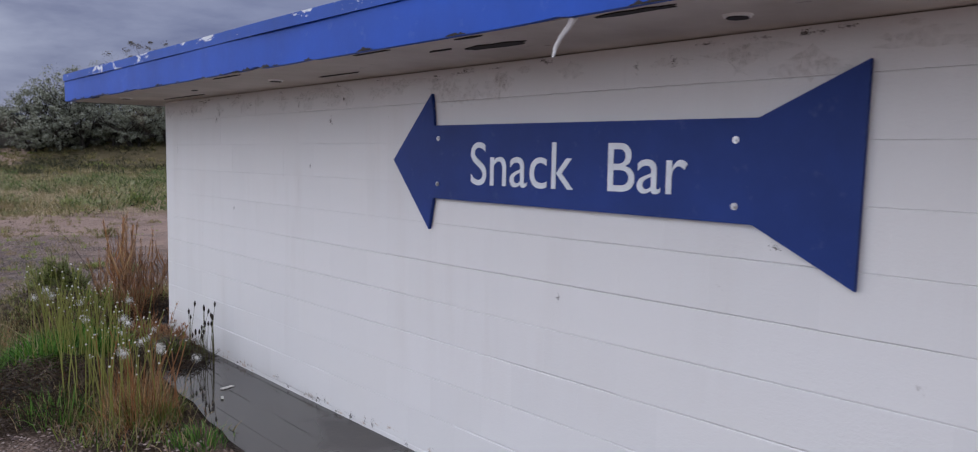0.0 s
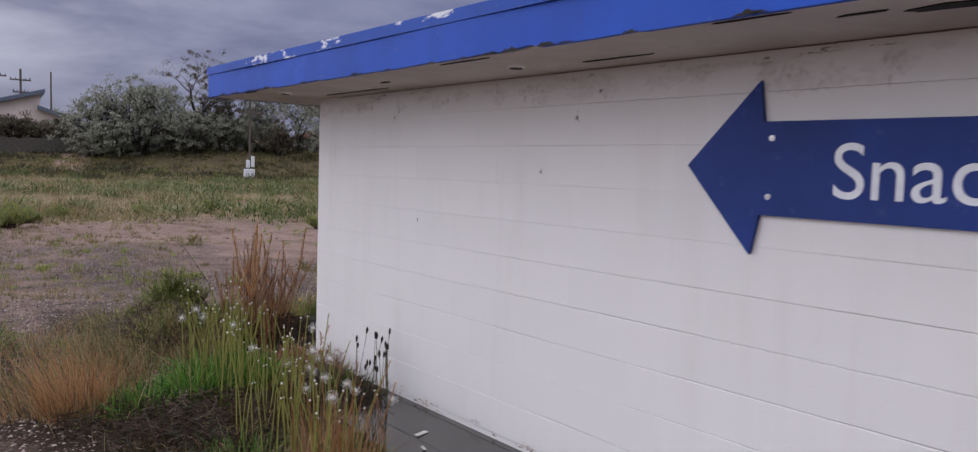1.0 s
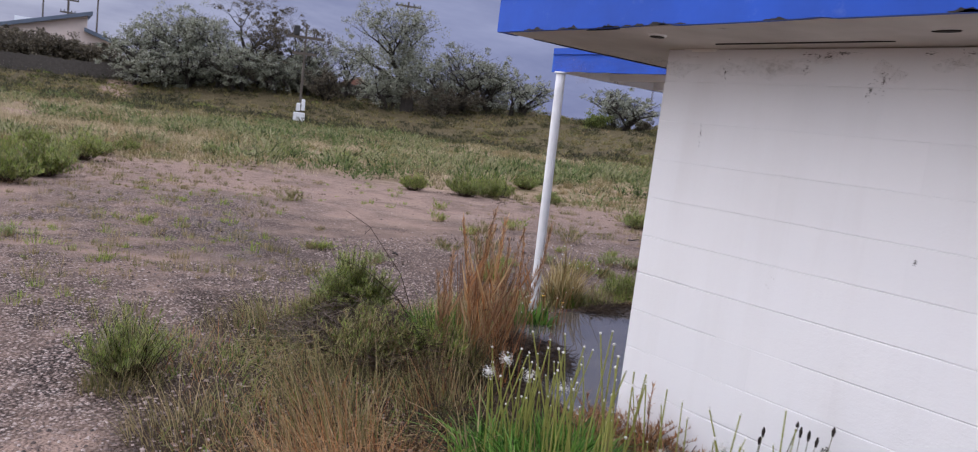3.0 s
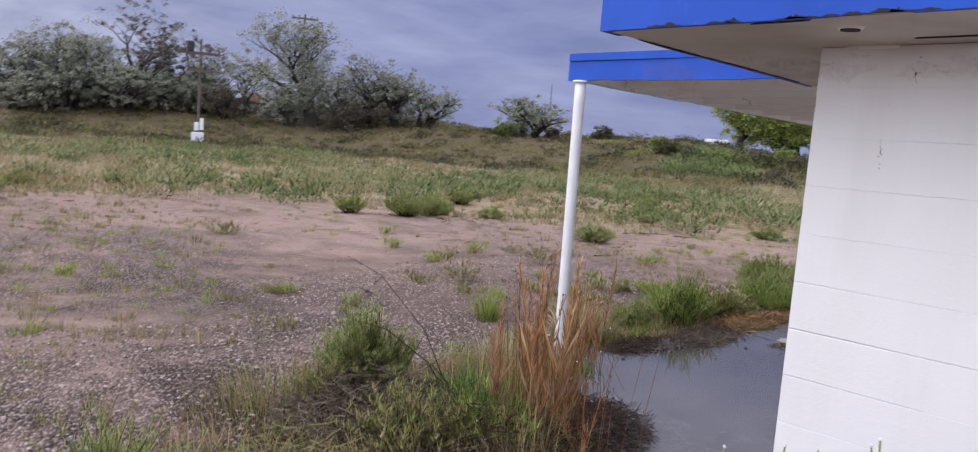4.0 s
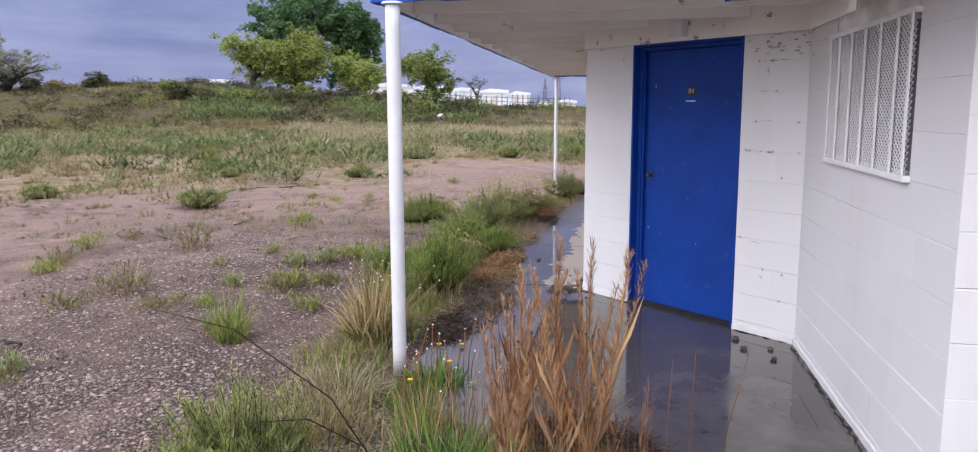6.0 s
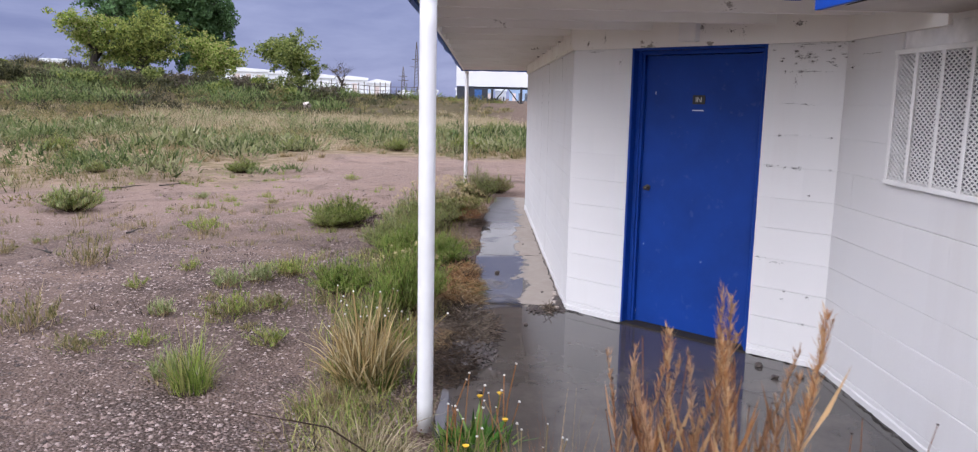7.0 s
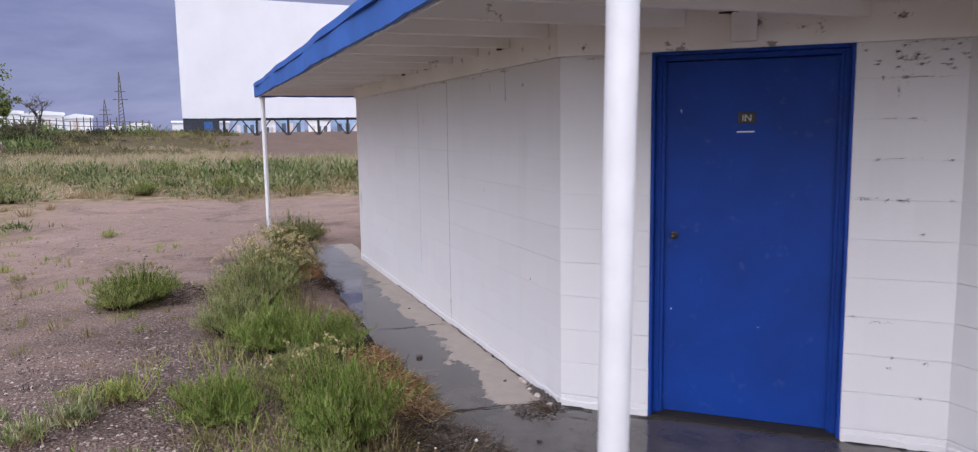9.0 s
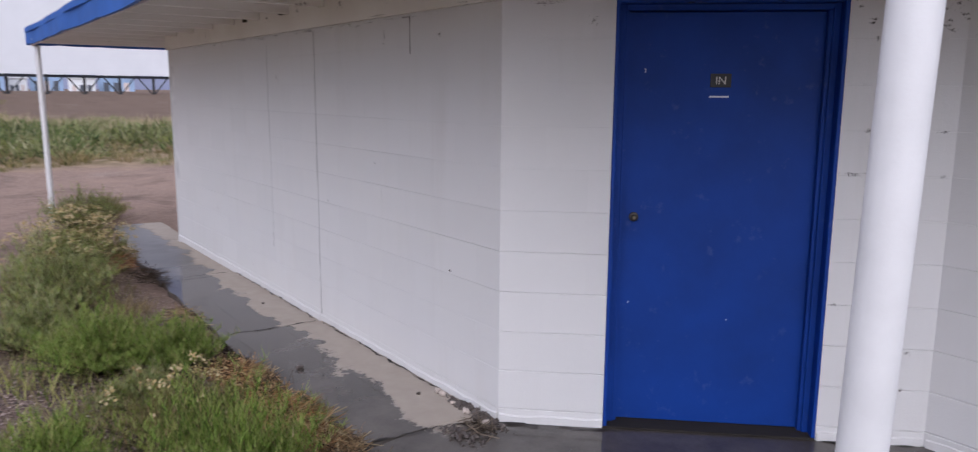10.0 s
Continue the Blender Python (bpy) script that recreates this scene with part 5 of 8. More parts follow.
# little house among the trees
x, y = far(E2, 26.6, 105)
house = empty("house", pose(x, y, 0, 0, 0, -26.6), "small pale house with a brown roof beyond the trees", "house")
part("wall", cube(-2.2, 2.2, 0, 6, 1.0, el_z(1.9, 105)), STUCCO, house)
part("roof", gable_prism(bmesh.new(), -2.6, 2.6, -0.4, 6.4, el_z(1.9, 105), [(-2.6, el_z(1.95, 105)), (0, el_z(2.55, 105)), (2.6, el_z(1.95, 105))]), simple("brown_roof", (0.20, 0.10, 0.07), 0.8), house)
# broken white slab lying at the foot of the rise
x, y = far(E7, 77.6, 52)
rock = empty("boulder", pose(x, y, gz(x, y)), "pale broken boulder in dry grass", "boulder")
b = bmesh.new()
bmesh.ops.create_icosphere(b, subdivisions=2, radius=0.30)
for v in b.verts:
    v.co *= 1 + 0.7 * noise.noise(v.co * 3.3)
    v.co.x *= 1.4
    v.co.z = v.co.z * 0.75 + 0.2
part("stone", b, STUCCO, rock)


# ---- trees ----
def skeleton_tree(h, spread, seed, levels=4, kids=4, trunk=0.28, rise=0.55, first=0.28):
    """Tapered limbs: returns bmesh of wood and the twig ends."""
    rg = random.Random(seed)
    bm = bmesh.new()
    tips = []

    def grow(p, d, L, r, lev):
        n = 3
        pts, rad = [p.copy()], [r]
        q = p.copy()
        for i in range(n):
            d = (d + Vector((rg.gauss(0, 0.16), rg.gauss(0, 0.16), rg.gauss(0.03, 0.10)))).normalized()
            q = q + d * (L / n)
            pts.append(q.copy())
            rad.append(r * (1 - 0.45 * (i + 1) / n))
        tube(bm, pts, rad, 6 if lev < 2 else 4 if lev < 3 else 3, cap=False)
        if lev >= levels - 1:
            tips.extend(pts[1:])
            return
        if lev >= 1:
            tips.extend(pts[1:])
        m = kids + (rg.random() < 0.4)
        for k in range(m):
            a = 2 * math.pi * (k + rg.random() * 0.7) / m
            side = Vector((math.cos(a), math.sin(a), 0))
            nd = (d * rise + side * spread * rg.uniform(0.5, 1.1) + Vector((0, 0, 0.22))).normalized()
            j = rg.choice((2, 3, 3))
            grow(pts[j], nd, L * rg.uniform(0.58, 0.82), rad[j] * 0.62, lev + 1)

    stems = 1 if trunk > 0 else 3
    for s in range(stems):
        grow(Vector((rg.gauss(0, 0.1), rg.gauss(0, 0.1), -0.3)), Vector((rg.gauss(0, 0.12), rg.gauss(0, 0.12), 1)).normalized(), h * first + 0.3, abs(trunk), 0)
    return bm, tips


def leaves_mesh(name, Q, material, parent):
    """One mesh of loose three-sided leaves; Q is (n, 3, 3)."""
    n = len(Q)
    me = bpy.data.meshes.new(name)
    me.vertices.add(n * 3)
    me.vertices.foreach_set("co", Q.reshape(-1))
    me.loops.add(n * 3)
    me.loops.foreach_set("vertex_index", np.arange(n * 3))
    me.polygons.add(n)
    me.polygons.foreach_set("loop_start", np.arange(0, n * 3, 3))
    me.update(calc_edges=True)
    me.materials.append(material)
    ob = new(name, me)
    ob.parent = parent
    return ob


def crown(tips, n, size, sigma, seed, skirt=2):
    """Leaves in loose sprays round the twigs, some filling the crown's inside."""
    rg = np.random.RandomState(seed)
    T = np.array([t[:] for t in tips])
    m = max(12, n // 60)
    spray = T[rg.randint(len(T), size=m)] + np.clip(rg.normal(0, 1, (m, 3)), -1.5, 1.5) * sigma
    low = np.arange(m) % 5 < skirt
    spray[low] *= np.stack([rg.uniform(0.5, 1.05, low.sum()), rg.uniform(0.5, 1.05, low.sum()), rg.uniform(0.22, 0.95, low.sum())], -1)
    wide = rg.uniform(0.25, 0.7, m) * sigma
    k = rg.randint(m, size=n)
    c = spray[k] + np.clip(rg.normal(0, 1, (n, 3)), -1.8, 1.8) * wide[k][:, None] * np.array([1.0, 1.0, 0.7])
    u = rg.normal(0, 1, (n, 3))
    u /= np.linalg.norm(u, axis=1)[:, None]
    w = np.cross(u, rg.normal(0, 1, (n, 3)))
    w /= np.linalg.norm(w, axis=1)[:, None] + 1e-9
    s = size * rg.uniform(0.5, 1.3, n)[:, None]
    return np.stack([c - u * s * 0.6 + w * s * 0.6, c - u * s * 0.6 - w * s * 0.6, c + u * s], 1)


def tree(eye, az, r, top_el, seed, leafm, label, n_leaf=1500, size=0.16, sigma=0.35, spread=0.9, trunk=0.25, levels=4, kids=4, wide=1.0, first=0.28, sink=0.0, name="tree", skirt=2):
    x, y = far(eye, az, r)
    z = gz(x, y)
    h = el_z(top_el, r) - z
    bm, tips = skeleton_tree(1.0 * h, spread, seed, levels, kids, trunk, first=first)
    zmax = max(t.z for t in tips)
    k = h / zmax
    ob = empty(name, pose(x, y, z - sink), label, "tree" if name == "tree" else "bush")
    for v in bm.verts:
        v.co = Vector((v.co.x * k * wide, v.co.y * k * wide, v.co.z * k))
    part("trunk", bm, BARK, ob)
    tips = [Vector((t.x * k * wide, t.y * k * wide, t.z * k)) for t in tips]
    full = leafm in (LEAFG, LEAFO, LIME) and name == "tree"
    leaves_mesh("crown", crown(tips, int(n_leaf * (5 if full else 5.4)), size * (0.67 if full else 0.63), sigma * (1.25 if full else 1.15), seed + 5, 1 if full else skirt), leafm, ob)
    return ob


PALE = "pale spring tree with thin grey-green leaf"
tree(E2, 12.6, 84, 4.4, 41, LEAFP, PALE, 1500, 0.15, 0.4, trunk=-0.12, first=0.2)
tree(E2, 14.6, 84, 5.2, 42, LEAFP, PALE, 1600, 0.15, 0.4, trunk=-0.14, first=0.2)
tree(E2, 16.6, 86, 5.6, 43, LEAFP, PALE, 1300, 0.15, 0.4, trunk=-0.14, first=0.22)
tree(E2, 18.7, 82, 7.6, 44, LEAFB, "tall bare-limbed dark tree just budding", 1500, 0.12, 0.30, trunk=0.36, levels=6, kids=3, spread=1.0, first=0.22)
tree(E2, 21.2, 84, 6.7, 45, LEAFB, "tall dark tree just budding", 1300, 0.12, 0.30, trunk=0.32, levels=6, kids=3, first=0.22)
tree(E2, 16.2, 83, 5.9, 145, LEAFP, "grey-green tree with dark limbs", 1500, 0.14, 0.32, trunk=0.22, levels=5, kids=3, first=0.22)
tree(E2, 18.2, 80, 3.4, 46, LEAFP, "pale blossoming shrub below dark trees", 1600, 0.14, 0.3, trunk=-0.09, first=0.15, wide=1.4, name="bush")
tree(E2, 21.2, 80, 3.6, 47, LEAFP, "pale blossoming shrub below dark trees", 1600, 0.14, 0.3, trunk=-0.09, first=0.15, wide=1.4, name="bush")
tree(E2, 24.0, 82, 5.2, 48, LEAFP, PALE, 1000, 0.13, 0.35, trunk=-0.12)
tree(E2, 25.6, 84, 5.4, 49, LEAFP, PALE, 900, 0.13, 0.35, trunk=-0.12)
tree(E2, 24.6, 79, 2.9, 50, LEAFB, "dull brown thicket on the rise", 1200, 0.15, 0.3, trunk=-0.07, first=0.15, wide=1.5, name="bush")
tree(E2, 30.2, 76, 8.0, 51, LEAFP, "broad grey-green tree with dark spreading limbs", 4800, 0.15, 0.55, skirt=3, trunk=0.40, levels=5, kids=4, spread=1.05, first=0.20)
tree(E2, 33.4, 77, 5.9, 52, LEAFP, PALE, 1900, 0.14, 0.35, trunk=-0.15, first=0.2, wide=1.2)
tree(E2, 35.8, 76, 5.0, 53, LEAFP, PALE, 1900, 0.14, 0.35, trunk=-0.14, first=0.18, wide=1.3)
tree(E2, 38.2, 75, 4.0, 54, LEAFP, "low pale grey-green tree on the rise", 1500, 0.14, 0.3, trunk=-0.12, first=0.18, wide=1.3)
tree(E2, 32.0, 74, 2.6, 55, LEAFB, "dark thicket below the trees", 1500, 0.15, 0.35, trunk=-0.07, first=0.15, wide=1.8, name="bush")
tree(E4, 47.1, 71, 4.1, 56, LEAFP, "grey-green spreading bush with dark stems on the crest", 2000, 0.14, 0.3, spread=1.1, trunk=-0.13, first=0.14, wide=1.35, name="bush")
tree(E7, 63.9, 66, 4.7, 57, LIME, "yellow-green young tree on the rise", 2000, 0.16, 0.35, trunk=0.14, first=0.15, wide=1.1)
tree(E7, 66.7, 66, 5.6, 58, LEAFG, "olive-green leafy tree on the rise", 3400, 0.17, 0.42, trunk=0.18, first=0.15, wide=1.05)
tree(E7, 71.2, 65, 3.8, 59, LIME, "bright lime-green leafy tree on the rise", 2400, 0.17, 0.35, trunk=0.13, first=0.14, wide=1.2)
tree(E7, 67.4, 96, 9.0, 60, LEAFD, "tall dark green poplar behind lighter trees", 5000, 0.36, 0.6, trunk=0.4, levels=5, kids=4, first=0.16, wide=0.72)
tree(E7, 71.0, 97, 7.4, 61, LEAFD, "tall dark green poplar behind lighter trees", 4400, 0.36, 0.6, trunk=0.35, levels=5, kids=4, first=0.16, wide=0.72)
tree(E7, 77.2, 57, 4.0, 62, LEAFO, "round green tree at the foot of the rise", 2600, 0.14, 0.32, spread=0.8, trunk=0.15, levels=5, kids=3, first=0.26)
tree(E7, 80.1, 66, 2.7, 63, LEAFB, "small bare dark tree by the white sheds", 120, 0.1, 0.2, trunk=0.12, first=0.25)
tree(E2, 0.3, 110, 3.3, 64, LIME, "yellow-green tree behind the shed", 1400, 0.25, 0.5, trunk=0.2, wide=1.3)
for i, (az, r, te, w) in enumerate(((12.4, 82, 3.5, 1.5), (13.8, 81, 3.1, 1.6), (15.3, 82, 3.4, 1.5), (17.0, 81, 4.0, 1.5), (19.9, 83, 4.6, 1.3), (22.3, 82, 3.9, 1.4), (23.2, 81, 3.4, 1.5), (28.6, 77, 3.6, 1.4), (31.6, 77, 4.0, 1.4))):
    tree(E2, az, r, te, 960 + i, LEAFB if i == 4 else LEAFP, "pale blossoming shrub in a close row behind the fence", 1300, 0.15, 0.32, trunk=-0.07, levels=3, kids=5, first=0.18, wide=w, name="bush")
for i, (az, r, te, s) in enumerate(((2.6, 91, 2.3, 70), (4.3, 91, 2.4, 71), (6.0, 91, 2.35, 72), (7.7, 91, 2.4, 73), (9.3, 91, 2.3, 74), (10.6, 91, 2.1, 75), (3.4, 92, 2.4, 76), (5.2, 92, 2.3, 77), (6.9, 92, 2.4, 78), (8.5, 92, 2.35, 79))):
    tree(E2, az, r, te, s, LEAFB, "dark brown hedge shrub behind the plank fence", 1100, 0.2, 0.35, trunk=0.07, levels=3, kids=5, first=0.15, wide=1.9, name="bush")
for i, (az, r, te) in enumerate(((62, 58, 0.5), (65, 57, 0.6), (68.5, 57, 0.45), (72, 56, 0.3), (75.5, 55, 0.0), (79, 54, -0.1), (58.5, 62, 1.6), (51.8, 66, 1.5), (54.5, 68, 2.0), (74.2, 60, 0.9))):
    tree(E7, az, r, te, 80 + i, (LEAFG, OLIVE, SCRUB)[i % 3], "low scrub bush on the grassy rise", 700, 0.14, 0.25, trunk=0.05, first=0.12, wide=1.9, name="bush")
for i, (az, r, te) in enumerate(((61.2, 57, 0.9), (63.4, 56, 0.8), (64.6, 59, 1.2), (66.2, 57, 0.9), (67.4, 60, 1.3), (69.2, 58, 1.0), (70.6, 59, 1.1), (71.8, 56, 0.5), (73.2, 58, 0.9), (74.6, 56, 0.3), (76.2, 55, 0.0), (78.6, 56, 0.3), (59.4, 58, 1.4), (45.4, 70, 1.9), (49.0, 70, 1.6))):
    tree(E7 if az > 50 else E4, az, r, te, 880 + i, (SCRUB, LEAFO, LEAFB)[i % 3], "dark scrub thicket below the trees", 700, 0.15, 0.28, trunk=-0.05, first=0.12, wide=1.7, name="bush")
# ---- plants ----
def blades(n, h, spread, lean, w, seed, base_r=0.08, segs=3, droop=0.5, jitter=0.6):
    """Tapered, bending grass blades: verts and faces."""
    rg = np.random.RandomState(seed)
    V, F = [], []
    for _ in range(n):
        a = rg.uniform(0, 2 * math.pi)
        rr = base_r * math.sqrt(rg.uniform())
        bx, by = rr * math.cos(a), rr * math.sin(a)
        a2 = a + rg.normal(0, 0.9)
        L = h * (1 - jitter * rg.uniform() ** 0.6) * (1.2 - 0.45 * (rr / max(base_r, 1e-3)) ** 2)
        out = lean * (0.15 + rg.uniform() ** 1.3) * L * (0.5 + 0.5 * spread * rr / max(base_r, 1e-3))
        ww = w * rg.uniform(0.6, 1.2)
        px, py = -math.sin(a2 + rg.normal(0, 0.8)), math.cos(a2 + rg.normal(0, 0.8))
        sag = droop * out / max(L, 1e-3)
        o = len(V)
        for i in range(segs + 1):
            u = i / segs
            x = bx + math.cos(a2) * out * u ** 1.6
            y = by + math.sin(a2) * out * u ** 1.6
            z = L * (u - 0.42 * sag * u * u)
            wd = ww * (1 - u) ** 0.7 * 0.5
            if i < segs:
                V += [(x - px * wd, y - py * wd, z), (x + px * wd, y + py * wd, z)]
            else:
                V.append((x, y, z))
        for i in range(segs - 1):
            k = o + 2 * i
            F.append((k, k + 1, k + 3, k + 2))
        k = o + 2 * (segs - 1)
        F.append((k, k + 1, k + 2))
    return V, F


def feathery(n, h, r, seed, leaves=14, leaf=0.035, lw=0.006, up=0.8, wander=0.06):
    """Shrub of fanning stems with narrow leaves: stems and leaves as (verts, faces)."""
    rg = np.random.RandomState(seed)
    SV, SF, LV, LF = [], [], [], []
    lump = rg.uniform(0.65, 1.1, 7)
    for _ in range(n):
        a = rg.uniform(0, 2 * math.pi)
        t = rg.uniform(0, 1) ** 0.6
        sc = lump[int(a / (2 * math.pi) * 7) % 7]
        L = h * rg.uniform(0.5, 1.05) * (1 - 0.35 * t) * sc
        ex, ey = r * t * math.cos(a) * sc, r * t * math.sin(a) * sc
        bx, by = ex * 0.3 + rg.normal(0, 0.03), ey * 0.3 + rg.normal(0, 0.03)
        bend = rg.normal(0, wander, 2)
        pts = []
        for i in range(4):
            u = i / 3
            pts.append((bx + (ex - bx) * u ** 0.8 + bend[0] * u * u, by + (ey - by) * u ** 0.8 + bend[1] * u * u, L * u * (1 - 0.15 * t * u)))
        o = len(SV)
        for i, p in enumerate(pts):
            w = 0.003 * (1 - i / 4)
            SV += [(p[0] - w, p[1] + w, p[2]), (p[0] + w, p[1] - w, p[2])]
        for i in range(3):
            SF.append((o + 2 * i, o + 2 * i + 1, o + 2 * i + 3, o + 2 * i + 2))
        for _k in range(leaves):
            u = rg.uniform(0.2, 1.0) ** 0.8
            i = min(2, int(u * 3))
            fu = u * 3 - i
            p = [pts[i][c] + (pts[i + 1][c] - pts[i][c]) * fu for c in range(3)]
            la = rg.uniform(0, 2 * math.pi)
            ll = leaf * rg.uniform(0.6, 1.5)
            uu = up * rg.uniform(0.6, 1.1)
            d = (math.cos(la) * (1.1 - uu) * ll, math.sin(la) * (1.1 - uu) * ll, uu * ll)
            q = (-math.sin(la) * lw, math.cos(la) * lw, 0)
            o = len(LV)
            LV += [(p[0] - q[0], p[1] - q[1], p[2]), (p[0] + q[0], p[1] + q[1], p[2]), (p[0] + d[0], p[1] + d[1], p[2] + d[2])]
            LF.append((o, o + 1, o + 2))
    return (SV, SF), (LV, LF)


def at(x, y, rz=0.0, dz=-0.01):
    return pose(x, y, max(gz(x, y), -0.2) + dz, 0, 0, rz)


def shrub(x, y, h, r, seed, leafm, label, n=150, leaves=26, leaf=0.05, lw=0.003, up=0.9, group="", stemm=None):
    ob = empty("shrub", at(x, y), label, "shrub", group)
    if leafm is RUSSET:
        st, lv = feathery(n, h, r, seed, leaves, leaf, lw, up, 0.13)
        raw("woody_stem", *st, stemm or DRYBRN_SHADE, ob)
        raw("foliage", *lv, leafm, ob)
        return ob
    st, lv = feathery(int(n * 1.25), h * 1.12, r, seed, int(leaves * 1.9), leaf * 1.05, lw * 0.68, up * 0.84)
    raw("woody_stem", *st, stemm or DRYBRN_SHADE, ob)
    fo = raw("foliage", *lv, leafm, ob)
    fo.data.materials.append({SAGE: LIME, LIME: FIELDG, GRASS: LIME, OLIVE: LIME, BRUSHG: LIME}[leafm])
    fo.data.materials.append(STRAW if seed % 2 else TAN)
    pick, dry = np.random.RandomState(seed).uniform(size=len(lv[1])), 0.14 if leafm in (SAGE, OLIVE) else 0.05
    fo.data.polygons.foreach_set("material_index", np.where(pick < dry, 2, np.where(pick < 0.42, 1, 0)).astype(np.int32))
    rg = random.Random(seed)
    V, F = [], []
    for _ in range(int(n * 0.9)):
        a, d, L = rg.uniform(0, 6.283), r * rg.uniform(0.3, 1.25), h * rg.uniform(0.08, 0.35)
        b_ = a + rg.gauss(0, 0.7)
        o = len(V)
        V += [(d * 0.5 * math.cos(a), d * 0.5 * math.sin(a), 0), (d * 0.5 * math.cos(a) + 0.006, d * 0.5 * math.sin(a), 0), (d * math.cos(b_), d * math.sin(b_), L)]
        F.append((o, o + 1, o + 2))
    raw("dead_skirt", V, F, TAN if seed % 2 else DRYBRN_SHADE, ob)
    return ob


def flower_heads(ob, h, r, n, seed, label):
    """Dry flower heads over the top of a shrub."""
    rg = random.Random(seed)
    V, F = [], []
    for _ in range(n):
        a, d = rg.uniform(0, 6.283), r * math.sqrt(rg.random())
        cx, cy = d * math.cos(a), d * math.sin(a)
        cz = h * (1.0 - 0.45 * (d / r) ** 2) * rg.uniform(0.86, 1.06)
        for _ in range(9):
            x, y, z = cx + rg.gauss(0, 0.016), cy + rg.gauss(0, 0.016), cz + rg.gauss(0, 0.010)
            t, w = rg.uniform(0, 3.14), rg.uniform(0.004, 0.009)
            o = len(V)
            V += [(x - w * math.cos(t), y - w * math.sin(t), z), (x + w * math.sin(t), y - w * math.cos(t), z + w), (x + w * math.cos(t), y + w * math.sin(t), z), (x - w * math.sin(t), y + w * math.cos(t), z - w * 0.5)]
            F.append((o, o + 1, o + 2, o + 3))
    return tagged(raw("flower_head_mass", V, F, OCHRE, ob), label, kind="stuff")


def put_copy(ob, x, y, rz, s):
    c = copy_thing(ob, at(x, y, rz))
    c.scale = (s, s, s * (0.85 + 0.3 * ((x * 7.3) % 1)))
    return c


def tuft(x, y, n, h, base_r, lean, w, seed, material, label, droop=0.9, extra=None, spread=1.0, jitter=0.6, dz=-0.01):
    ob = empty("grass_tuft", at(x, y, 0, dz), label, "grass")
    tagged(raw("leaf_mass", *blades(n, h, spread, lean, w, seed, base_r, 3, droop, jitter), material, ob), kind="stuff")
    for i, (n2, h2, l2, m2) in enumerate(extra or ()):
        tagged(raw("dry_mass", *blades(n2, h2, spread, l2, w * 0.7, seed + 1 + i, base_r * 1.15, 3, droop, jitter), m2, ob), kind="stuff")
    return ob


def dead_mat(x, y, n, rx, ry, h, seed, material, label):
    """Flattened tangle of dead stalks lying on the ground."""
    rg = np.random.RandomState(seed)
    V, F = [], []
    for _ in range(n):
        a, rr = rg.uniform(0, 6.283), math.sqrt(rg.uniform())
        cx, cy, cz = rx * rr * math.cos(a), ry * rr * math.sin(a), h * rg.uniform(0.02, 1) * (1 - 0.7 * rr)
        d = rg.uniform(0, 6.283)
        L, tilt = rg.uniform(0.05, 0.20), rg.normal(0, 0.45)
        w = rg.uniform(0.0009, 0.0022)
        dx, dy = math.cos(d) * L / 2, math.sin(d) * L / 2
        px, py = -math.sin(d) * w, math.cos(d) * w
        bow = rg.normal(0, 0.03)
        o = len(V)
        for u in (-1, 0, 1):
            qx, qy = cx + dx * u + px / w * bow * (1 - u * u), cy + dy * u + py / w * bow * (1 - u * u)
            qz = max(0.004, cz + tilt * L / 2 * u)
            V += [(qx - px, qy - py, qz), (qx + px, qy + py, qz + 0.003)]
        F += [(o, o + 1, o + 3, o + 2), (o + 2, o + 3, o + 5, o + 4)]
    lift = 0.115 if x > 2.25 and y < 7.2 else 0.003 if x > 3.2 and y < 10.14 else gz(x, y)
    ob = empty("dead_grass", pose(x, y, lift), label, "dead grass")
    raw("stalk_tangle", V, F, material, ob)
    return ob


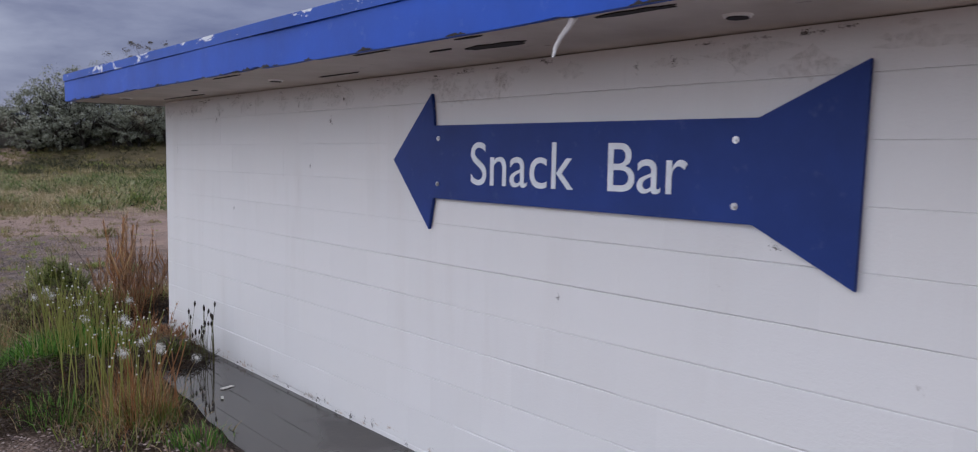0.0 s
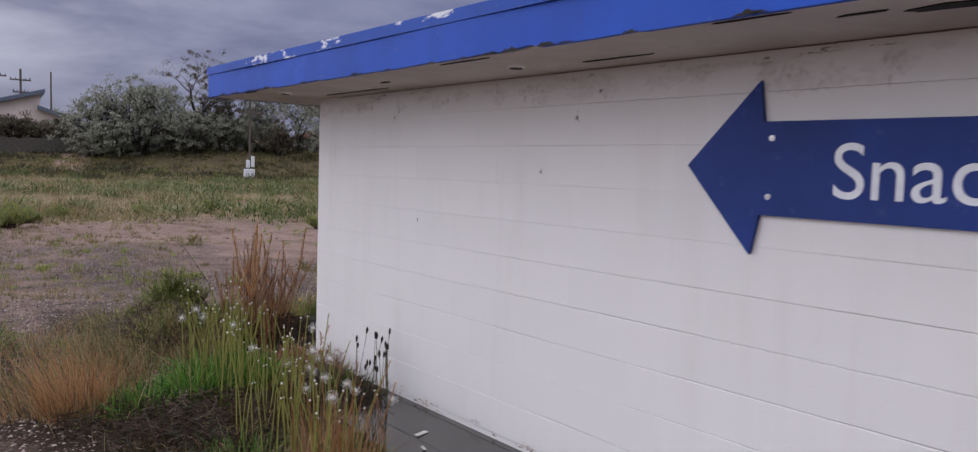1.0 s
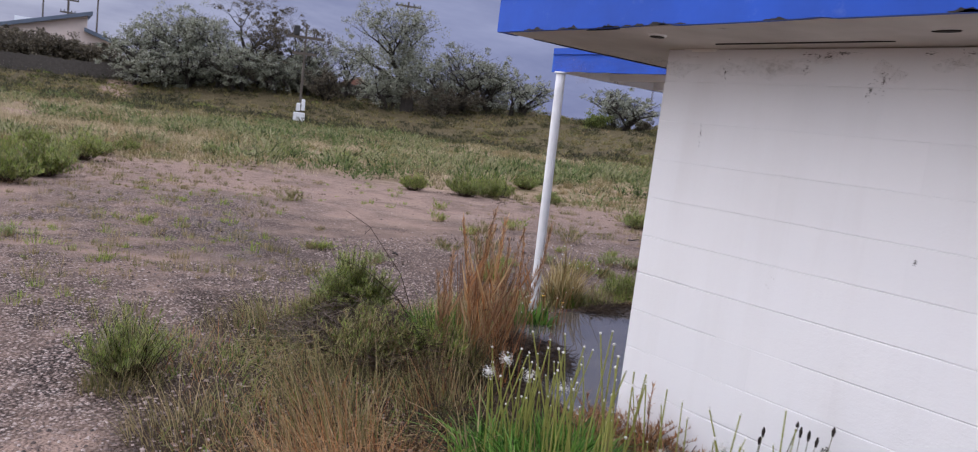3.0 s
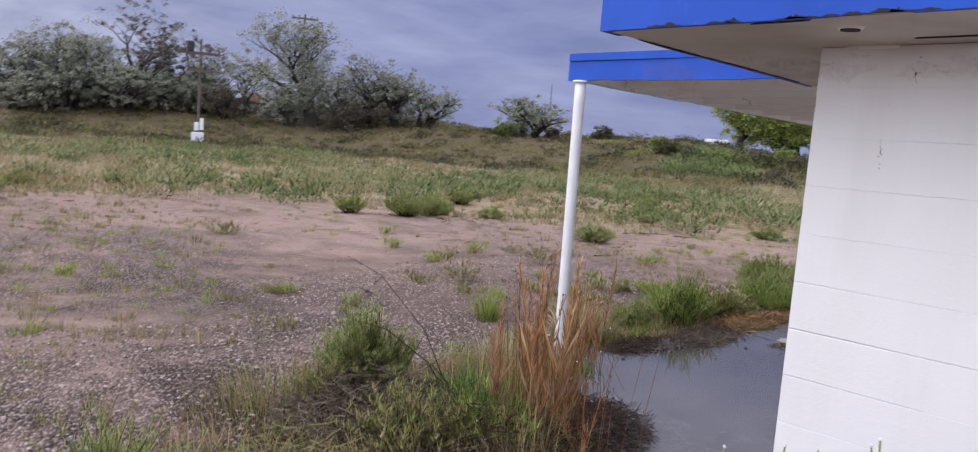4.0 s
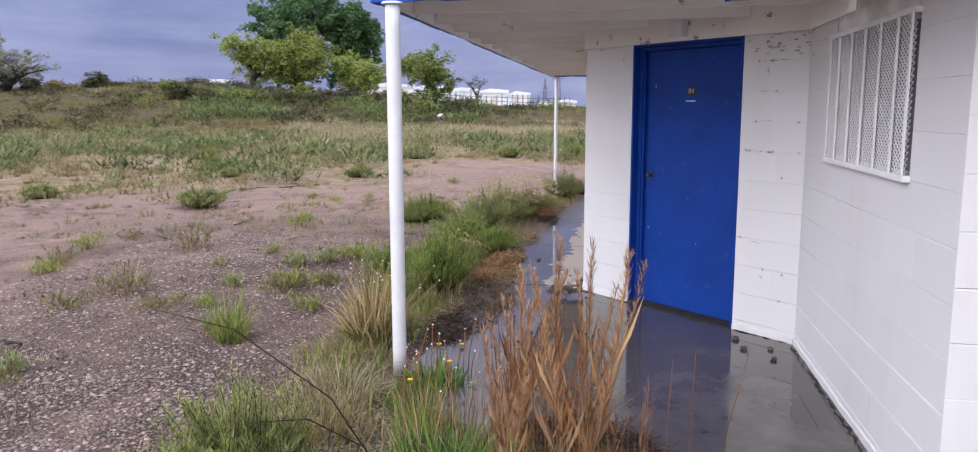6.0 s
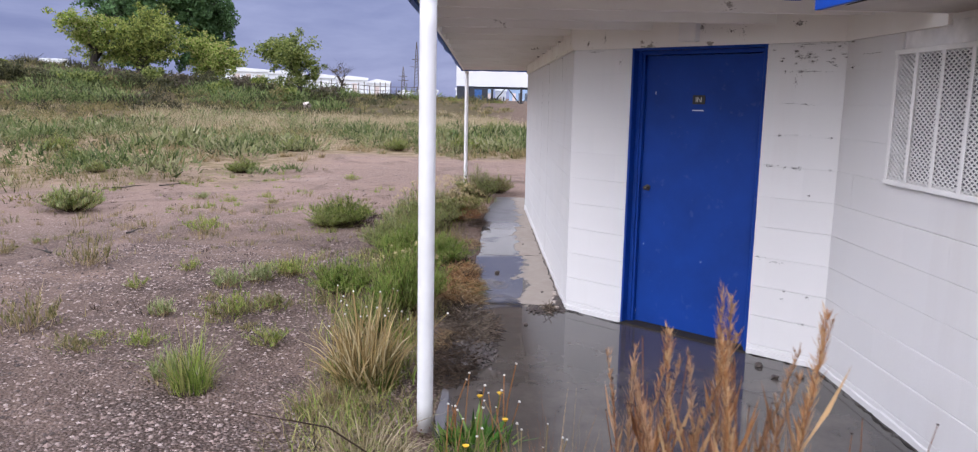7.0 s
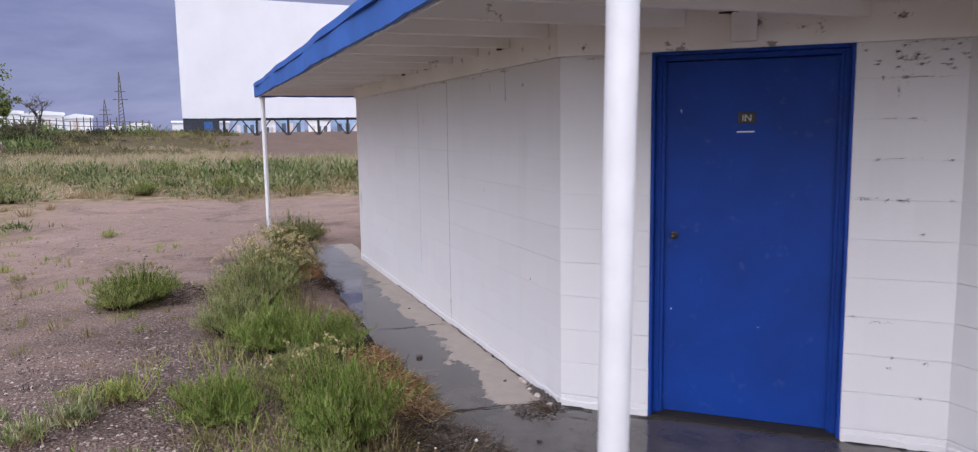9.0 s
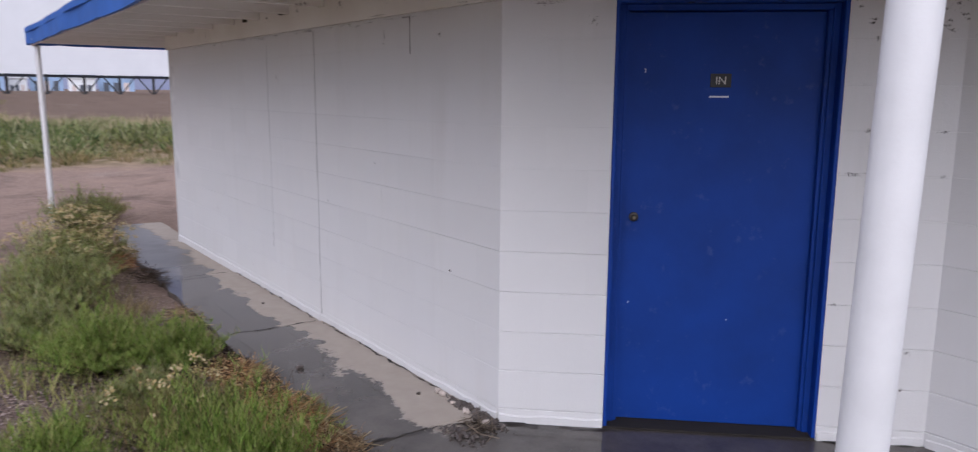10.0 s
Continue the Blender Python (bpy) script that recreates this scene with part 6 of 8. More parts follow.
def stalks(x, y, tops, stem_r, head, headm, stemm, label, name, seed, lean=0.15):
    """Upright stalks, each with its own head: tops are (dx, dy, height)."""
    rg = random.Random(seed)
    ob = empty(name, at(x, y), label, "weed")
    for dx, dy, h in tops:
        lx, ly = rg.gauss(0, lean) * h, rg.gauss(0, lean) * h
        b = bmesh.new()
        tube(b, [(dx, dy, 0), (dx + lx * 0.3, dy + ly * 0.3, h * 0.5), (dx + lx, dy + ly, h)], [stem_r * 1.2, stem_r, stem_r * 0.8], 4)
        st = part("stalk", b, stemm, ob)
        b = bmesh.new()
        if head == "puff":
            R = rg.uniform(0.030, 0.040)
            c = Vector((dx + lx, dy + ly, h))
            for _ in range(110):
                d = Vector((rg.gauss(0, 1), rg.gauss(0, 1), rg.gauss(0, 1))).normalized()
                e = d.orthogonal().normalized() * 0.0026
                f = d.cross(e)
                p = c + d * R * rg.uniform(0.8, 1.05)
                vs = [b.verts.new(p + e), b.verts.new(p + f), b.verts.new(p - e), b.verts.new(p - f)]
                b.faces.new(vs)
                b.faces.new([b.verts.new(c + e * 0.25), b.verts.new(c - e * 0.25), b.verts.new(p)])
            bmesh.ops.create_icosphere(b, subdivisions=1, radius=R * 0.34, matrix=Matrix.Translation(c))
        elif head == "spike":
            hl = rg.uniform(0.028, 0.045)
            tube(b, [(dx + lx, dy + ly, h - 0.004), (dx + lx * 1.03, dy + ly * 1.03, h + hl * 0.5), (dx + lx * 1.05, dy + ly * 1.05, h + hl)], [0.005, 0.0085, 0.003], 6)
        elif head == "bud":
            bmesh.ops.create_icosphere(b, subdivisions=1, radius=rg.uniform(0.004, 0.007), matrix=Matrix.Translation((dx + lx, dy + ly, h)))
        elif head == "flower":
            bmesh.ops.create_cone(b, cap_ends=True, segments=10, radius1=0.006, radius2=0.016, depth=0.012, matrix=Matrix.Translation((dx + lx, dy + ly, h)))
        part("seed_head" if head != "flower" else "flower_head", b, headm, st)
    return ob


def spread_tops(n, rx, ry, h0, h1, seed):
    rg = random.Random(seed)
    return [(rg.uniform(-rx, rx), rg.uniform(-ry, ry), rg.uniform(h0, h1)) for _ in range(n)]


# weeds along the west wall and round its corner
tuft(2.12, 5.95, 150, 0.46, 0.17, 0.9, 0.004, 11, RUSSET, "russet dry grass tuft among dandelion stalks", extra=((60, 0.5, 0.7, STRAW), (90, 0.22, 1.1, GRASS)))
# the short near-black blades paint shade round the tufts' feet
for i, (x, y, n, h, r) in enumerate(((2.04, 7.26, 560, 0.40, 0.25), (1.78, 7.12, 420, 0.36, 0.22), (2.28, 7.36, 340, 0.38, 0.20), (1.46, 7.05, 300, 0.30, 0.20), (2.02, 7.58, 260, 0.40, 0.20), (1.88, 6.98, 200, 0.26, 0.16))):
    tuft(x, y, n, h, r, 1.25, 0.016, 12 + 10 * i, LUSH, "lush bright green grass with broad drooping blades", droop=0.95, extra=((26, h * 1.3, 0.9, GRASS), (16, h * 1.4, 0.9, STRAW), (90, h * 0.5, 1.2, DRYBRN_SHADE)))
tuft(2.62, 6.75, 150, 0.34, 0.10, 0.9, 0.009, 14, GRASS, "green grass tuft against the block wall", droop=1.2)
tuft(2.05, 5.50, 170, 0.24, 0.18, 1.2, 0.009, 15, GRASS, "short green weeds on the asphalt's edge", extra=((80, 0.34, 0.9, RUSSET),))
tuft(1.72, 5.65, 130, 0.18, 0.2, 1.3, 0.006, 115, OLIVE, "short olive weeds on soil", extra=((60, 0.2, 0.8, STRAW),))


def windblown(x, y, n, h, r, lean_x, lean_y, seed, material, label, extra=()):
    """Fine dry grass that the wind has combed over to one side."""
    ob = empty("grass_tuft", at(x, y), label, "grass")
    for i, (m, mat_, hh) in enumerate([(n, material, h)] + list(extra)):
        v, f = blades(m, hh, 1.0, 0.95, 0.0030 if mat_ is HAZE else 0.0046, seed + i, r, 4, 0.4, 0.8)
        raw("leaf_mass" if i == 0 else "dry_mass", [(px + lean_x * (pz / h) ** 1.4 * h, py + lean_y * (pz / h) ** 1.4 * h, pz) for px, py, pz in [(a, b, max(c, 0.0)) for a, b, c in v]], f, mat_, ob)
    return ob


windblown(1.16, 7.34, 620, 0.74, 0.22, -0.22, -0.05, 16, HAZE, "fine russet cheatgrass leaning with the wind, half dried", [(90, OLIVE, 0.4), (150, DRYBRN_SHADE, 0.4), (120, RUSSET, 0.6)])
windblown(1.02, 7.72, 300, 0.56, 0.30, -0.3, 0.1, 17, HAZE, "fine russet and olive dry grass beside the gravel", [(220, OLIVE, 0.45), (90, DRYBRN_SHADE, 0.5)])
tuft(1.42, 7.50, 110, 0.52, 0.14, 0.5, 0.003, 516, RUSSET, "thin dark russet stalks between green and dry grass", extra=((60, 0.4, 0.6, DRYBRN_SHADE),))
windblown(1.55, 8.35, 240, 0.62, 0.30, -0.3, 0.1, 117, OLIVE, "olive grass with straw in it", [(50, STRAW, 0.6), (110, RUSSET, 0.6), (120, DRYBRN_SHADE, 0.4)])
windblown(2.30, 8.45, 260, 0.52, 0.28, -0.2, 0.2, 118, OLIVE, "olive grass tuft behind the green one", [(100, RUSSET, 0.55), (80, DRYBRN_SHADE, 0.5)])
windblown(0.95, 8.75, 200, 0.48, 0.32, -0.3, 0.0, 119, OLIVE, "thin olive grass on the gravel's edge", [(120, STRAW, 0.45)])
windblown(2.12, 10.58, 260, 0.34, 0.34, -0.2, 0.1, 740, OLIVE, "sprawling olive grass by the gravel", [(120, STRAW, 0.34), (120, LIME, 0.28), (90, DRYBRN_SHADE, 0.26)])
windblown(1.78, 10.36, 160, 0.26, 0.32, -0.2, 0.1, 744, OLIVE, "sprawling olive grass by the gravel", [(110, STRAW, 0.28), (90, DRYBRN_SHADE, 0.22)])
windblown(1.85, 8.95, 260, 0.50, 0.40, -0.3, 0.1, 120, OLIVE, "thin olive grass before the brush", [(50, STRAW, 0.5), (220, DRYBRN_SHADE, 0.42)])
dead_mat(1.78, 6.62, 1500, 0.55, 0.46, 0.22, 21, DRYBRN_SHADE, "dark brown tangle of dead stalks on soil")
dead_mat(1.72, 6.62, 260, 0.45, 0.34, 0.25, 621, GREYBRN, "grey-brown dead stems over a dark tangle")
dead_mat(1.45, 6.95, 700, 0.5, 0.4, 0.14, 121, DRYBRN_SHADE, "dark brown tangle of dead stalks on soil")
dead_mat(2.35, 8.05, 900, 0.5, 0.45, 0.16, 22, DRYBRN_SHADE, "dark brown tangle of dead stalks on soil")
dead_mat(1.5, 8.1, 700, 0.6, 0.5, 0.10, 122, TAN, "brown dead grass pressed flat on soil")
for i, (x, y, h) in enumerate(((2.80, 7.36, 0.42), (2.70, 7.62, 0.36), (2.86, 7.08, 0.30))):
    shrub(x, y, h, 0.13, 23 + 5 * i, RUSSET, "dead brown weed by the wall's corner", n=130, leaves=46, leaf=0.04, lw=0.003, up=0.7, stemm=DRYBRN_SHADE).children[1].data.materials[0] = GREYBRN
stalks(2.15, 7.50, spread_tops(34, 0.22, 0.14, 0.34, 0.62, 1), 0.0042, "bud", FLUFF, STALK, "pale green dandelion stalks gone to seed", "dandelion_clump", 2, 0.09)
stalks(2.02, 7.28, spread_tops(4, 0.20, 0.24, 0.44, 0.68, 3), 0.003, "puff", FLUFF, STALK, "dandelions with round white seed heads", "dandelion", 4, 0.08)
stalks(2.42, 6.74, spread_tops(6, 0.22, 0.20, 0.18, 0.30, 5), 0.003, "puff", FLUFF, STALK, "dandelions with round white seed heads", "dandelion", 6, 0.10)
stalks(2.16, 6.50, spread_tops(34, 0.22, 0.40, 0.34, 0.66, 7), 0.0032, "bud", FLUFF, STALK, "lime dandelion stalks gone to seed", "dandelion_clump", 8, 0.12)
stalks(2.74, 6.58, spread_tops(20, 0.08, 0.18, 0.30, 0.58, 9), 0.0022, "spike", SEEDHD, OLIVE, "thin weed stalks with dark seed spikes by the wall", "plantain_clump", 10, 0.09)
stalks(1.93, 5.80, spread_tops(30, 0.22, 0.46, 0.34, 0.70, 811), 0.0034, "bud", FLUFF, STALK, "yellow-green dandelion stalks gone to seed", "dandelion_clump", 812, 0.13)
stalks(2.02, 5.70, spread_tops(22, 0.20, 0.30, 0.30, 0.56, 813), 0.0030, "bud", FLUFF, HAZE, "orange-brown dried dandelion stalks", "dandelion_clump", 814, 0.15)
stalks(1.90, 6.95, spread_tops(26, 0.20, 0.20, 0.46, 0.80, 815), 0.0036, "bud", FLUFF, STALK, "tall yellow-green dandelion stalks gone to seed", "dandelion_clump", 816, 0.10)
stalks(1.97, 5.85, [(0.06, 0.05, 0.56), (0.14, 0.28, 0.64), (-0.05, -0.30, 0.60), (0.02, 0.75, 0.44), (-0.16, -0.5, 0.47), (0.20, -0.12, 0.36)], 0.003, "puff", FLUFF, STALK, "dandelions with round white seed heads", "dandelion", 818, 0.04)
tuft(1.98, 5.58, 240, 0.42, 0.20, 0.8, 0.005, 821, HAZE, "orange-brown dry grass at the feet of dandelion stalks", extra=((120, 0.46, 0.8, STRAW), (130, 0.22, 1.1, GRASS), (120, 0.26, 1.1, DRYBRN_SHADE)))
tuft(1.62, 5.85, 170, 0.26, 0.22, 1.1, 0.008, 822, LUSH, "short bright green weeds among dead stalks", extra=((90, 0.3, 1.0, DRYBRN_SHADE), (50, 0.3, 0.9, STRAW)))
tuft(2.12, 4.95, 170, 0.16, 0.18, 1.2, 0.011, 823, LUSH, "low bright green weeds on the soil's edge", extra=((60, 0.16, 1.0, STRAW),))
dead_mat(1.50, 6.20, 1100, 0.50, 0.50, 0.16, 824, DRYBRN_SHADE, "dark brown tangle of dead stalks on soil")
stalks(2.25, 5.98, spread_tops(5, 0.16, 0.2, 0.24, 0.38, 11), 0.003, "puff", FLUFF, STRAW, "dandelions with round white seed heads", "dandelion", 12, 0.16)

dead_mat(2.60, 6.75, 700, 0.26, 0.42, 0.10, 140, DRYBRN_SHADE, "brown dead stalks lying on the asphalt")
dead_mat(2.66, 7.05, 300, 0.2, 0.12, 0.12, 141, GREYBRN, "grey-brown dead stalks lying by the wall")
dead_mat(2.70, 7.45, 500, 0.2, 0.25, 0.16, 142, GREYBRN, "grey-brown dead stalks lying by the wall")

# the tall stand between the corner and the post
tuft(2.97, 9.56, 620, 0.46, 0.24, 0.95, 0.011, 18, LUSH, "green grass tuft with drooping blades and straw", droop=1.0, extra=((160, 0.50, 0.9, GRASS), (50, 0.66, 1.1, OCHRE), (160, 0.40, 1.1, DRYBRN_SHADE)))
tuft(2.84, 9.44, 260, 0.42, 0.18, 0.9, 0.009, 518, LUSH, "green grass tuft with drooping blades and straw", droop=1.0, extra=((40, 0.55, 1.1, STRAW), (120, 0.4, 1.1, DRYBRN_SHADE)))
tuft(2.72, 9.30, 200, 0.46, 0.2, 1.0, 0.007, 19, OLIVE, "olive grass tuft with straw in it", extra=((80, 0.5, 0.9, STRAW), (90, 0.45, 1.0, DRYBRN_SHADE)))
def plume_weed(x, y, tops, seed, label):
    """Dried weed: a few stems from one root, each ending in a dense brush of short ascending twigs."""
    rg = random.Random(seed)
    ob = empty("dried_plume_weed", at(x, y), label, "weed")
    for dx, dy, h, thick in tops:
        base = Vector((rg.gauss(0, 0.02), rg.gauss(0, 0.02), 0))
        tip = Vector((dx, dy, h))
        bend = Vector((rg.gauss(0, 0.02), rg.gauss(0, 0.02), 0))

        def on(u):
            return base.lerp(tip, u) + bend * math.sin(u * 3.1416) * h
        b = bmesh.new()
        tube(b, [on(i / 5) for i in range(6)], [0.0034, 0.0032, 0.0029, 0.0025, 0.0019, 0.001], 4)
        st = part("stem", b, PLUME, ob)
        V, F = [], []
        for _ in range(int(230 * h * thick)):
            u = 0.40 + 0.60 * rg.random() ** 0.9
            p = on(u)
            a = rg.uniform(0, 6.283)
            L = rg.uniform(0.025, 0.085) * thick * (1.15 - 0.65 * u)
            out = Vector((math.cos(a), math.sin(a), 0))
            q = p + out * L * rg.uniform(0.35, 0.75) + Vector((0, 0, L * rg.uniform(0.8, 1.5)))
            side = Vector((-out.y, out.x, 0)) * rg.uniform(0.0012, 0.0028)
            m = p.lerp(q, 0.6)
            o = len(V)
            V += [tuple(p), tuple(m + side), tuple(q), tuple(m - side)]
            F.append((o, o + 1, o + 2, o + 3))
        for _ in range(9):
            p = on(rg.uniform(0.12, 0.6))
            a = rg.uniform(0, 6.283)
            L = rg.uniform(0.12, 0.30) * h
            q = p + Vector((math.cos(a) * L * 0.4, math.sin(a) * L * 0.4, L))
            m = p.lerp(q, 0.5) + Vector((math.cos(a), math.sin(a), 0)) * 0.015
            side = Vector((-math.sin(a), math.cos(a), 0)) * 0.002
            o = len(V)
            V += [tuple(p - side), tuple(p + side), tuple(m + side), tuple(q), tuple(m - side)]
            F.append((o, o + 1, o + 2, o + 3, o + 4))
        raw("seed_plume", V, F, HAZE if rg.random() < 0.3 else PLUME, st)
    return ob


for i, (x, y, h, n) in enumerate(((3.06, 9.30, 1.10, 4), (2.92, 9.04, 1.08, 5), (3.14, 9.06, 1.00, 4), (2.83, 9.24, 0.88, 3), (3.28, 9.36, 0.82, 4))):
    rp = random.Random(940 + i)
    plume_weed(x, y, [(rp.gauss(0, 0.15), rp.gauss(0, 0.15), h * rp.uniform(0.72, 1.06), rp.uniform(0.8, 1.3)) for _ in range(n)], 20 + 7 * i, "tall dried russet weed with brush-like seed plumes")
    tuft(x, y, 22, h * 0.86, 0.14, 0.24, 0.004, 630 + i, HAZE, "upright ochre straw stalks in a dense stand", droop=0.3, extra=((24, h * 0.7, 0.3, STRAW), (70, h * 0.35, 0.9, DRYBRN_SHADE)))
    stalks(x, y, spread_tops(5, 0.10, 0.08, h * 0.72, h * 0.94, 43 + i), 0.0022, "bud", SEEDHD, RUSSET, "tall brown stalks with small dark seed heads", "weed_clump", 44 + i, 0.06)
tuft(3.00, 9.16, 40, 0.90, 0.20, 0.4, 0.004, 220, RUSSET, "thin russet stalks among the tall weeds", extra=((40, 0.8, 0.6, STRAW), (60, 0.6, 0.9, DRYBRN_SHADE)))
tuft(2.78, 9.00, 200, 0.46, 0.17, 1.0, 0.008, 320, OLIVE, "dark olive drooping grass before the russet weeds", droop=0.8, extra=((200, 0.45, 1.1, DRYBRN_SHADE), (60, 0.5, 1.0, GRASS)))
tuft(2.52, 9.22, 160, 0.5, 0.18, 1.5, 0.008, 321, OLIVE, "olive drooping grass in dead brush", droop=0.8, extra=((160, 0.55, 1.2, DRYBRN_SHADE),))
tuft(3.45, 9.62, 90, 0.66, 0.22, 0.45, 0.004, 221, RUSSET, "thin russet stalks beside the post", extra=((60, 0.7, 0.5, STRAW),))
tuft(2.55, 8.85, 90, 0.62, 0.16, 0.6, 0.004, 121, STRAW, "straw-coloured weed stalks on soil")
shrub(2.98, 8.78, 0.72, 0.22, 122, RUSSET, "thin russet weeds beside the slab", n=12, leaves=50, leaf=0.10, lw=0.0011, up=0.93, stemm=RUSSET)
stalks(2.98, 8.75, spread_tops(9, 0.12, 0.3, 0.45, 0.75, 41), 0.0018, "bud", SEEDHD, RUSSET, "thin brown stalks with small dark seed heads", "weed_clump", 42, 0.16)
dead_mat(3.28, 9.05, 1400, 0.46, 0.42, 0.22, 24, DRYBRN_SHADE, "dark brown mat of dead stalks on the slab's edge")
dead_mat(2.60, 9.62, 2200, 0.62, 0.58, 0.30, 25, DRYBRN_SHADE, "tangled dead brush under the rabbitbrush")
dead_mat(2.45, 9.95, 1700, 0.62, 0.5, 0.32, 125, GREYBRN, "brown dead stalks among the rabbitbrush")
dead_mat(2.0, 9.65, 600, 0.55, 0.5, 0.16, 126, OLIVE, "sprawling olive weeds before the brush")
dead_mat(1.9, 9.2, 400, 0.6, 0.5, 0.10, 26, OLIVE, "flattened olive grass on soil")
def canes(x, y, tips, seed, label):
    """A few long bare canes that arch out of one root."""
    r = random.Random(seed)
    ob = empty("dead_cane_clump", at(x, y), label, "dead brush")
    for dx, dy, h in tips:
        b = bmesh.new()
        tube(b, [(0, 0, 0), (dx * 0.3, dy * 0.3, h * 0.55), (dx * 0.7, dy * 0.7, h * 0.9), (dx, dy, h)], [0.0042, 0.0036, 0.0028, 0.0014], 5)
        for _ in range(5):
            u = r.uniform(0.4, 0.95)
            p = Vector((dx * u, dy * u, h * (0.3 + 0.7 * u)))
            tube(b, [p, p + Vector((r.gauss(0, 0.05), r.gauss(0, 0.05), r.uniform(0.02, 0.09)))], [0.002, 0.001], 4)
        part("cane", b, DRYBRN_SHADE, ob)
    return ob


shrub(2.70, 9.22, 0.46, 0.32, 851, GRASS, "dark green brush with dead stems in it", n=120, leaves=22, leaf=0.06, lw=0.006, up=0.8)
shrub(2.30, 9.42, 0.40, 0.34, 852, OLIVE, "dark olive brush with dead stems in it", n=120, leaves=22, leaf=0.06, lw=0.006, up=0.8)
# dead stems whose near-black colour deepens the shade within the brush
dead_mat(2.55, 9.10, 900, 0.45, 0.36, 0.38, 853, DRYBRN_SHADE, "dark tangle of dead stems under brush")
canes(2.95, 9.75, [(-0.30, 0.86, 0.88), (-0.62, 0.30, 0.60), (-0.45, -0.15, 0.42)], 3, "long dead canes arching out of the grass")
shrub(2.64, 10.28, 0.60, 0.30, 31, LIME, "pale grey-green feathery rabbitbrush over dead brush", n=360, leaves=58, lw=0.0034, leaf=0.05, up=0.74)
dead_mat(2.46, 10.06, 700, 0.42, 0.30, 0.36, 651, DRYBRN_SHADE, "brown dead stalks heaped below the rabbitbrush")
shrub(2.32, 10.26, 0.34, 0.22, 33, OLIVE, "low olive brush below the rabbitbrush", n=120)
shrub(0.84, 9.66, 0.50, 0.34, 34, LIME, "bushy grey-green weed on gravel", n=130, leaves=26, leaf=0.05, up=0.85)
tuft(0.80, 9.52, 160, 0.26, 0.22, 1.0, 0.006, 734, OLIVE, "olive grass round a bushy weed", extra=((80, 0.2, 1.2, STRAW),))
tuft(0.72, 9.50, 150, 0.22, 0.16, 1.2, 0.006, 35, OLIVE, "low olive weed tuft on gravel")
tuft(1.25, 7.60, 120, 0.22, 0.2, 1.1, 0.006, 36, OLIVE, "low olive weeds beside russet grass")
tuft(3.70, 9.85, 220, 0.30, 0.16, 0.9, 0.007, 37, LIME, "yellow-green weeds before the post", extra=((100, 0.26, 1.1, STRAW),))
tuft(3.98, 9.98, 190, 0.30, 0.13, 0.9, 0.009, 38, GRASS, "green weeds at the post's foot", extra=((60, 0.34, 0.8, STRAW),))
tuft(4.05, 10.45, 260, 0.42, 0.22, 1.6, 0.008, 39, PALE_STRAW, "drooping straw grass behind the post", extra=((160, 0.26, 1.1, OLIVE),), droop=1.2)
tuft(3.60, 10.35, 260, 0.30, 0.24, 1.1, 0.006, 40, STRAW, "drooping straw grass on soil", extra=((160, 0.26, 1.1, OLIVE),), droop=1.2)
tuft(4.22, 9.93, 150, 0.27, 0.16, 1.0, 0.034, 831, LUSH, "lush green dandelion leaves on the slab's edge", droop=0.9, extra=((60, 0.22, 1.1, GRASS),))
stalks(4.20, 9.90, spread_tops(14, 0.26, 0.18, 0.22, 0.42, 833), 0.0034, "bud", FLUFF, HAZE, "orange-brown weed stalks with small white seed heads", "weed_clump", 834, 0.16)
stalks(4.30, 9.88, [(0.0, 0.0, 0.30), (0.08, -0.06, 0.26)], 0.003, "flower", PETAL, GRASS, "yellow dandelion flowers over lush leaves", "dandelion", 836, 0.10)
stalks(3.80, 9.75, spread_tops(12, 0.25, 0.25, 0.22, 0.42, 13), 0.003, "bud", FLUFF, STRAW, "weed stalks with small white seed heads", "weed_clump", 14, 0.14)
stalks(3.95, 9.85, spread_tops(2, 0.1, 0.1, 0.22, 0.3, 15), 0.003, "flower", PETAL, GRASS, "two yellow dandelion flowers", "dandelion", 16, 0.12)

# the row of brush beside the walk
tuft(5.16, 10.60, 170, 0.60, 0.17, 0.8, 0.019, 23, OCHRE, "straw-coloured bunch grass beside the walk", droop=1.0, jitter=0.35, extra=((90, 0.55, 0.8, OCHRE), (260, 0.34, 0.9, OLIVE), (160, 0.30, 0.9, GRASS)))
stalks(5.18, 10.60, spread_tops(26, 0.22, 0.20, 0.40, 0.62, 713), 0.003, "bud", FLUFF, OCHRE, "ochre stalks with small pale seed heads", "weed_clump", 714, 0.28)
tuft(4.75, 10.75, 200, 0.30, 0.2, 1.2, 0.006, 123, STRAW, "drooping straw grass by the bunch grass", extra=((140, 0.25, 1.1, LIME),), droop=1.3)
tuft(5.04, 11.63, 230, 0.50, 0.12, 1.0, 0.007, 51, LIME, "bright green plume-like weed on gravel", extra=((60, 0.3, 1.2, OLIVE),))
shrub(6.78, 10.52, 0.62, 0.44, 52, BRUSHG, "bright green brush leaning over the walk's edge", n=330, leaf=0.06, up=0.9)
shrub(6.20, 10.72, 0.30, 0.26, 53, LIME, "low yellow-green brush beside the walk", n=140, leaf=0.06, up=0.9)
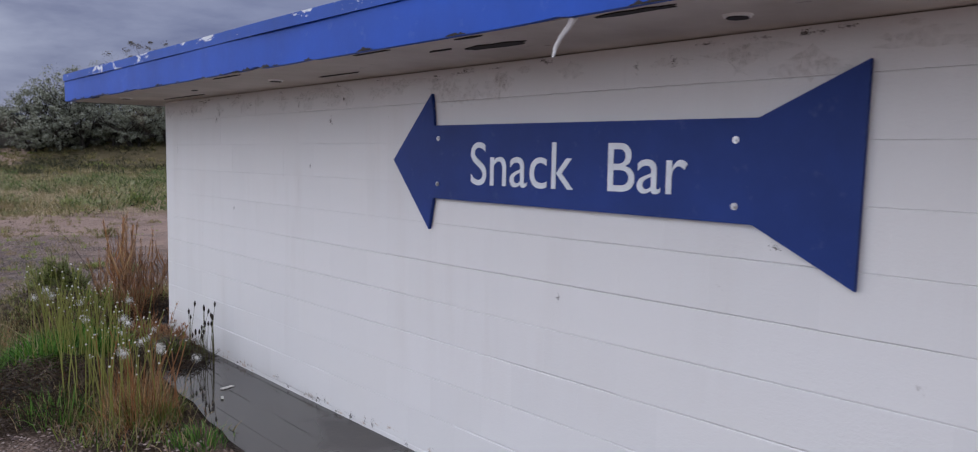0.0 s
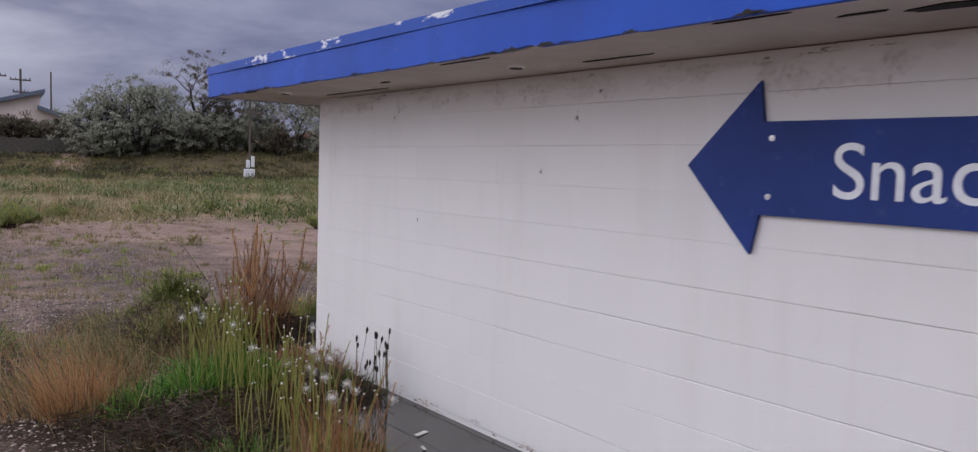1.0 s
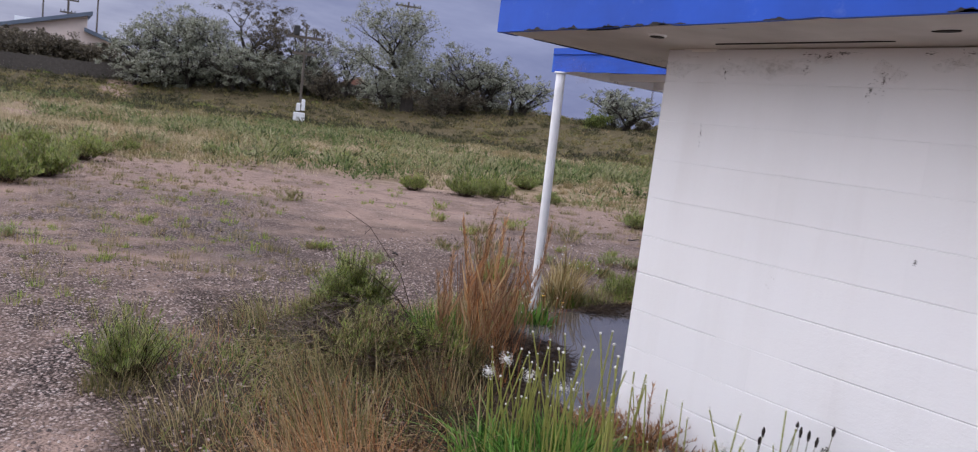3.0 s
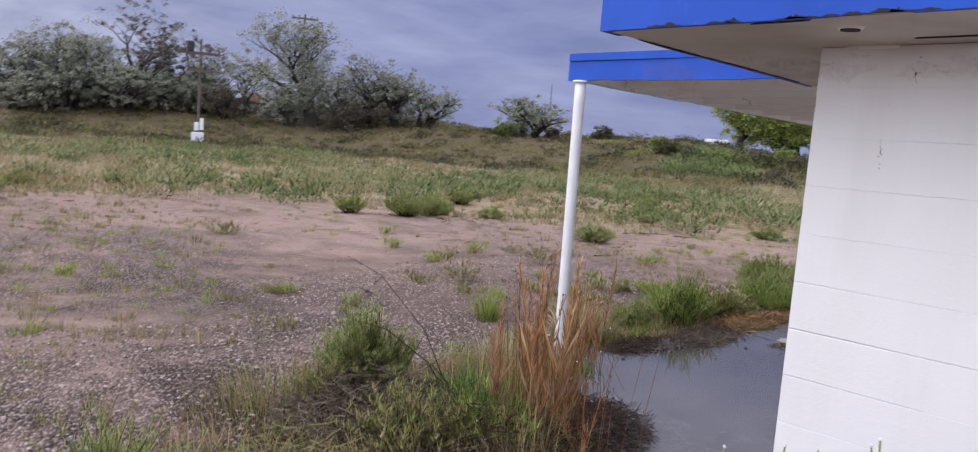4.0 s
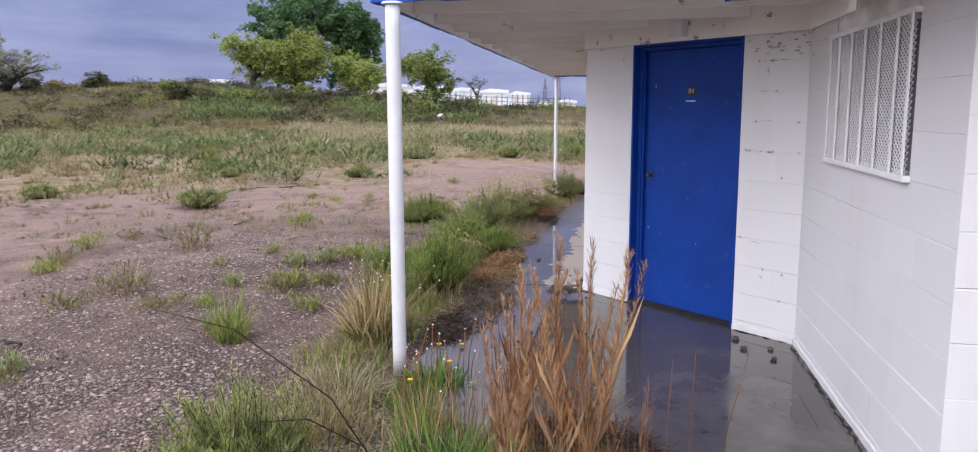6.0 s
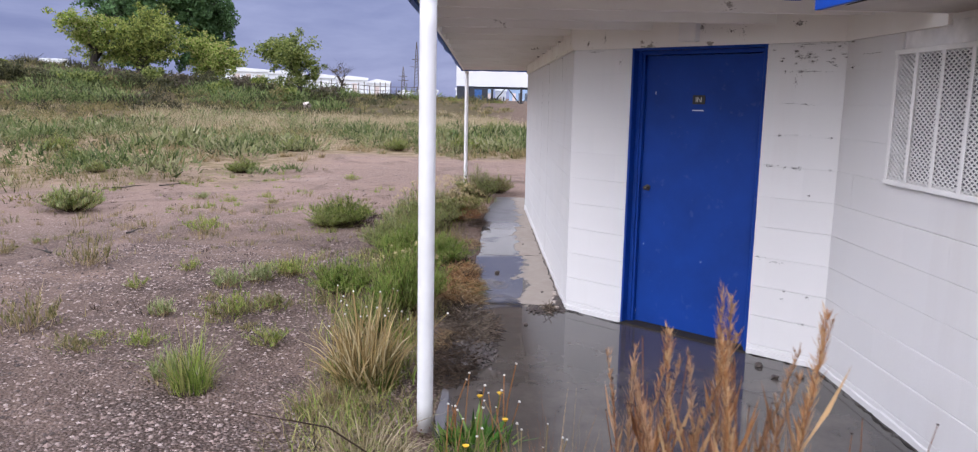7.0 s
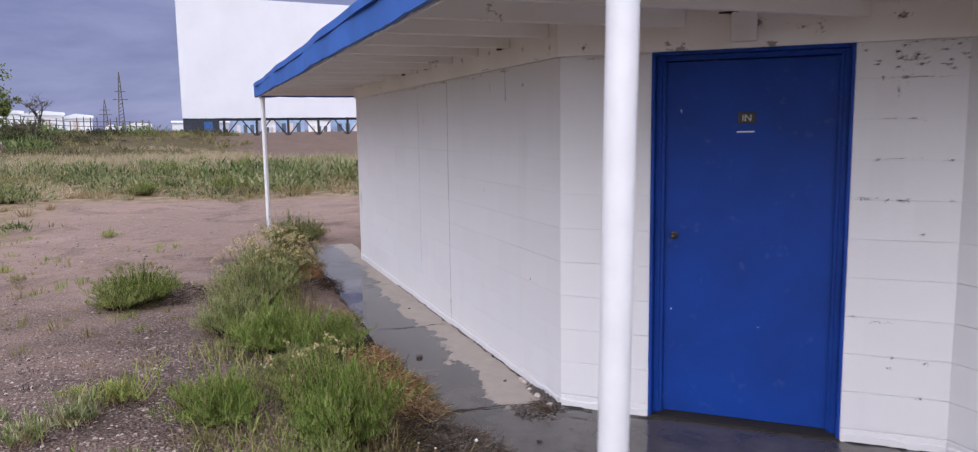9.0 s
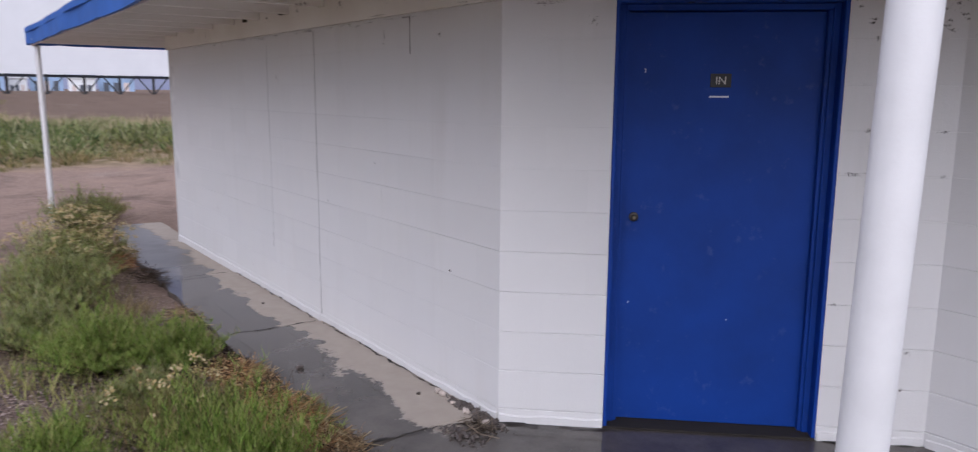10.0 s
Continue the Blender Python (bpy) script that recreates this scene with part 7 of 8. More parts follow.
flower_heads(shrub(7.52, 10.56, 0.42, 0.36, 54, OLIVE, "olive brush with dry flower heads beside the walk", n=190, leaf=0.05, up=0.9), 0.44, 0.36, 26, 1, "pale tan dry flower heads")
tuft(6.62, 10.34, 130, 0.30, 0.22, 1.2, 0.005, 841, OCHRE, "straw-coloured grass under green brush", extra=((90, 0.28, 1.1, LIME), (60, 0.3, 1.1, DRYBRN_SHADE)))
shrub(7.46, 11.14, 0.32, 0.34, 55, BRUSHG, "low bright green brush on gravel", n=190, leaf=0.05, up=0.9)
shrub(8.86, 10.66, 0.40, 0.44, 56, BRUSHG, "low bright green brush sprawling beside the walk", n=290, leaf=0.06, up=0.82)
shrub(8.60, 10.30, 0.34, 0.32, 156, BRUSHG, "bright green brush overhanging the walk's edge", n=170, leaf=0.06, up=0.85)
shrub(8.12, 10.62, 0.26, 0.26, 57, SAGE, "low grey-green brush beside the walk", n=130, leaf=0.05, up=0.9)
shrub(10.45, 10.75, 0.62, 0.52, 58, SAGE, "tall grey-green brush with seeded tops", n=260, leaf=0.06)
flower_heads(shrub(11.15, 10.56, 0.68, 0.56, 59, SAGE, "tall grey-green brush with tan flower heads", n=290, leaf=0.06), 0.72, 0.56, 130, 2, "pale tan dry flower heads")
flower_heads(shrub(11.92, 10.32, 0.60, 0.52, 60, OLIVE, "olive brush turning russet, with tan flower heads", n=240, leaf=0.05), 0.64, 0.52, 120, 3, "pale tan dry flower heads")
shrub(9.55, 10.95, 0.40, 0.38, 61, SAGE, "grey-green brush beside the walk", n=200, leaf=0.06)
shrub(11.45, 11.82, 0.46, 0.55, 62, GRASS, "rounded green bush with a dark dead base", n=260, leaf=0.05, up=0.9)
shrub(11.15, 12.0, 0.34, 0.36, 63, LIME, "rounded yellow-green bush on gravel", n=160, leaf=0.05, up=0.9)
shrub(14.35, 9.95, 0.66, 0.55, 64, SAGE, "rounded dark sage bush at the walk's end", n=260, leaf=0.05)
shrub(15.1, 9.6, 0.45, 0.45, 65, OLIVE, "olive dead brush at the walk's end", n=160, leaf=0.05)
dead_mat(11.6, 11.6, 500, 0.6, 0.5, 0.15, 27, DRYBRN_SHADE, "dead brown stems under a green bush")
dead_mat(7.40, 10.10, 900, 0.50, 0.20, 0.08, 28, RUST_LITTER, "brown dead grass spilling onto the walk")
dead_mat(8.05, 10.08, 420, 0.35, 0.14, 0.07, 29, RUST_LITTER, "brown dead grass spilling onto the walk")
dead_mat(6.74, 9.34, 60, 0.10, 0.05, 0.02, 33, GREYBRN, "dark debris heaped at the wall's corner")
for i, (x, y) in enumerate(((9.5, 10.07), (11.0, 10.0), (12.3, 9.96), (7.7, 10.05))):
    dead_mat(x, y + 0.08 * math.sin(9 * x), 150 + 40 * (i % 3), 0.28 + 0.05 * (i % 3), 0.12, 0.06, 340 + i, DRYBRN_SHADE if i % 2 else TAN, "dead grass and soil spilling over the walk's edge")
dead_mat(6.20, 9.98, 1000, 0.48, 0.22, 0.05, 30, GREYBRN, "wet dead leaves heaped on the slab")
dead_mat(5.45, 10.08, 700, 0.5, 0.16, 0.05, 31, DRYBRN_SHADE, "wet dead leaves along the slab's edge")
spill = random.Random(8)
for i in range(6):
    x = 5.9 + i * 0.52 + spill.uniform(-0.2, 0.2)
    dead_mat(x, 10.08 + spill.uniform(-0.09, 0.06) - 0.02 * (x - 6), spill.randint(160, 420), spill.uniform(0.2, 0.45), spill.uniform(0.08, 0.2), spill.uniform(0.03, 0.08), 360 + i, (TAN, DRYBRN_SHADE, TAN, OLIVE)[i % 4], "brown dead grass spilling onto the walk")
dead_mat(11.7, 10.1, 300, 0.3, 0.2, 0.15, 32, RUSSET, "russet dead brush by the walk")
for i, (x, y) in enumerate(((5.6, 10.5), (6.0, 10.45), (7.0, 10.35), (8.8, 10.4), (9.6, 10.5), (10.1, 10.3), (12.6, 10.3), (13.4, 10.1))):
    tuft(x, y, 170, 0.26, 0.18, 1.0, 0.006, 200 + i, (OLIVE, LIME, STRAW)[i % 3], "low mixed grass between the brush", extra=((70, 0.3, 0.8, STRAW),))

# brush farther out on the lot
def scraggly(x, y, h, r, seed, material, second, label):
    """A thin weed of a few uneven stems and some grass blades."""
    ob = empty("weed", at(x, y), label, "weed", "weeds on the gravel")
    st, lv = feathery(26, h, r, seed, 16, 0.06, 0.004, 0.8)
    raw("stem_mass", *st, STRAW, ob)
    raw("foliage", *lv, material, ob)
    raw("dry_mass", *blades(46, h * 1.1, 1.0, 1.4, 0.007, seed + 3, r * 0.6, 3, 0.8, 0.85), second, ob)
    return ob


proto = [scraggly(7.95, 11.75, 0.24, 0.24, 66, LIME, OLIVE, "small yellow-green weed on gravel"),
         scraggly(4.15, 12.70, 0.24, 0.18, 67, SAGE, STRAW, "small grey-green weed on gravel"),
         scraggly(7.14, 14.72, 0.30, 0.28, 68, OLIVE, STRAW, "small olive weed on gravel"),
         scraggly(7.26, 16.2, 0.30, 0.26, 69, LIME, STRAW, "small straw-tinged weed on gravel"),
         scraggly(6.74, 11.65, 0.20, 0.30, 166, OLIVE, LIME, "sprawling olive weed on gravel")]
spots = [(8.06, 12.75), (7.84, 12.39), (6.94, 12.17), (7.96, 11.66), (7.69, 11.94), (6.61, 11.83), (6.91, 11.64), (7.65, 11.31), (10.87, 13.51), (5.62, 12.57), (5.72, 12.2), (7.61, 11.96), (8.16, 13.77), (13.47, 16.39), (6.16, 11.64), (7.82, 11.11), (7.4, 12.18), (7.1, 11.25), (8.14, 12.03), (3.95, 12.52), (6.83, 14.61), (5.19, 11.8), (8.78, 15.0), (8.1, 15.05), (3.79, 13.73), (5.9, 12.6), (6.5, 12.4), (6.1, 13.2), (7.2, 12.9), (5.6, 13.4), (3.9, 13.6), (9.4, 15.0), (4.6, 15.2), (8.2, 17.6), (5.2, 17.8), (2.2, 15.2), (0.6, 13.8), (-0.8, 12.2), (10.3, 13.4), (6.4, 11.9), (5.9, 11.4), (7.6, 11.3), (3.1, 12.1), (1.3, 12.6), (12.8, 13.2), (16.8, 12.6), (13.6, 14.6), (3.6, 18.6), (-1.2, 15.6)]
rs = random.Random(77)
for i, (x, y) in enumerate(spots):
    put_copy(proto[i % 5], x, y, rs.uniform(0, 360), rs.choice((0.4, 0.55, 0.7, 0.9, 1.2)))
big = [shrub(10.2, 19.6, 0.52, 0.52, 70, LIME, "rounded green bush on the lot", n=130, leaf=0.085, lw=0.0075, group="green bushes on the lot"),
       shrub(1.0, 18.4, 0.50, 0.50, 71, LIME, "rounded yellow-green bush on the lot", n=130, leaf=0.085, lw=0.0075, group="green bushes on the lot"),
       shrub(12.35, 16.1, 0.45, 0.5, 72, SAGE, "rounded grey-green bush on the lot", n=130, leaf=0.085, lw=0.0075, group="green bushes on the lot")]
spots = [(11.2, 20.0, 0, 1.0), (12.0, 20.6, 0, 1.0), (12.9, 19.7, 2, 0.9), (9.3, 20.4, 1, 0.8), (1.6, 19.6, 0, 1.1), (0.4, 19.5, 1, 1.0), (2.0, 21.4, 2, 1.1), (2.7, 23.0, 0, 1.1), (1.2, 22.2, 1, 1.0), (3.3, 24.9, 2, 1.2), (2.2, 25.4, 1, 1.1), (4.3, 26.5, 0, 0.8), (7.0, 28.0, 2, 0.9), (8.6, 27.0, 0, 0.8), (14.3, 22.4, 1, 0.9), (17.0, 18.0, 2, 0.7), (18.5, 15.4, 0, 0.8), (19.2, 19.6, 1, 0.9), (22.0, 21.5, 0, 1.0), (25.0, 12.5, 1, 0.9), (16.6, 24.4, 2, 1.0), (11.0, 27.5, 1, 0.9), (-3.0, 24.0, 2, 1.0)]
spots += [(25.2, 10.4, 0, 0.9), (26.0, 9.3, 2, 0.9), (29.6, 7.7, 0, 1.0), (28.1, 6.6, 1, 0.9), (27.0, 5.6, 0, 0.9), (30.2, 11.1, 2, 1.0), (32.6, 9.4, 0, 1.1), (24.6, 15.6, 0, 0.9), (26.4, 10.0, 1, 0.8), (28.8, 8.4, 2, 0.8), (30.6, 6.4, 0, 0.9), (33.6, 12.2, 1, 1.1)]
for i, (x, y, k, s) in enumerate(spots):
    put_copy(big[k], x, y, rs.uniform(0, 360), s)


# ---- field grass, sage and stones: what nobody could count ----
def patchy(x, y, s, seed):
    rg = np.random.RandomState(seed)
    v = np.zeros_like(x)
    for k in range(10):
        a, f = rg.uniform(0, 6.283), s * rg.uniform(0.5, 2.2)
        v += np.sin(f * (x * math.cos(a) + y * math.sin(a)) + rg.uniform(0, 6.283)) / (1 + 0.25 * k)
    return v


def bare_lane(x, y):
    """The worn earth lane that runs past the end of the walk."""
    return (y < 13.8 + 0.5 * np.sin(1.3 * x)) & (x > 15.2) & (x < 22.3 + 0.16 * (y - 7.5) + 0.6 * np.sin(1.7 * y) + 0.3 * np.sin(4.1 * y))


def scatter(n, r0, r1, a0, a1, seed, power=0.5):
    rg = np.random.RandomState(seed)
    r = r0 + (r1 - r0) * rg.uniform(size=n) ** power
    a = np.radians(rg.uniform(a0, a1, n))
    return r * np.sin(a), 7.5 + r * np.cos(a), r


def field(name, n, r0, r1, a0, a1, seed, material, h, blades_n, w, label, thresh, fs=0.25, power=0.75, lean=0.5):
    """Clumps of short blades strewn over a stretch of the lot, as one object."""
    rg = np.random.RandomState(seed)
    x, y, r = scatter(n, r0, r1, a0, a1, seed, power)
    keep = (patchy(x, y, fs, seed + 3) > thresh) & ~((x > 2.2) & (y < 10.6) & (x < 15.5)) & ~((x > 40) & (x < 95) & (y < 8.6 + 0.8 * np.sin(x))) & ~bare_lane(x, y)
    x, y, r = x[keep], y[keep], r[keep]
    z = ground_z(x, y)
    m = len(x)
    sc = rg.uniform(0.45, 1.25, m)
    V = np.zeros((m, blades_n, 3, 3))
    a = rg.uniform(0, 6.283, (m, blades_n))
    rad = h * 0.45 * np.sqrt(rg.uniform(size=(m, blades_n))) * sc[:, None]
    bx, by = x[:, None] + rad * np.cos(a), y[:, None] + rad * np.sin(a)
    L = h * rg.uniform(0.45, 1.0, (m, blades_n)) * sc[:, None]
    th = rg.uniform(0, 6.283, (m, blades_n))
    ww = w * (0.6 + r[:, None] * 0.012)
    V[:, :, 0] = np.stack([bx - ww * np.cos(th), by - ww * np.sin(th), np.repeat(z[:, None] - 0.02, blades_n, 1)], -1)
    V[:, :, 1] = np.stack([bx + ww * np.cos(th), by + ww * np.sin(th), np.repeat(z[:, None] - 0.02, blades_n, 1)], -1)
    V[:, :, 2] = np.stack([bx + lean * L * np.cos(a), by + lean * L * np.sin(a), z[:, None] + L], -1)
    verts = V.reshape(-1, 3)
    faces = np.arange(len(verts)).reshape(-1, 3)
    me = bpy.data.meshes.new(name)
    me.vertices.add(len(verts))
    me.vertices.foreach_set("co", verts.ravel())
    me.loops.add(faces.size)
    me.loops.foreach_set("vertex_index", faces.ravel())
    me.polygons.add(len(faces))
    me.polygons.foreach_set("loop_start", np.arange(0, faces.size, 3))
    me.update(calc_edges=True)
    me.validate()
    me.materials.append(material)
    return tagged(new(name, me), label, "grass", kind="stuff")


def clumps(name, n, r0, r1, a0, a1, seed, material, R0, R1, tall, k, w, label, thresh, fs=0.3, power=0.7, centre=0.5, mound=True):
    """Rounded weed clumps set apart from one another, as one object."""
    rg = np.random.RandomState(seed)
    x, y, r = scatter(n, r0, r1, a0, a1, seed, power)
    on_track = (np.abs(0.96 * x - 0.285 * y + 8.8) < 1.5) & (y > 18) & (y < 42)
    keep = (patchy(x, y, fs, 900 + int(fs * 100)) > thresh) & ~((x > 2.0) & (y < 11.4) & (x < 16)) & ~on_track & ~((x > 40) & (x < 95) & (y < 8.6 + 0.8 * np.sin(x))) & ~bare_lane(x, y)
    x, y, r = x[keep], y[keep], r[keep]
    m = len(x)
    k = int(k * 1.6) if mound else k
    R = R0 + (R1 - R0) * rg.uniform(size=m) ** 1.8
    H = tall * R * rg.uniform(0.7, 1.2, m)
    a, q = rg.uniform(0, 6.283, (m, k)), np.sqrt(rg.uniform(size=(m, k)))
    lump = 0.75 + 0.35 * np.sin(3 * a + rg.uniform(0, 6.283, (m, 1))) * q
    ox, oy = np.cos(a) * q * R[:, None] * lump, np.sin(a) * q * R[:, None] * lump
    bx, by = x[:, None] + ox * centre, y[:, None] + oy * centre
    L = H[:, None] * rg.uniform(0.5, 1.05, (m, k)) * (1 - 0.55 * q * q)
    z = ground_z(bx, by)
    th = rg.uniform(0, 6.283, (m, k))
    ww = w * (0.5 + r[:, None] * 0.018) * rg.uniform(0.6, 1.3, (m, k))
    P0 = np.stack([bx - ww * np.cos(th), by - ww * np.sin(th), z + L * 0.12 - 0.02], -1)
    P1 = np.stack([bx + ww * np.cos(th), by + ww * np.sin(th), z + L * 0.12 - 0.02], -1)
    P2 = np.stack([x[:, None] + ox * 1.15, y[:, None] + oy * 1.15, z + L], -1)
    if mound:
        # leaf sprays all through a low uneven dome
        lift = np.sqrt(1 - 0.92 * q * q) * np.sqrt(rg.uniform(0.03, 1, (m, k)))
        cx, cy, cz = x[:, None] + ox * 1.05, y[:, None] + oy * 1.05, z + H[:, None] * lift * 0.9 * lump
        gx, gy, gz_ = ox / R[:, None] * 0.8 + rg.normal(0, 0.35, (m, k)), oy / R[:, None] * 0.8 + rg.normal(0, 0.35, (m, k)), 0.75 + rg.normal(0, 0.3, (m, k))
        ln = R[:, None] * rg.uniform(0.10, 0.30, (m, k))
        hw = np.maximum(ww * 0.5, R[:, None] * 0.034 * rg.uniform(0.6, 1.3, (m, k)))
        P0 = np.stack([cx - hw * np.cos(th), cy - hw * np.sin(th), cz], -1)
        P1 = np.stack([cx + hw * np.cos(th), cy + hw * np.sin(th), cz + hw * 0.5], -1)
        P2 = np.stack([cx + gx * ln, cy + gy * ln, cz + gz_ * ln], -1)
    verts = np.stack([P0, P1, P2], 2).reshape(-1, 3)
    faces = np.arange(len(verts))
    me = bpy.data.meshes.new(name)
    me.vertices.add(len(verts))
    me.vertices.foreach_set("co", verts.ravel())
    me.loops.add(len(faces))
    me.loops.foreach_set("vertex_index", faces)
    me.polygons.add(len(faces) // 3)
    me.polygons.foreach_set("loop_start", np.arange(0, len(faces), 3))
    me.update(calc_edges=True)
    me.materials.append(material)
    return tagged(new(name, me), label, "weeds", kind="stuff")


field("field_grass", 24000, 17, 54, -14, 108, 301, OLIVE, 0.24, 8, 0.010, "olive grass over the far lot", 0.2, 0.5)
field("dry_grass", 30000, 17, 54, -14, 108, 303, PALE_STRAW, 0.28, 8, 0.007, "pale dry grass over the far lot", 0.45, 0.4)
field("field_grass", 3500, 23, 54, -14, 108, 302, FIELDG, 0.24, 12, 0.010, "yellow-green weeds over the far lot", 1.2, 0.5)
field("dry_grass", 9000, 19, 46, -14, 42, 311, PALE_STRAW, 0.34, 8, 0.009, "pale dry grass between the weed clumps", -0.2, 0.5)
field("dry_grass", 6500, 33, 48, 64, 102, 309, PALE_STRAW, 0.55, 9, 0.010, "band of pale tall dry grass before the rise", -1.0, 0.2)
clumps("weed_clumps", 1400, 17, 48, -14, 108, 321, FIELDG, 0.26, 0.95, 0.85, 80, 0.017, "rounded yellow-green weed clumps over the lot", 0.0, 0.4)
clumps("weed_clumps", 1100, 17, 48, -14, 108, 322, FIELDD, 0.28, 1.05, 0.85, 84, 0.017, "rounded green weed clumps over the lot", 0.3, 0.5)
clumps("weed_clumps", 1600, 16, 50, -14, 108, 323, OLIVE, 0.15, 0.7, 0.7, 60, 0.019, "rounded olive weed clumps over the lot", -0.3, 0.4)
clumps("weed_clumps", 1100, 19, 50, -14, 108, 324, SCRUB, 0.18, 0.6, 0.65, 60, 0.019, "dark dead weed clumps over the lot", 0.0, 0.6)
clumps("weed_clumps", 330, 18, 40, 40, 104, 341, FIELDG, 0.45, 1.25, 0.6, 110, 0.02, "broad green weed patches over the lot", 0.3, 0.35)
clumps("weed_clumps", 260, 18, 40, 40, 104, 342, FIELDD, 0.40, 1.10, 0.6, 110, 0.02, "broad deep green weed patches over the lot", 0.5, 0.35)
clumps("sage_scrub", 260, 51, 62, 58, 84, 343, FIELDD, 0.6, 1.6, 0.75, 70, 0.03, "deep green undergrowth below the trees", -1.0, 0.4, 1.0)
clumps("straw_clumps", 2000, 18, 50, -14, 108, 325, STRAW, 0.15, 0.5, 1.0, 60, 0.009, "pale straw clumps over the lot", 0.2, 0.45, mound=False)
clumps("sage_scrub", 2000, 46, 88, -14, 108, 326, SCRUB, 0.3, 1.0, 0.75, 55, 0.032, "dark low sage scrub on the rise", -0.6, 0.5, 1.0)
clumps("sage_scrub", 1500, 48, 84, -14, 82, 329, SAGED, 0.35, 1.15, 0.75, 46, 0.04, "dark rounded sage bushes dotting the rise", -0.3, 0.6, 1.0)
clumps("sage_scrub", 1100, 46, 88, -14, 108, 327, OLIVE, 0.3, 0.9, 0.7, 58, 0.028, "olive scrub on the rise", -0.6, 0.4, 1.0)
clumps("sage_scrub", 500, 46, 84, -14, 108, 328, LEAFG, 0.3, 0.9, 0.7, 58, 0.028, "green scrub on the rise", 0.4, 0.4, 1.0)
field("scrub_cover", 8000, 43, 88, -14, 108, 340, OLIVE, 0.35, 10, 0.026, "dark scrub over the rise", -0.6, 0.35, 1.0, 0.9)
field("dry_grass", 3000, 46, 88, -14, 108, 305, STRAW, 0.4, 9, 0.014, "dry grass between the scrub on the rise", 0.8, 0.5, 1.0)
field("field_grass", 6000, 46, 88, -14, 108, 306, OLIVE, 0.4, 12, 0.020, "olive grass between the scrub on the rise", -0.2, 0.4, 1.0, 0.7)
clumps("sparse_weeds", 2600, 3, 21, -40, 105, 331, OLIVE, 0.04, 0.24, 0.8, 30, 0.006, "thin olive weeds strewn on the gravel", 0.2, 0.9, 0.8, 0.7, mound=False)
clumps("sparse_weeds", 1500, 3, 21, -40, 105, 332, LIME, 0.04, 0.20, 0.9, 34, 0.006, "thin green weeds strewn on the gravel", 0.6, 0.8, 0.8, 0.7, mound=False)
clumps("sparse_straw", 1600, 3, 21, -40, 105, 333, STRAW, 0.04, 0.22, 1.0, 22, 0.005, "thin straw strewn on the gravel", 0.2, 0.9, 0.8, 0.7, mound=False)
clumps("sparse_litter", 2200, 3, 21, -40, 105, 334, DRYBRN_SHADE, 0.03, 0.22, 0.35, 26, 0.006, "dark dead bits strewn on the gravel", 0.0, 0.7, 0.8, 0.8, mound=False)


def cover(name, n, boxes_, seed, material, h, w, label, lean=1.0):
    """Short sprawling blades over given patches (x, y, radius)."""
    rg = np.random.RandomState(seed)
    V, F = [], []
    per = n // len(boxes_)
    for cx, cy, cr in boxes_:
        for _ in range(per):
            a, d = rg.uniform(0, 6.283), cr * math.sqrt(rg.uniform()) * rg.uniform(0.6, 1.15)
            x, y = cx + d * math.cos(a), cy + d * math.sin(a)
            z = gz(x, y)
            b_, L = rg.uniform(0, 6.283), h * rg.uniform(0.3, 1.1)
            ex, ey = lean * L * math.cos(b_), lean * L * math.sin(b_)
            px, py = -math.sin(b_) * w, math.cos(b_) * w
            o = len(V)
            V += [(x - px, y - py, z - 0.01), (x + px, y + py, z - 0.01), (x + ex * 0.5 - px * 0.7, y + ey * 0.5 - py * 0.7, z + L * 0.7), (x + ex * 0.5 + px * 0.7, y + ey * 0.5 + py * 0.7, z + L * 0.7), (x + ex, y + ey, z + L * 0.85)]
            F += [(o, o + 1, o + 3, o + 2), (o + 2, o + 3, o + 4)]
    ob = raw(name, V, F, material)
    return tagged(ob, label, "weeds", kind="stuff")


WEST = [(1.6, 6.3, 0.5), (1.5, 7.2, 0.6), (2.2, 7.0, 0.5), (1.4, 8.6, 0.6), (2.1, 8.4, 0.6), (1.7, 9.3, 0.7), (2.6, 9.2, 0.5), (2.2, 10.0, 0.6), (1.2, 9.9, 0.5), (3.3, 10.2, 0.5), (2.9, 10.7, 0.5), (1.9, 5.4, 0.4)]
cover("low_weeds", 2600, WEST, 501, OLIVE, 0.13, 0.003, "low olive weeds between the tufts")
cover("low_weeds", 1800, WEST, 502, GRASS, 0.11, 0.004, "low green weeds between the tufts")
cover("low_weeds", 1000, WEST, 503, STRAW, 0.16, 0.002, "low straw between the tufts")
cover("low_weeds", 1500, WEST, 504, RUSSET, 0.16, 0.002, "low russet stalks between the tufts")
EASTR = [(4.6, 10.6, 0.4), (5.4, 10.6, 0.4), (6.2, 10.7, 0.45), (7.0, 10.9, 0.5), (8.0, 10.7, 0.5), (8.9, 10.9, 0.5), (9.8, 10.7, 0.5), (10.8, 10.7, 0.6), (11.8, 10.6, 0.6), (12.8, 10.3, 0.5), (13.8, 10.1, 0.5), (4.0, 10.5, 0.5)]
cover("low_weeds", 3600, EASTR, 505, OLIVE, 0.16, 0.003, "low olive weeds along the walk")
cover("low_weeds", 2400, EASTR, 506, LIME, 0.14, 0.004, "low green weeds along the walk")
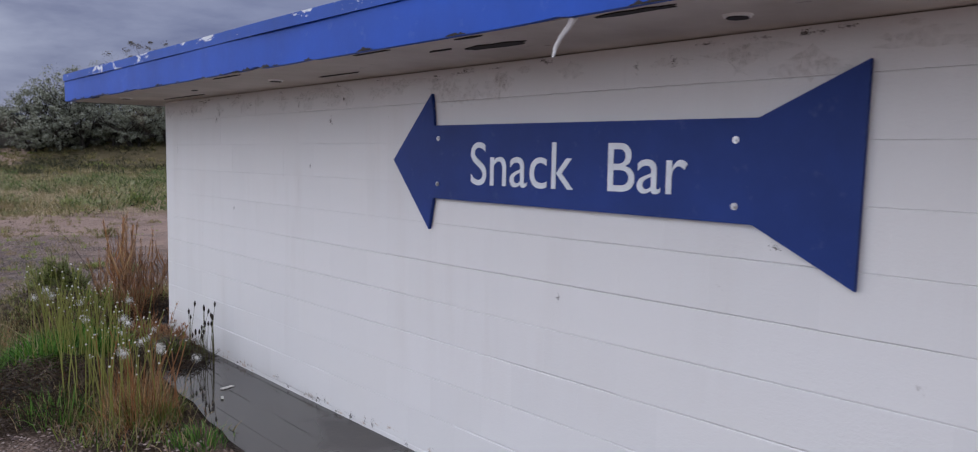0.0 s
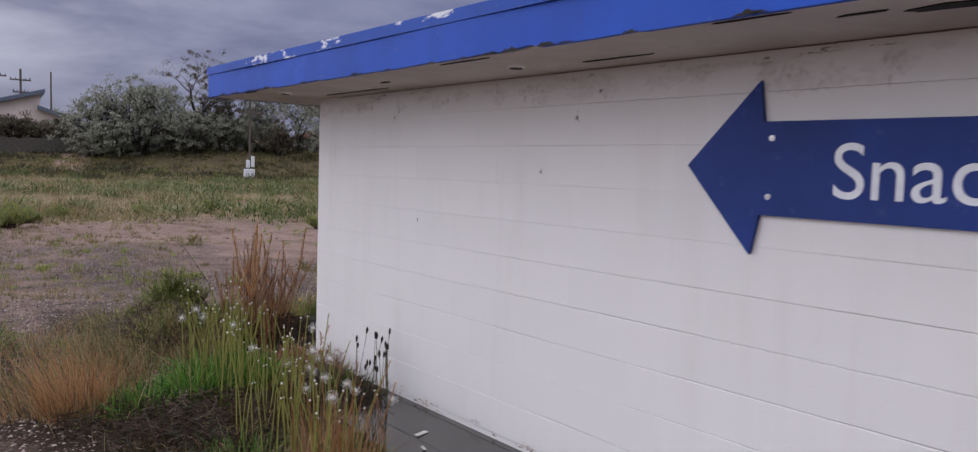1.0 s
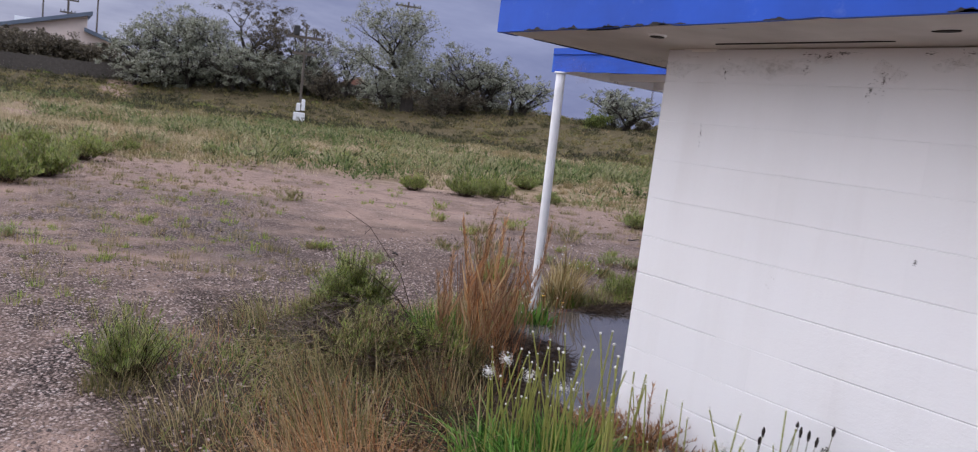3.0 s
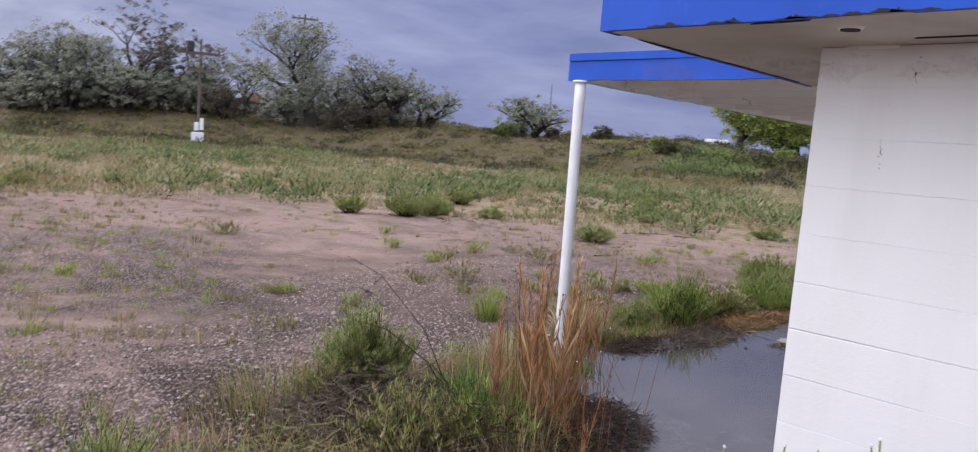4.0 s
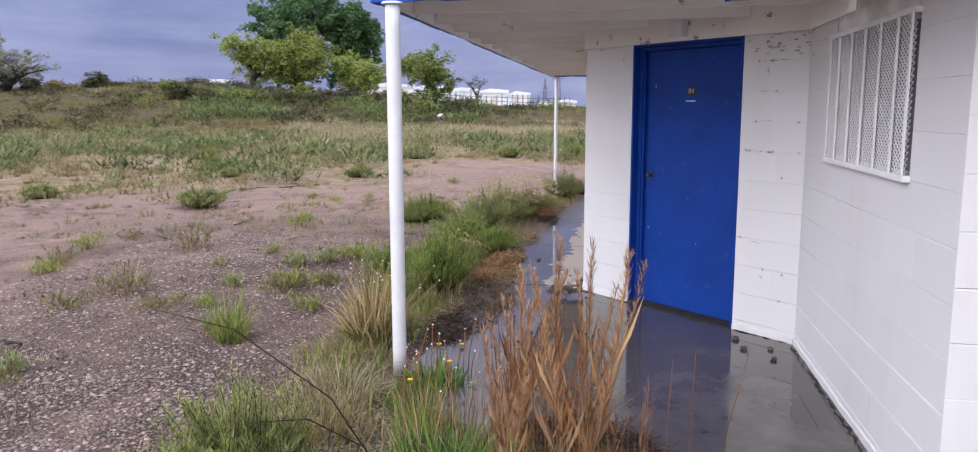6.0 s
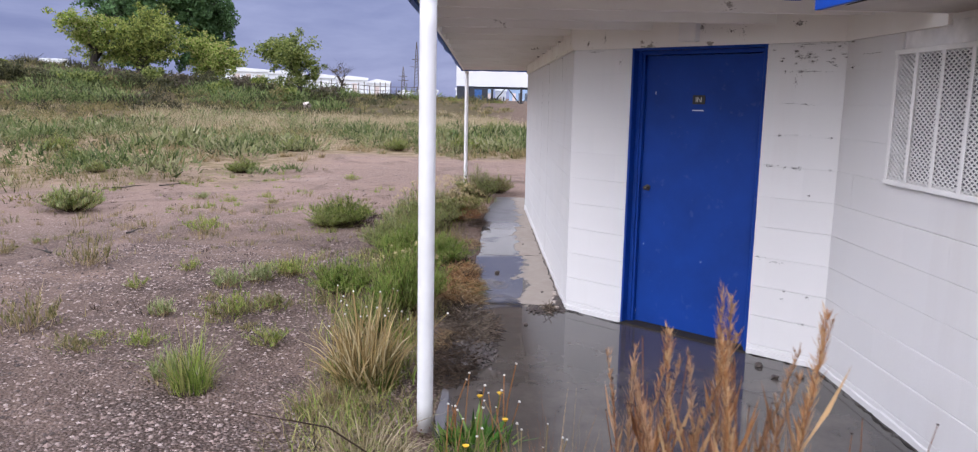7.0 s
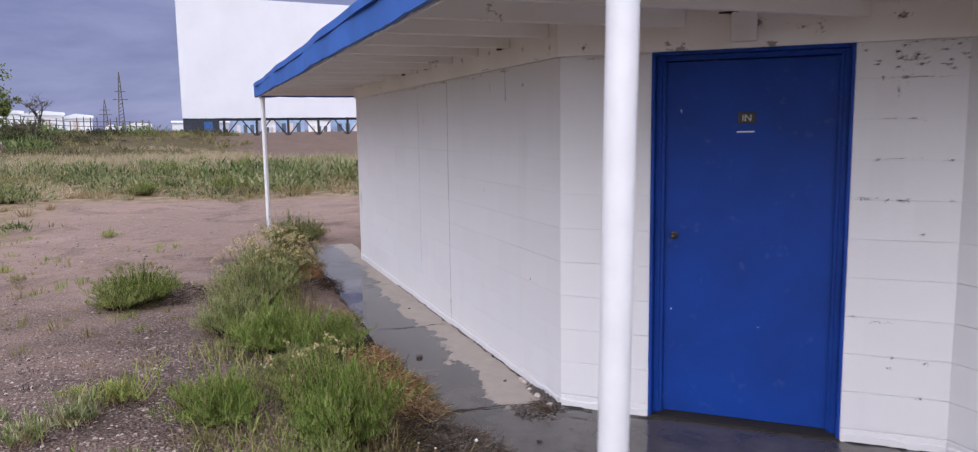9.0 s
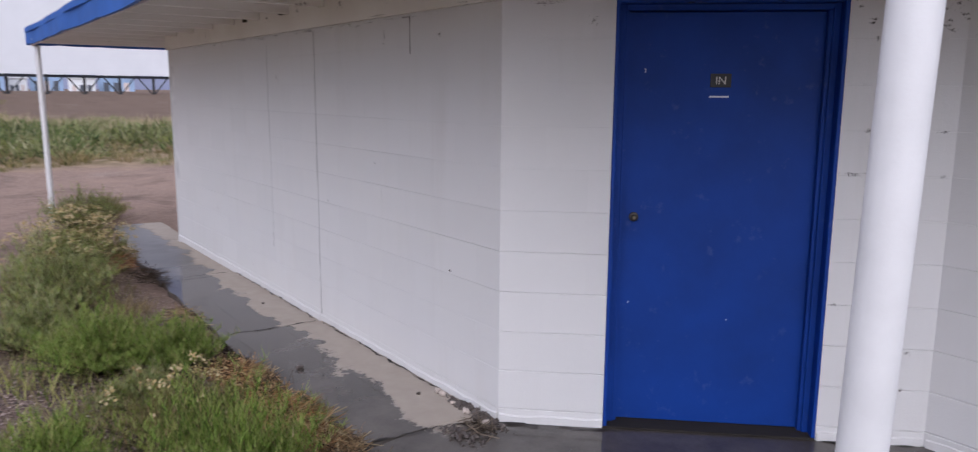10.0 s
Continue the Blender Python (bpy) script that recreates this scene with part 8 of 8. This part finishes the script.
cover("low_weeds", 1500, EASTR, 507, STRAW, 0.16, 0.002, "low straw along the walk")


def pebbles(name, n, x0, x1, y0, y1, s0, s1, seed, material, label, reach=11):
    rg = np.random.RandomState(seed)
    x, y = rg.uniform(x0, x1, n), rg.uniform(y0, y1, n)
    keep = ~((x > 2.15) & (y < 10.2)) & (np.hypot(x - 1.0, y - 8) < reach)
    x, y = x[keep], y[keep]
    z = ground_z(x, y)
    base = np.array([(1, 0, 0), (0, 1, 0), (-1, 0, 0), (0, -1, 0), (0, 0, 1), (0, 0, -1)], float)
    tri = np.array([(0, 1, 4), (1, 2, 4), (2, 3, 4), (3, 0, 4)])
    m = len(x)
    s = s0 + (s1 - s0) * rg.uniform(size=m) ** 2.5
    q = base[None] * rg.uniform(0.6, 1.2, (m, 6, 1)) * s[:, None, None]
    q[:, :, 2] *= 0.6
    a = rg.uniform(0, 6.283, m)
    c, d = np.cos(a)[:, None], np.sin(a)[:, None]
    X, Y = q[:, :, 0] * c - q[:, :, 1] * d, q[:, :, 0] * d + q[:, :, 1] * c
    verts = np.stack([X + x[:, None], Y + y[:, None], q[:, :, 2] + z[:, None] + s[:, None] * 0.15], -1).reshape(-1, 3)
    faces = (tri[None] + (np.arange(m) * 6)[:, None, None]).reshape(-1, 3)
    me = bpy.data.meshes.new(name)
    me.from_pydata(verts.tolist(), [], faces.tolist())
    me.materials.append(material)
    return tagged(new(name, me), label, "gravel", kind="stuff")


def stone_mat():
    k = Mat("loose_stone", 0.75)
    col = k.ramp(k.island, [(0.0, (0.045, 0.031, 0.026)), (0.35, (0.18, 0.126, 0.107)), (0.75, (0.33, 0.243, 0.208)), (1.0, (0.48, 0.39, 0.35))])
    return k.done(k.mix(0.3, col, k.noise(80, 4), "MULTIPLY"), None, k.bump(k.noise(120, 3), 0.3, 0.003))


STONE = stone_mat()
WETSTONE = simple("wet_stone", (0.075, 0.058, 0.05), 0.35, var=0.5, scale=60)
pebbles("gravel", 52000, -3.0, 4.2, 4.6, 12.6, 0.006, 0.019, 401, STONE, "loose pinkish-grey gravel stones")
pebbles("clods", 5000, 3.0, 22.0, 11.0, 22.0, 0.007, 0.028, 403, STONE, "loose clods and stones strewn on the lot", 24)
pebbles("gravel", 25000, 3.6, 9.5, 10.3, 14.5, 0.006, 0.019, 402, STONE, "loose pinkish-grey gravel stones")


def floor_crack(pts, w, seed, z=0.0035):
    """A ragged dark crack that wanders over the slab, with crumbled edges."""
    r = random.Random(seed)
    b = bmesh.new()
    rows = []
    for (ax, ay), (bx, by) in zip(pts, pts[1:]):
        n = max(3, int(math.hypot(bx - ax, by - ay) / 0.035))
        d = Vector((bx - ax, by - ay, 0)).normalized()
        e = Vector((-d.y, d.x, 0))
        for i in range(n):
            u = i / n
            c = Vector((ax + (bx - ax) * u, ay + (by - ay) * u, z)) + e * r.gauss(0, 0.008)
            ww = w * (0.25 + r.random() ** 2 * 1.6)
            rows.append((b.verts.new(c - e * ww), b.verts.new(c + e * ww)))
    for p, q in zip(rows, rows[1:]):
        b.faces.new((p[0], q[0], q[1], p[1]))
    ob = part("slab_crack", b, DARK)
    return tagged(ob, "dark crumbled crack in the wet concrete", "crack", kind="structure")


floor_crack([(6.60, 9.07), (6.78, 9.25), (6.86, 9.42), (6.90, 9.75), (6.88, 10.05)], 0.011, 1, 0.0065)
floor_crack([(6.55, 9.02), (6.30, 8.76)], 0.008, 2)
floor_crack([(8.93, 9.25), (8.92, 9.6), (8.95, 9.9)], 0.007, 3, 0.0065)
floor_crack([(10.84, 9.25), (10.84, 9.9)], 0.006, 4)
floor_crack([(5.40, 7.745), (5.62, 7.99), (5.70, 8.09)], 0.012, 5)
floor_crack([(3.2, 7.735), (4.2, 7.73), (5.34, 7.735)], 0.007, 6)
floor_crack([(7.0, 9.225), (7.8, 9.22), (8.9, 9.225)], 0.006, 7, 0.0065)
floor_crack([(9.0, 9.225), (10.8, 9.225)], 0.005, 8)


def fallen_stick(x, y, L, az, seed):
    r = random.Random(seed)
    b = bmesh.new()
    pts = [Vector((L * (u - 0.5), r.gauss(0, 0.03), 0.012 + r.uniform(0, 0.02))) for u in (0, 0.3, 0.6, 1)]
    tube(b, pts, [0.012, 0.010, 0.007, 0.003], 5)
    tube(b, [pts[1], pts[1] + Vector((0.12, 0.10, 0.03))], [0.006, 0.002], 4)
    ob = part("stick", b, BARK)
    ob.matrix_basis = pose(x, y, gz(x, y), 0, 0, az)
    return tagged(ob, "dark fallen stick lying on bare soil", "stick")


for i, (x, y, L, az) in enumerate(((14.8, 16.3, 0.7, -35), (15.2, 15.7, 0.6, -20), (14.3, 16.6, 0.4, 10), (8.9, 14.6, 0.4, 40), (10.2, 14.2, 0.35, -15), (4.6, 13.1, 0.25, 70))):
    fallen_stick(x, y, L, az, i)


# single stones and scraps on the slab and the soil
def stone(x, y, z, s, seed, label):
    b = bmesh.new()
    bmesh.ops.create_icosphere(b, subdivisions=1, radius=s)
    r = random.Random(seed)
    for v in b.verts:
        v.co *= r.uniform(0.7, 1.15)
        v.co.z = v.co.z * 0.65
    ob = part("stone", b, WETSTONE)
    ob.matrix_basis = Matrix.Translation((x, y, z + s * 0.4))
    return tagged(ob, label, "stone")


for i, (x, y, s) in enumerate(((8.04, 9.735, 0.03), (5.42, 8.08, 0.032), (5.20, 8.05, 0.030), (5.22, 7.88, 0.026), (5.00, 7.90, 0.026), (6.3, 9.55, 0.018), (5.9, 10.0, 0.03), (4.9, 9.9, 0.022), (7.3, 9.35, 0.016), (9.6, 9.4, 0.015))):
    stone(x, y, 0.0, s, i, "small dark stone on wet concrete")
# crumbled mortar in the broken corner of the walk, and soil washed onto the slab
rr = random.Random(61)
for i in range(16):
    u = rr.random()
    ob = stone(6.74 + 0.5 * u + rr.gauss(0, 0.02), 9.232 + 0.05 * rr.random() + 0.02 * (1 - u), 0.004, rr.uniform(0.008, 0.026), 900 + i, "broken lump of mortar on the cracked walk")
    ob.data.materials[0] = SCRAPE if i % 3 else WETSTONE


def spill_heap(cx, cy, rx, ry, n, h, z, seed, material, label):
    """Loose soil and gravel washed up on the slab."""
    rg = np.random.RandomState(seed)
    V, F = [], []
    for _ in range(n):
        a, d = rg.uniform(0, 6.283), math.sqrt(rg.uniform()) * rg.uniform(0.5, 1.1)
        x, y = cx + rx * d * math.cos(a), cy + ry * d * math.sin(a)
        s = 0.004 + 0.016 * rg.uniform() ** 3
        zc = z + h * max(0, 1 - d * d) * rg.uniform(0.3, 1)
        o, tw = len(V), rg.uniform(0, 6.283)
        for j in range(4):
            V.append((x + s * math.cos(tw + j * 1.571) * rg.uniform(0.7, 1.3), y + s * math.sin(tw + j * 1.571) * rg.uniform(0.7, 1.3), zc))
        V.append((x, y, zc + s * 0.8))
        F += [(o, o + 1, o + 4), (o + 1, o + 2, o + 4), (o + 2, o + 3, o + 4), (o + 3, o, o + 4)]
    return tagged(raw("soil_spill", V, F, material), label, "gravel", kind="stuff")


spill_heap(5.62, 9.98, 0.42, 0.20, 1500, 0.035, 0.0, 71, WETSTONE, "dark wet soil and gravel washed onto the slab")
spill_heap(6.45, 10.02, 0.38, 0.12, 800, 0.03, 0.0, 72, WETSTONE, "dark wet soil and gravel washed onto the slab")
spill_heap(6.92, 9.235, 0.30, 0.05, 420, 0.02, 0.0, 74, WETSTONE, "dark soil and litter along the wall's foot")
spill_heap(6.72, 9.45, 0.16, 0.08, 220, 0.015, 0.0, 75, WETSTONE, "dark soil and litter at the wall's corner")
spill_heap(6.50, 9.98, 0.45, 0.16, 1100, 0.035, 0.0, 76, WETSTONE, "dark wet soil and roots washed onto the slab")
spill_heap(3.45, 9.35, 0.30, 0.35, 800, 0.03, 0.0, 73, WETSTONE, "dark wet soil at the slab's edge")
for i, (x, y, z, a, w) in enumerate(((2.62, 5.75, 0.112, 20, 0.05), (2.5, 5.55, 0.112, 70, 0.03), (1.9, 5.75, 0.09, 40, 0.06), (1.75, 6.0, 0.09, 100, 0.035), (1.35, 6.6, 0.09, 15, 0.03), (1.2, 6.2, 0.06, 60, 0.02))):
    b = cube(-w, w, -w * 0.3, w * 0.3, 0, 0.004)
    ob = part("litter_scrap", b, FLUFF)
    ob.matrix_basis = pose(x, y, z + 0.004, 3, 2, a)
    tagged(ob, "pale scrap of litter lying on the ground", "litter")
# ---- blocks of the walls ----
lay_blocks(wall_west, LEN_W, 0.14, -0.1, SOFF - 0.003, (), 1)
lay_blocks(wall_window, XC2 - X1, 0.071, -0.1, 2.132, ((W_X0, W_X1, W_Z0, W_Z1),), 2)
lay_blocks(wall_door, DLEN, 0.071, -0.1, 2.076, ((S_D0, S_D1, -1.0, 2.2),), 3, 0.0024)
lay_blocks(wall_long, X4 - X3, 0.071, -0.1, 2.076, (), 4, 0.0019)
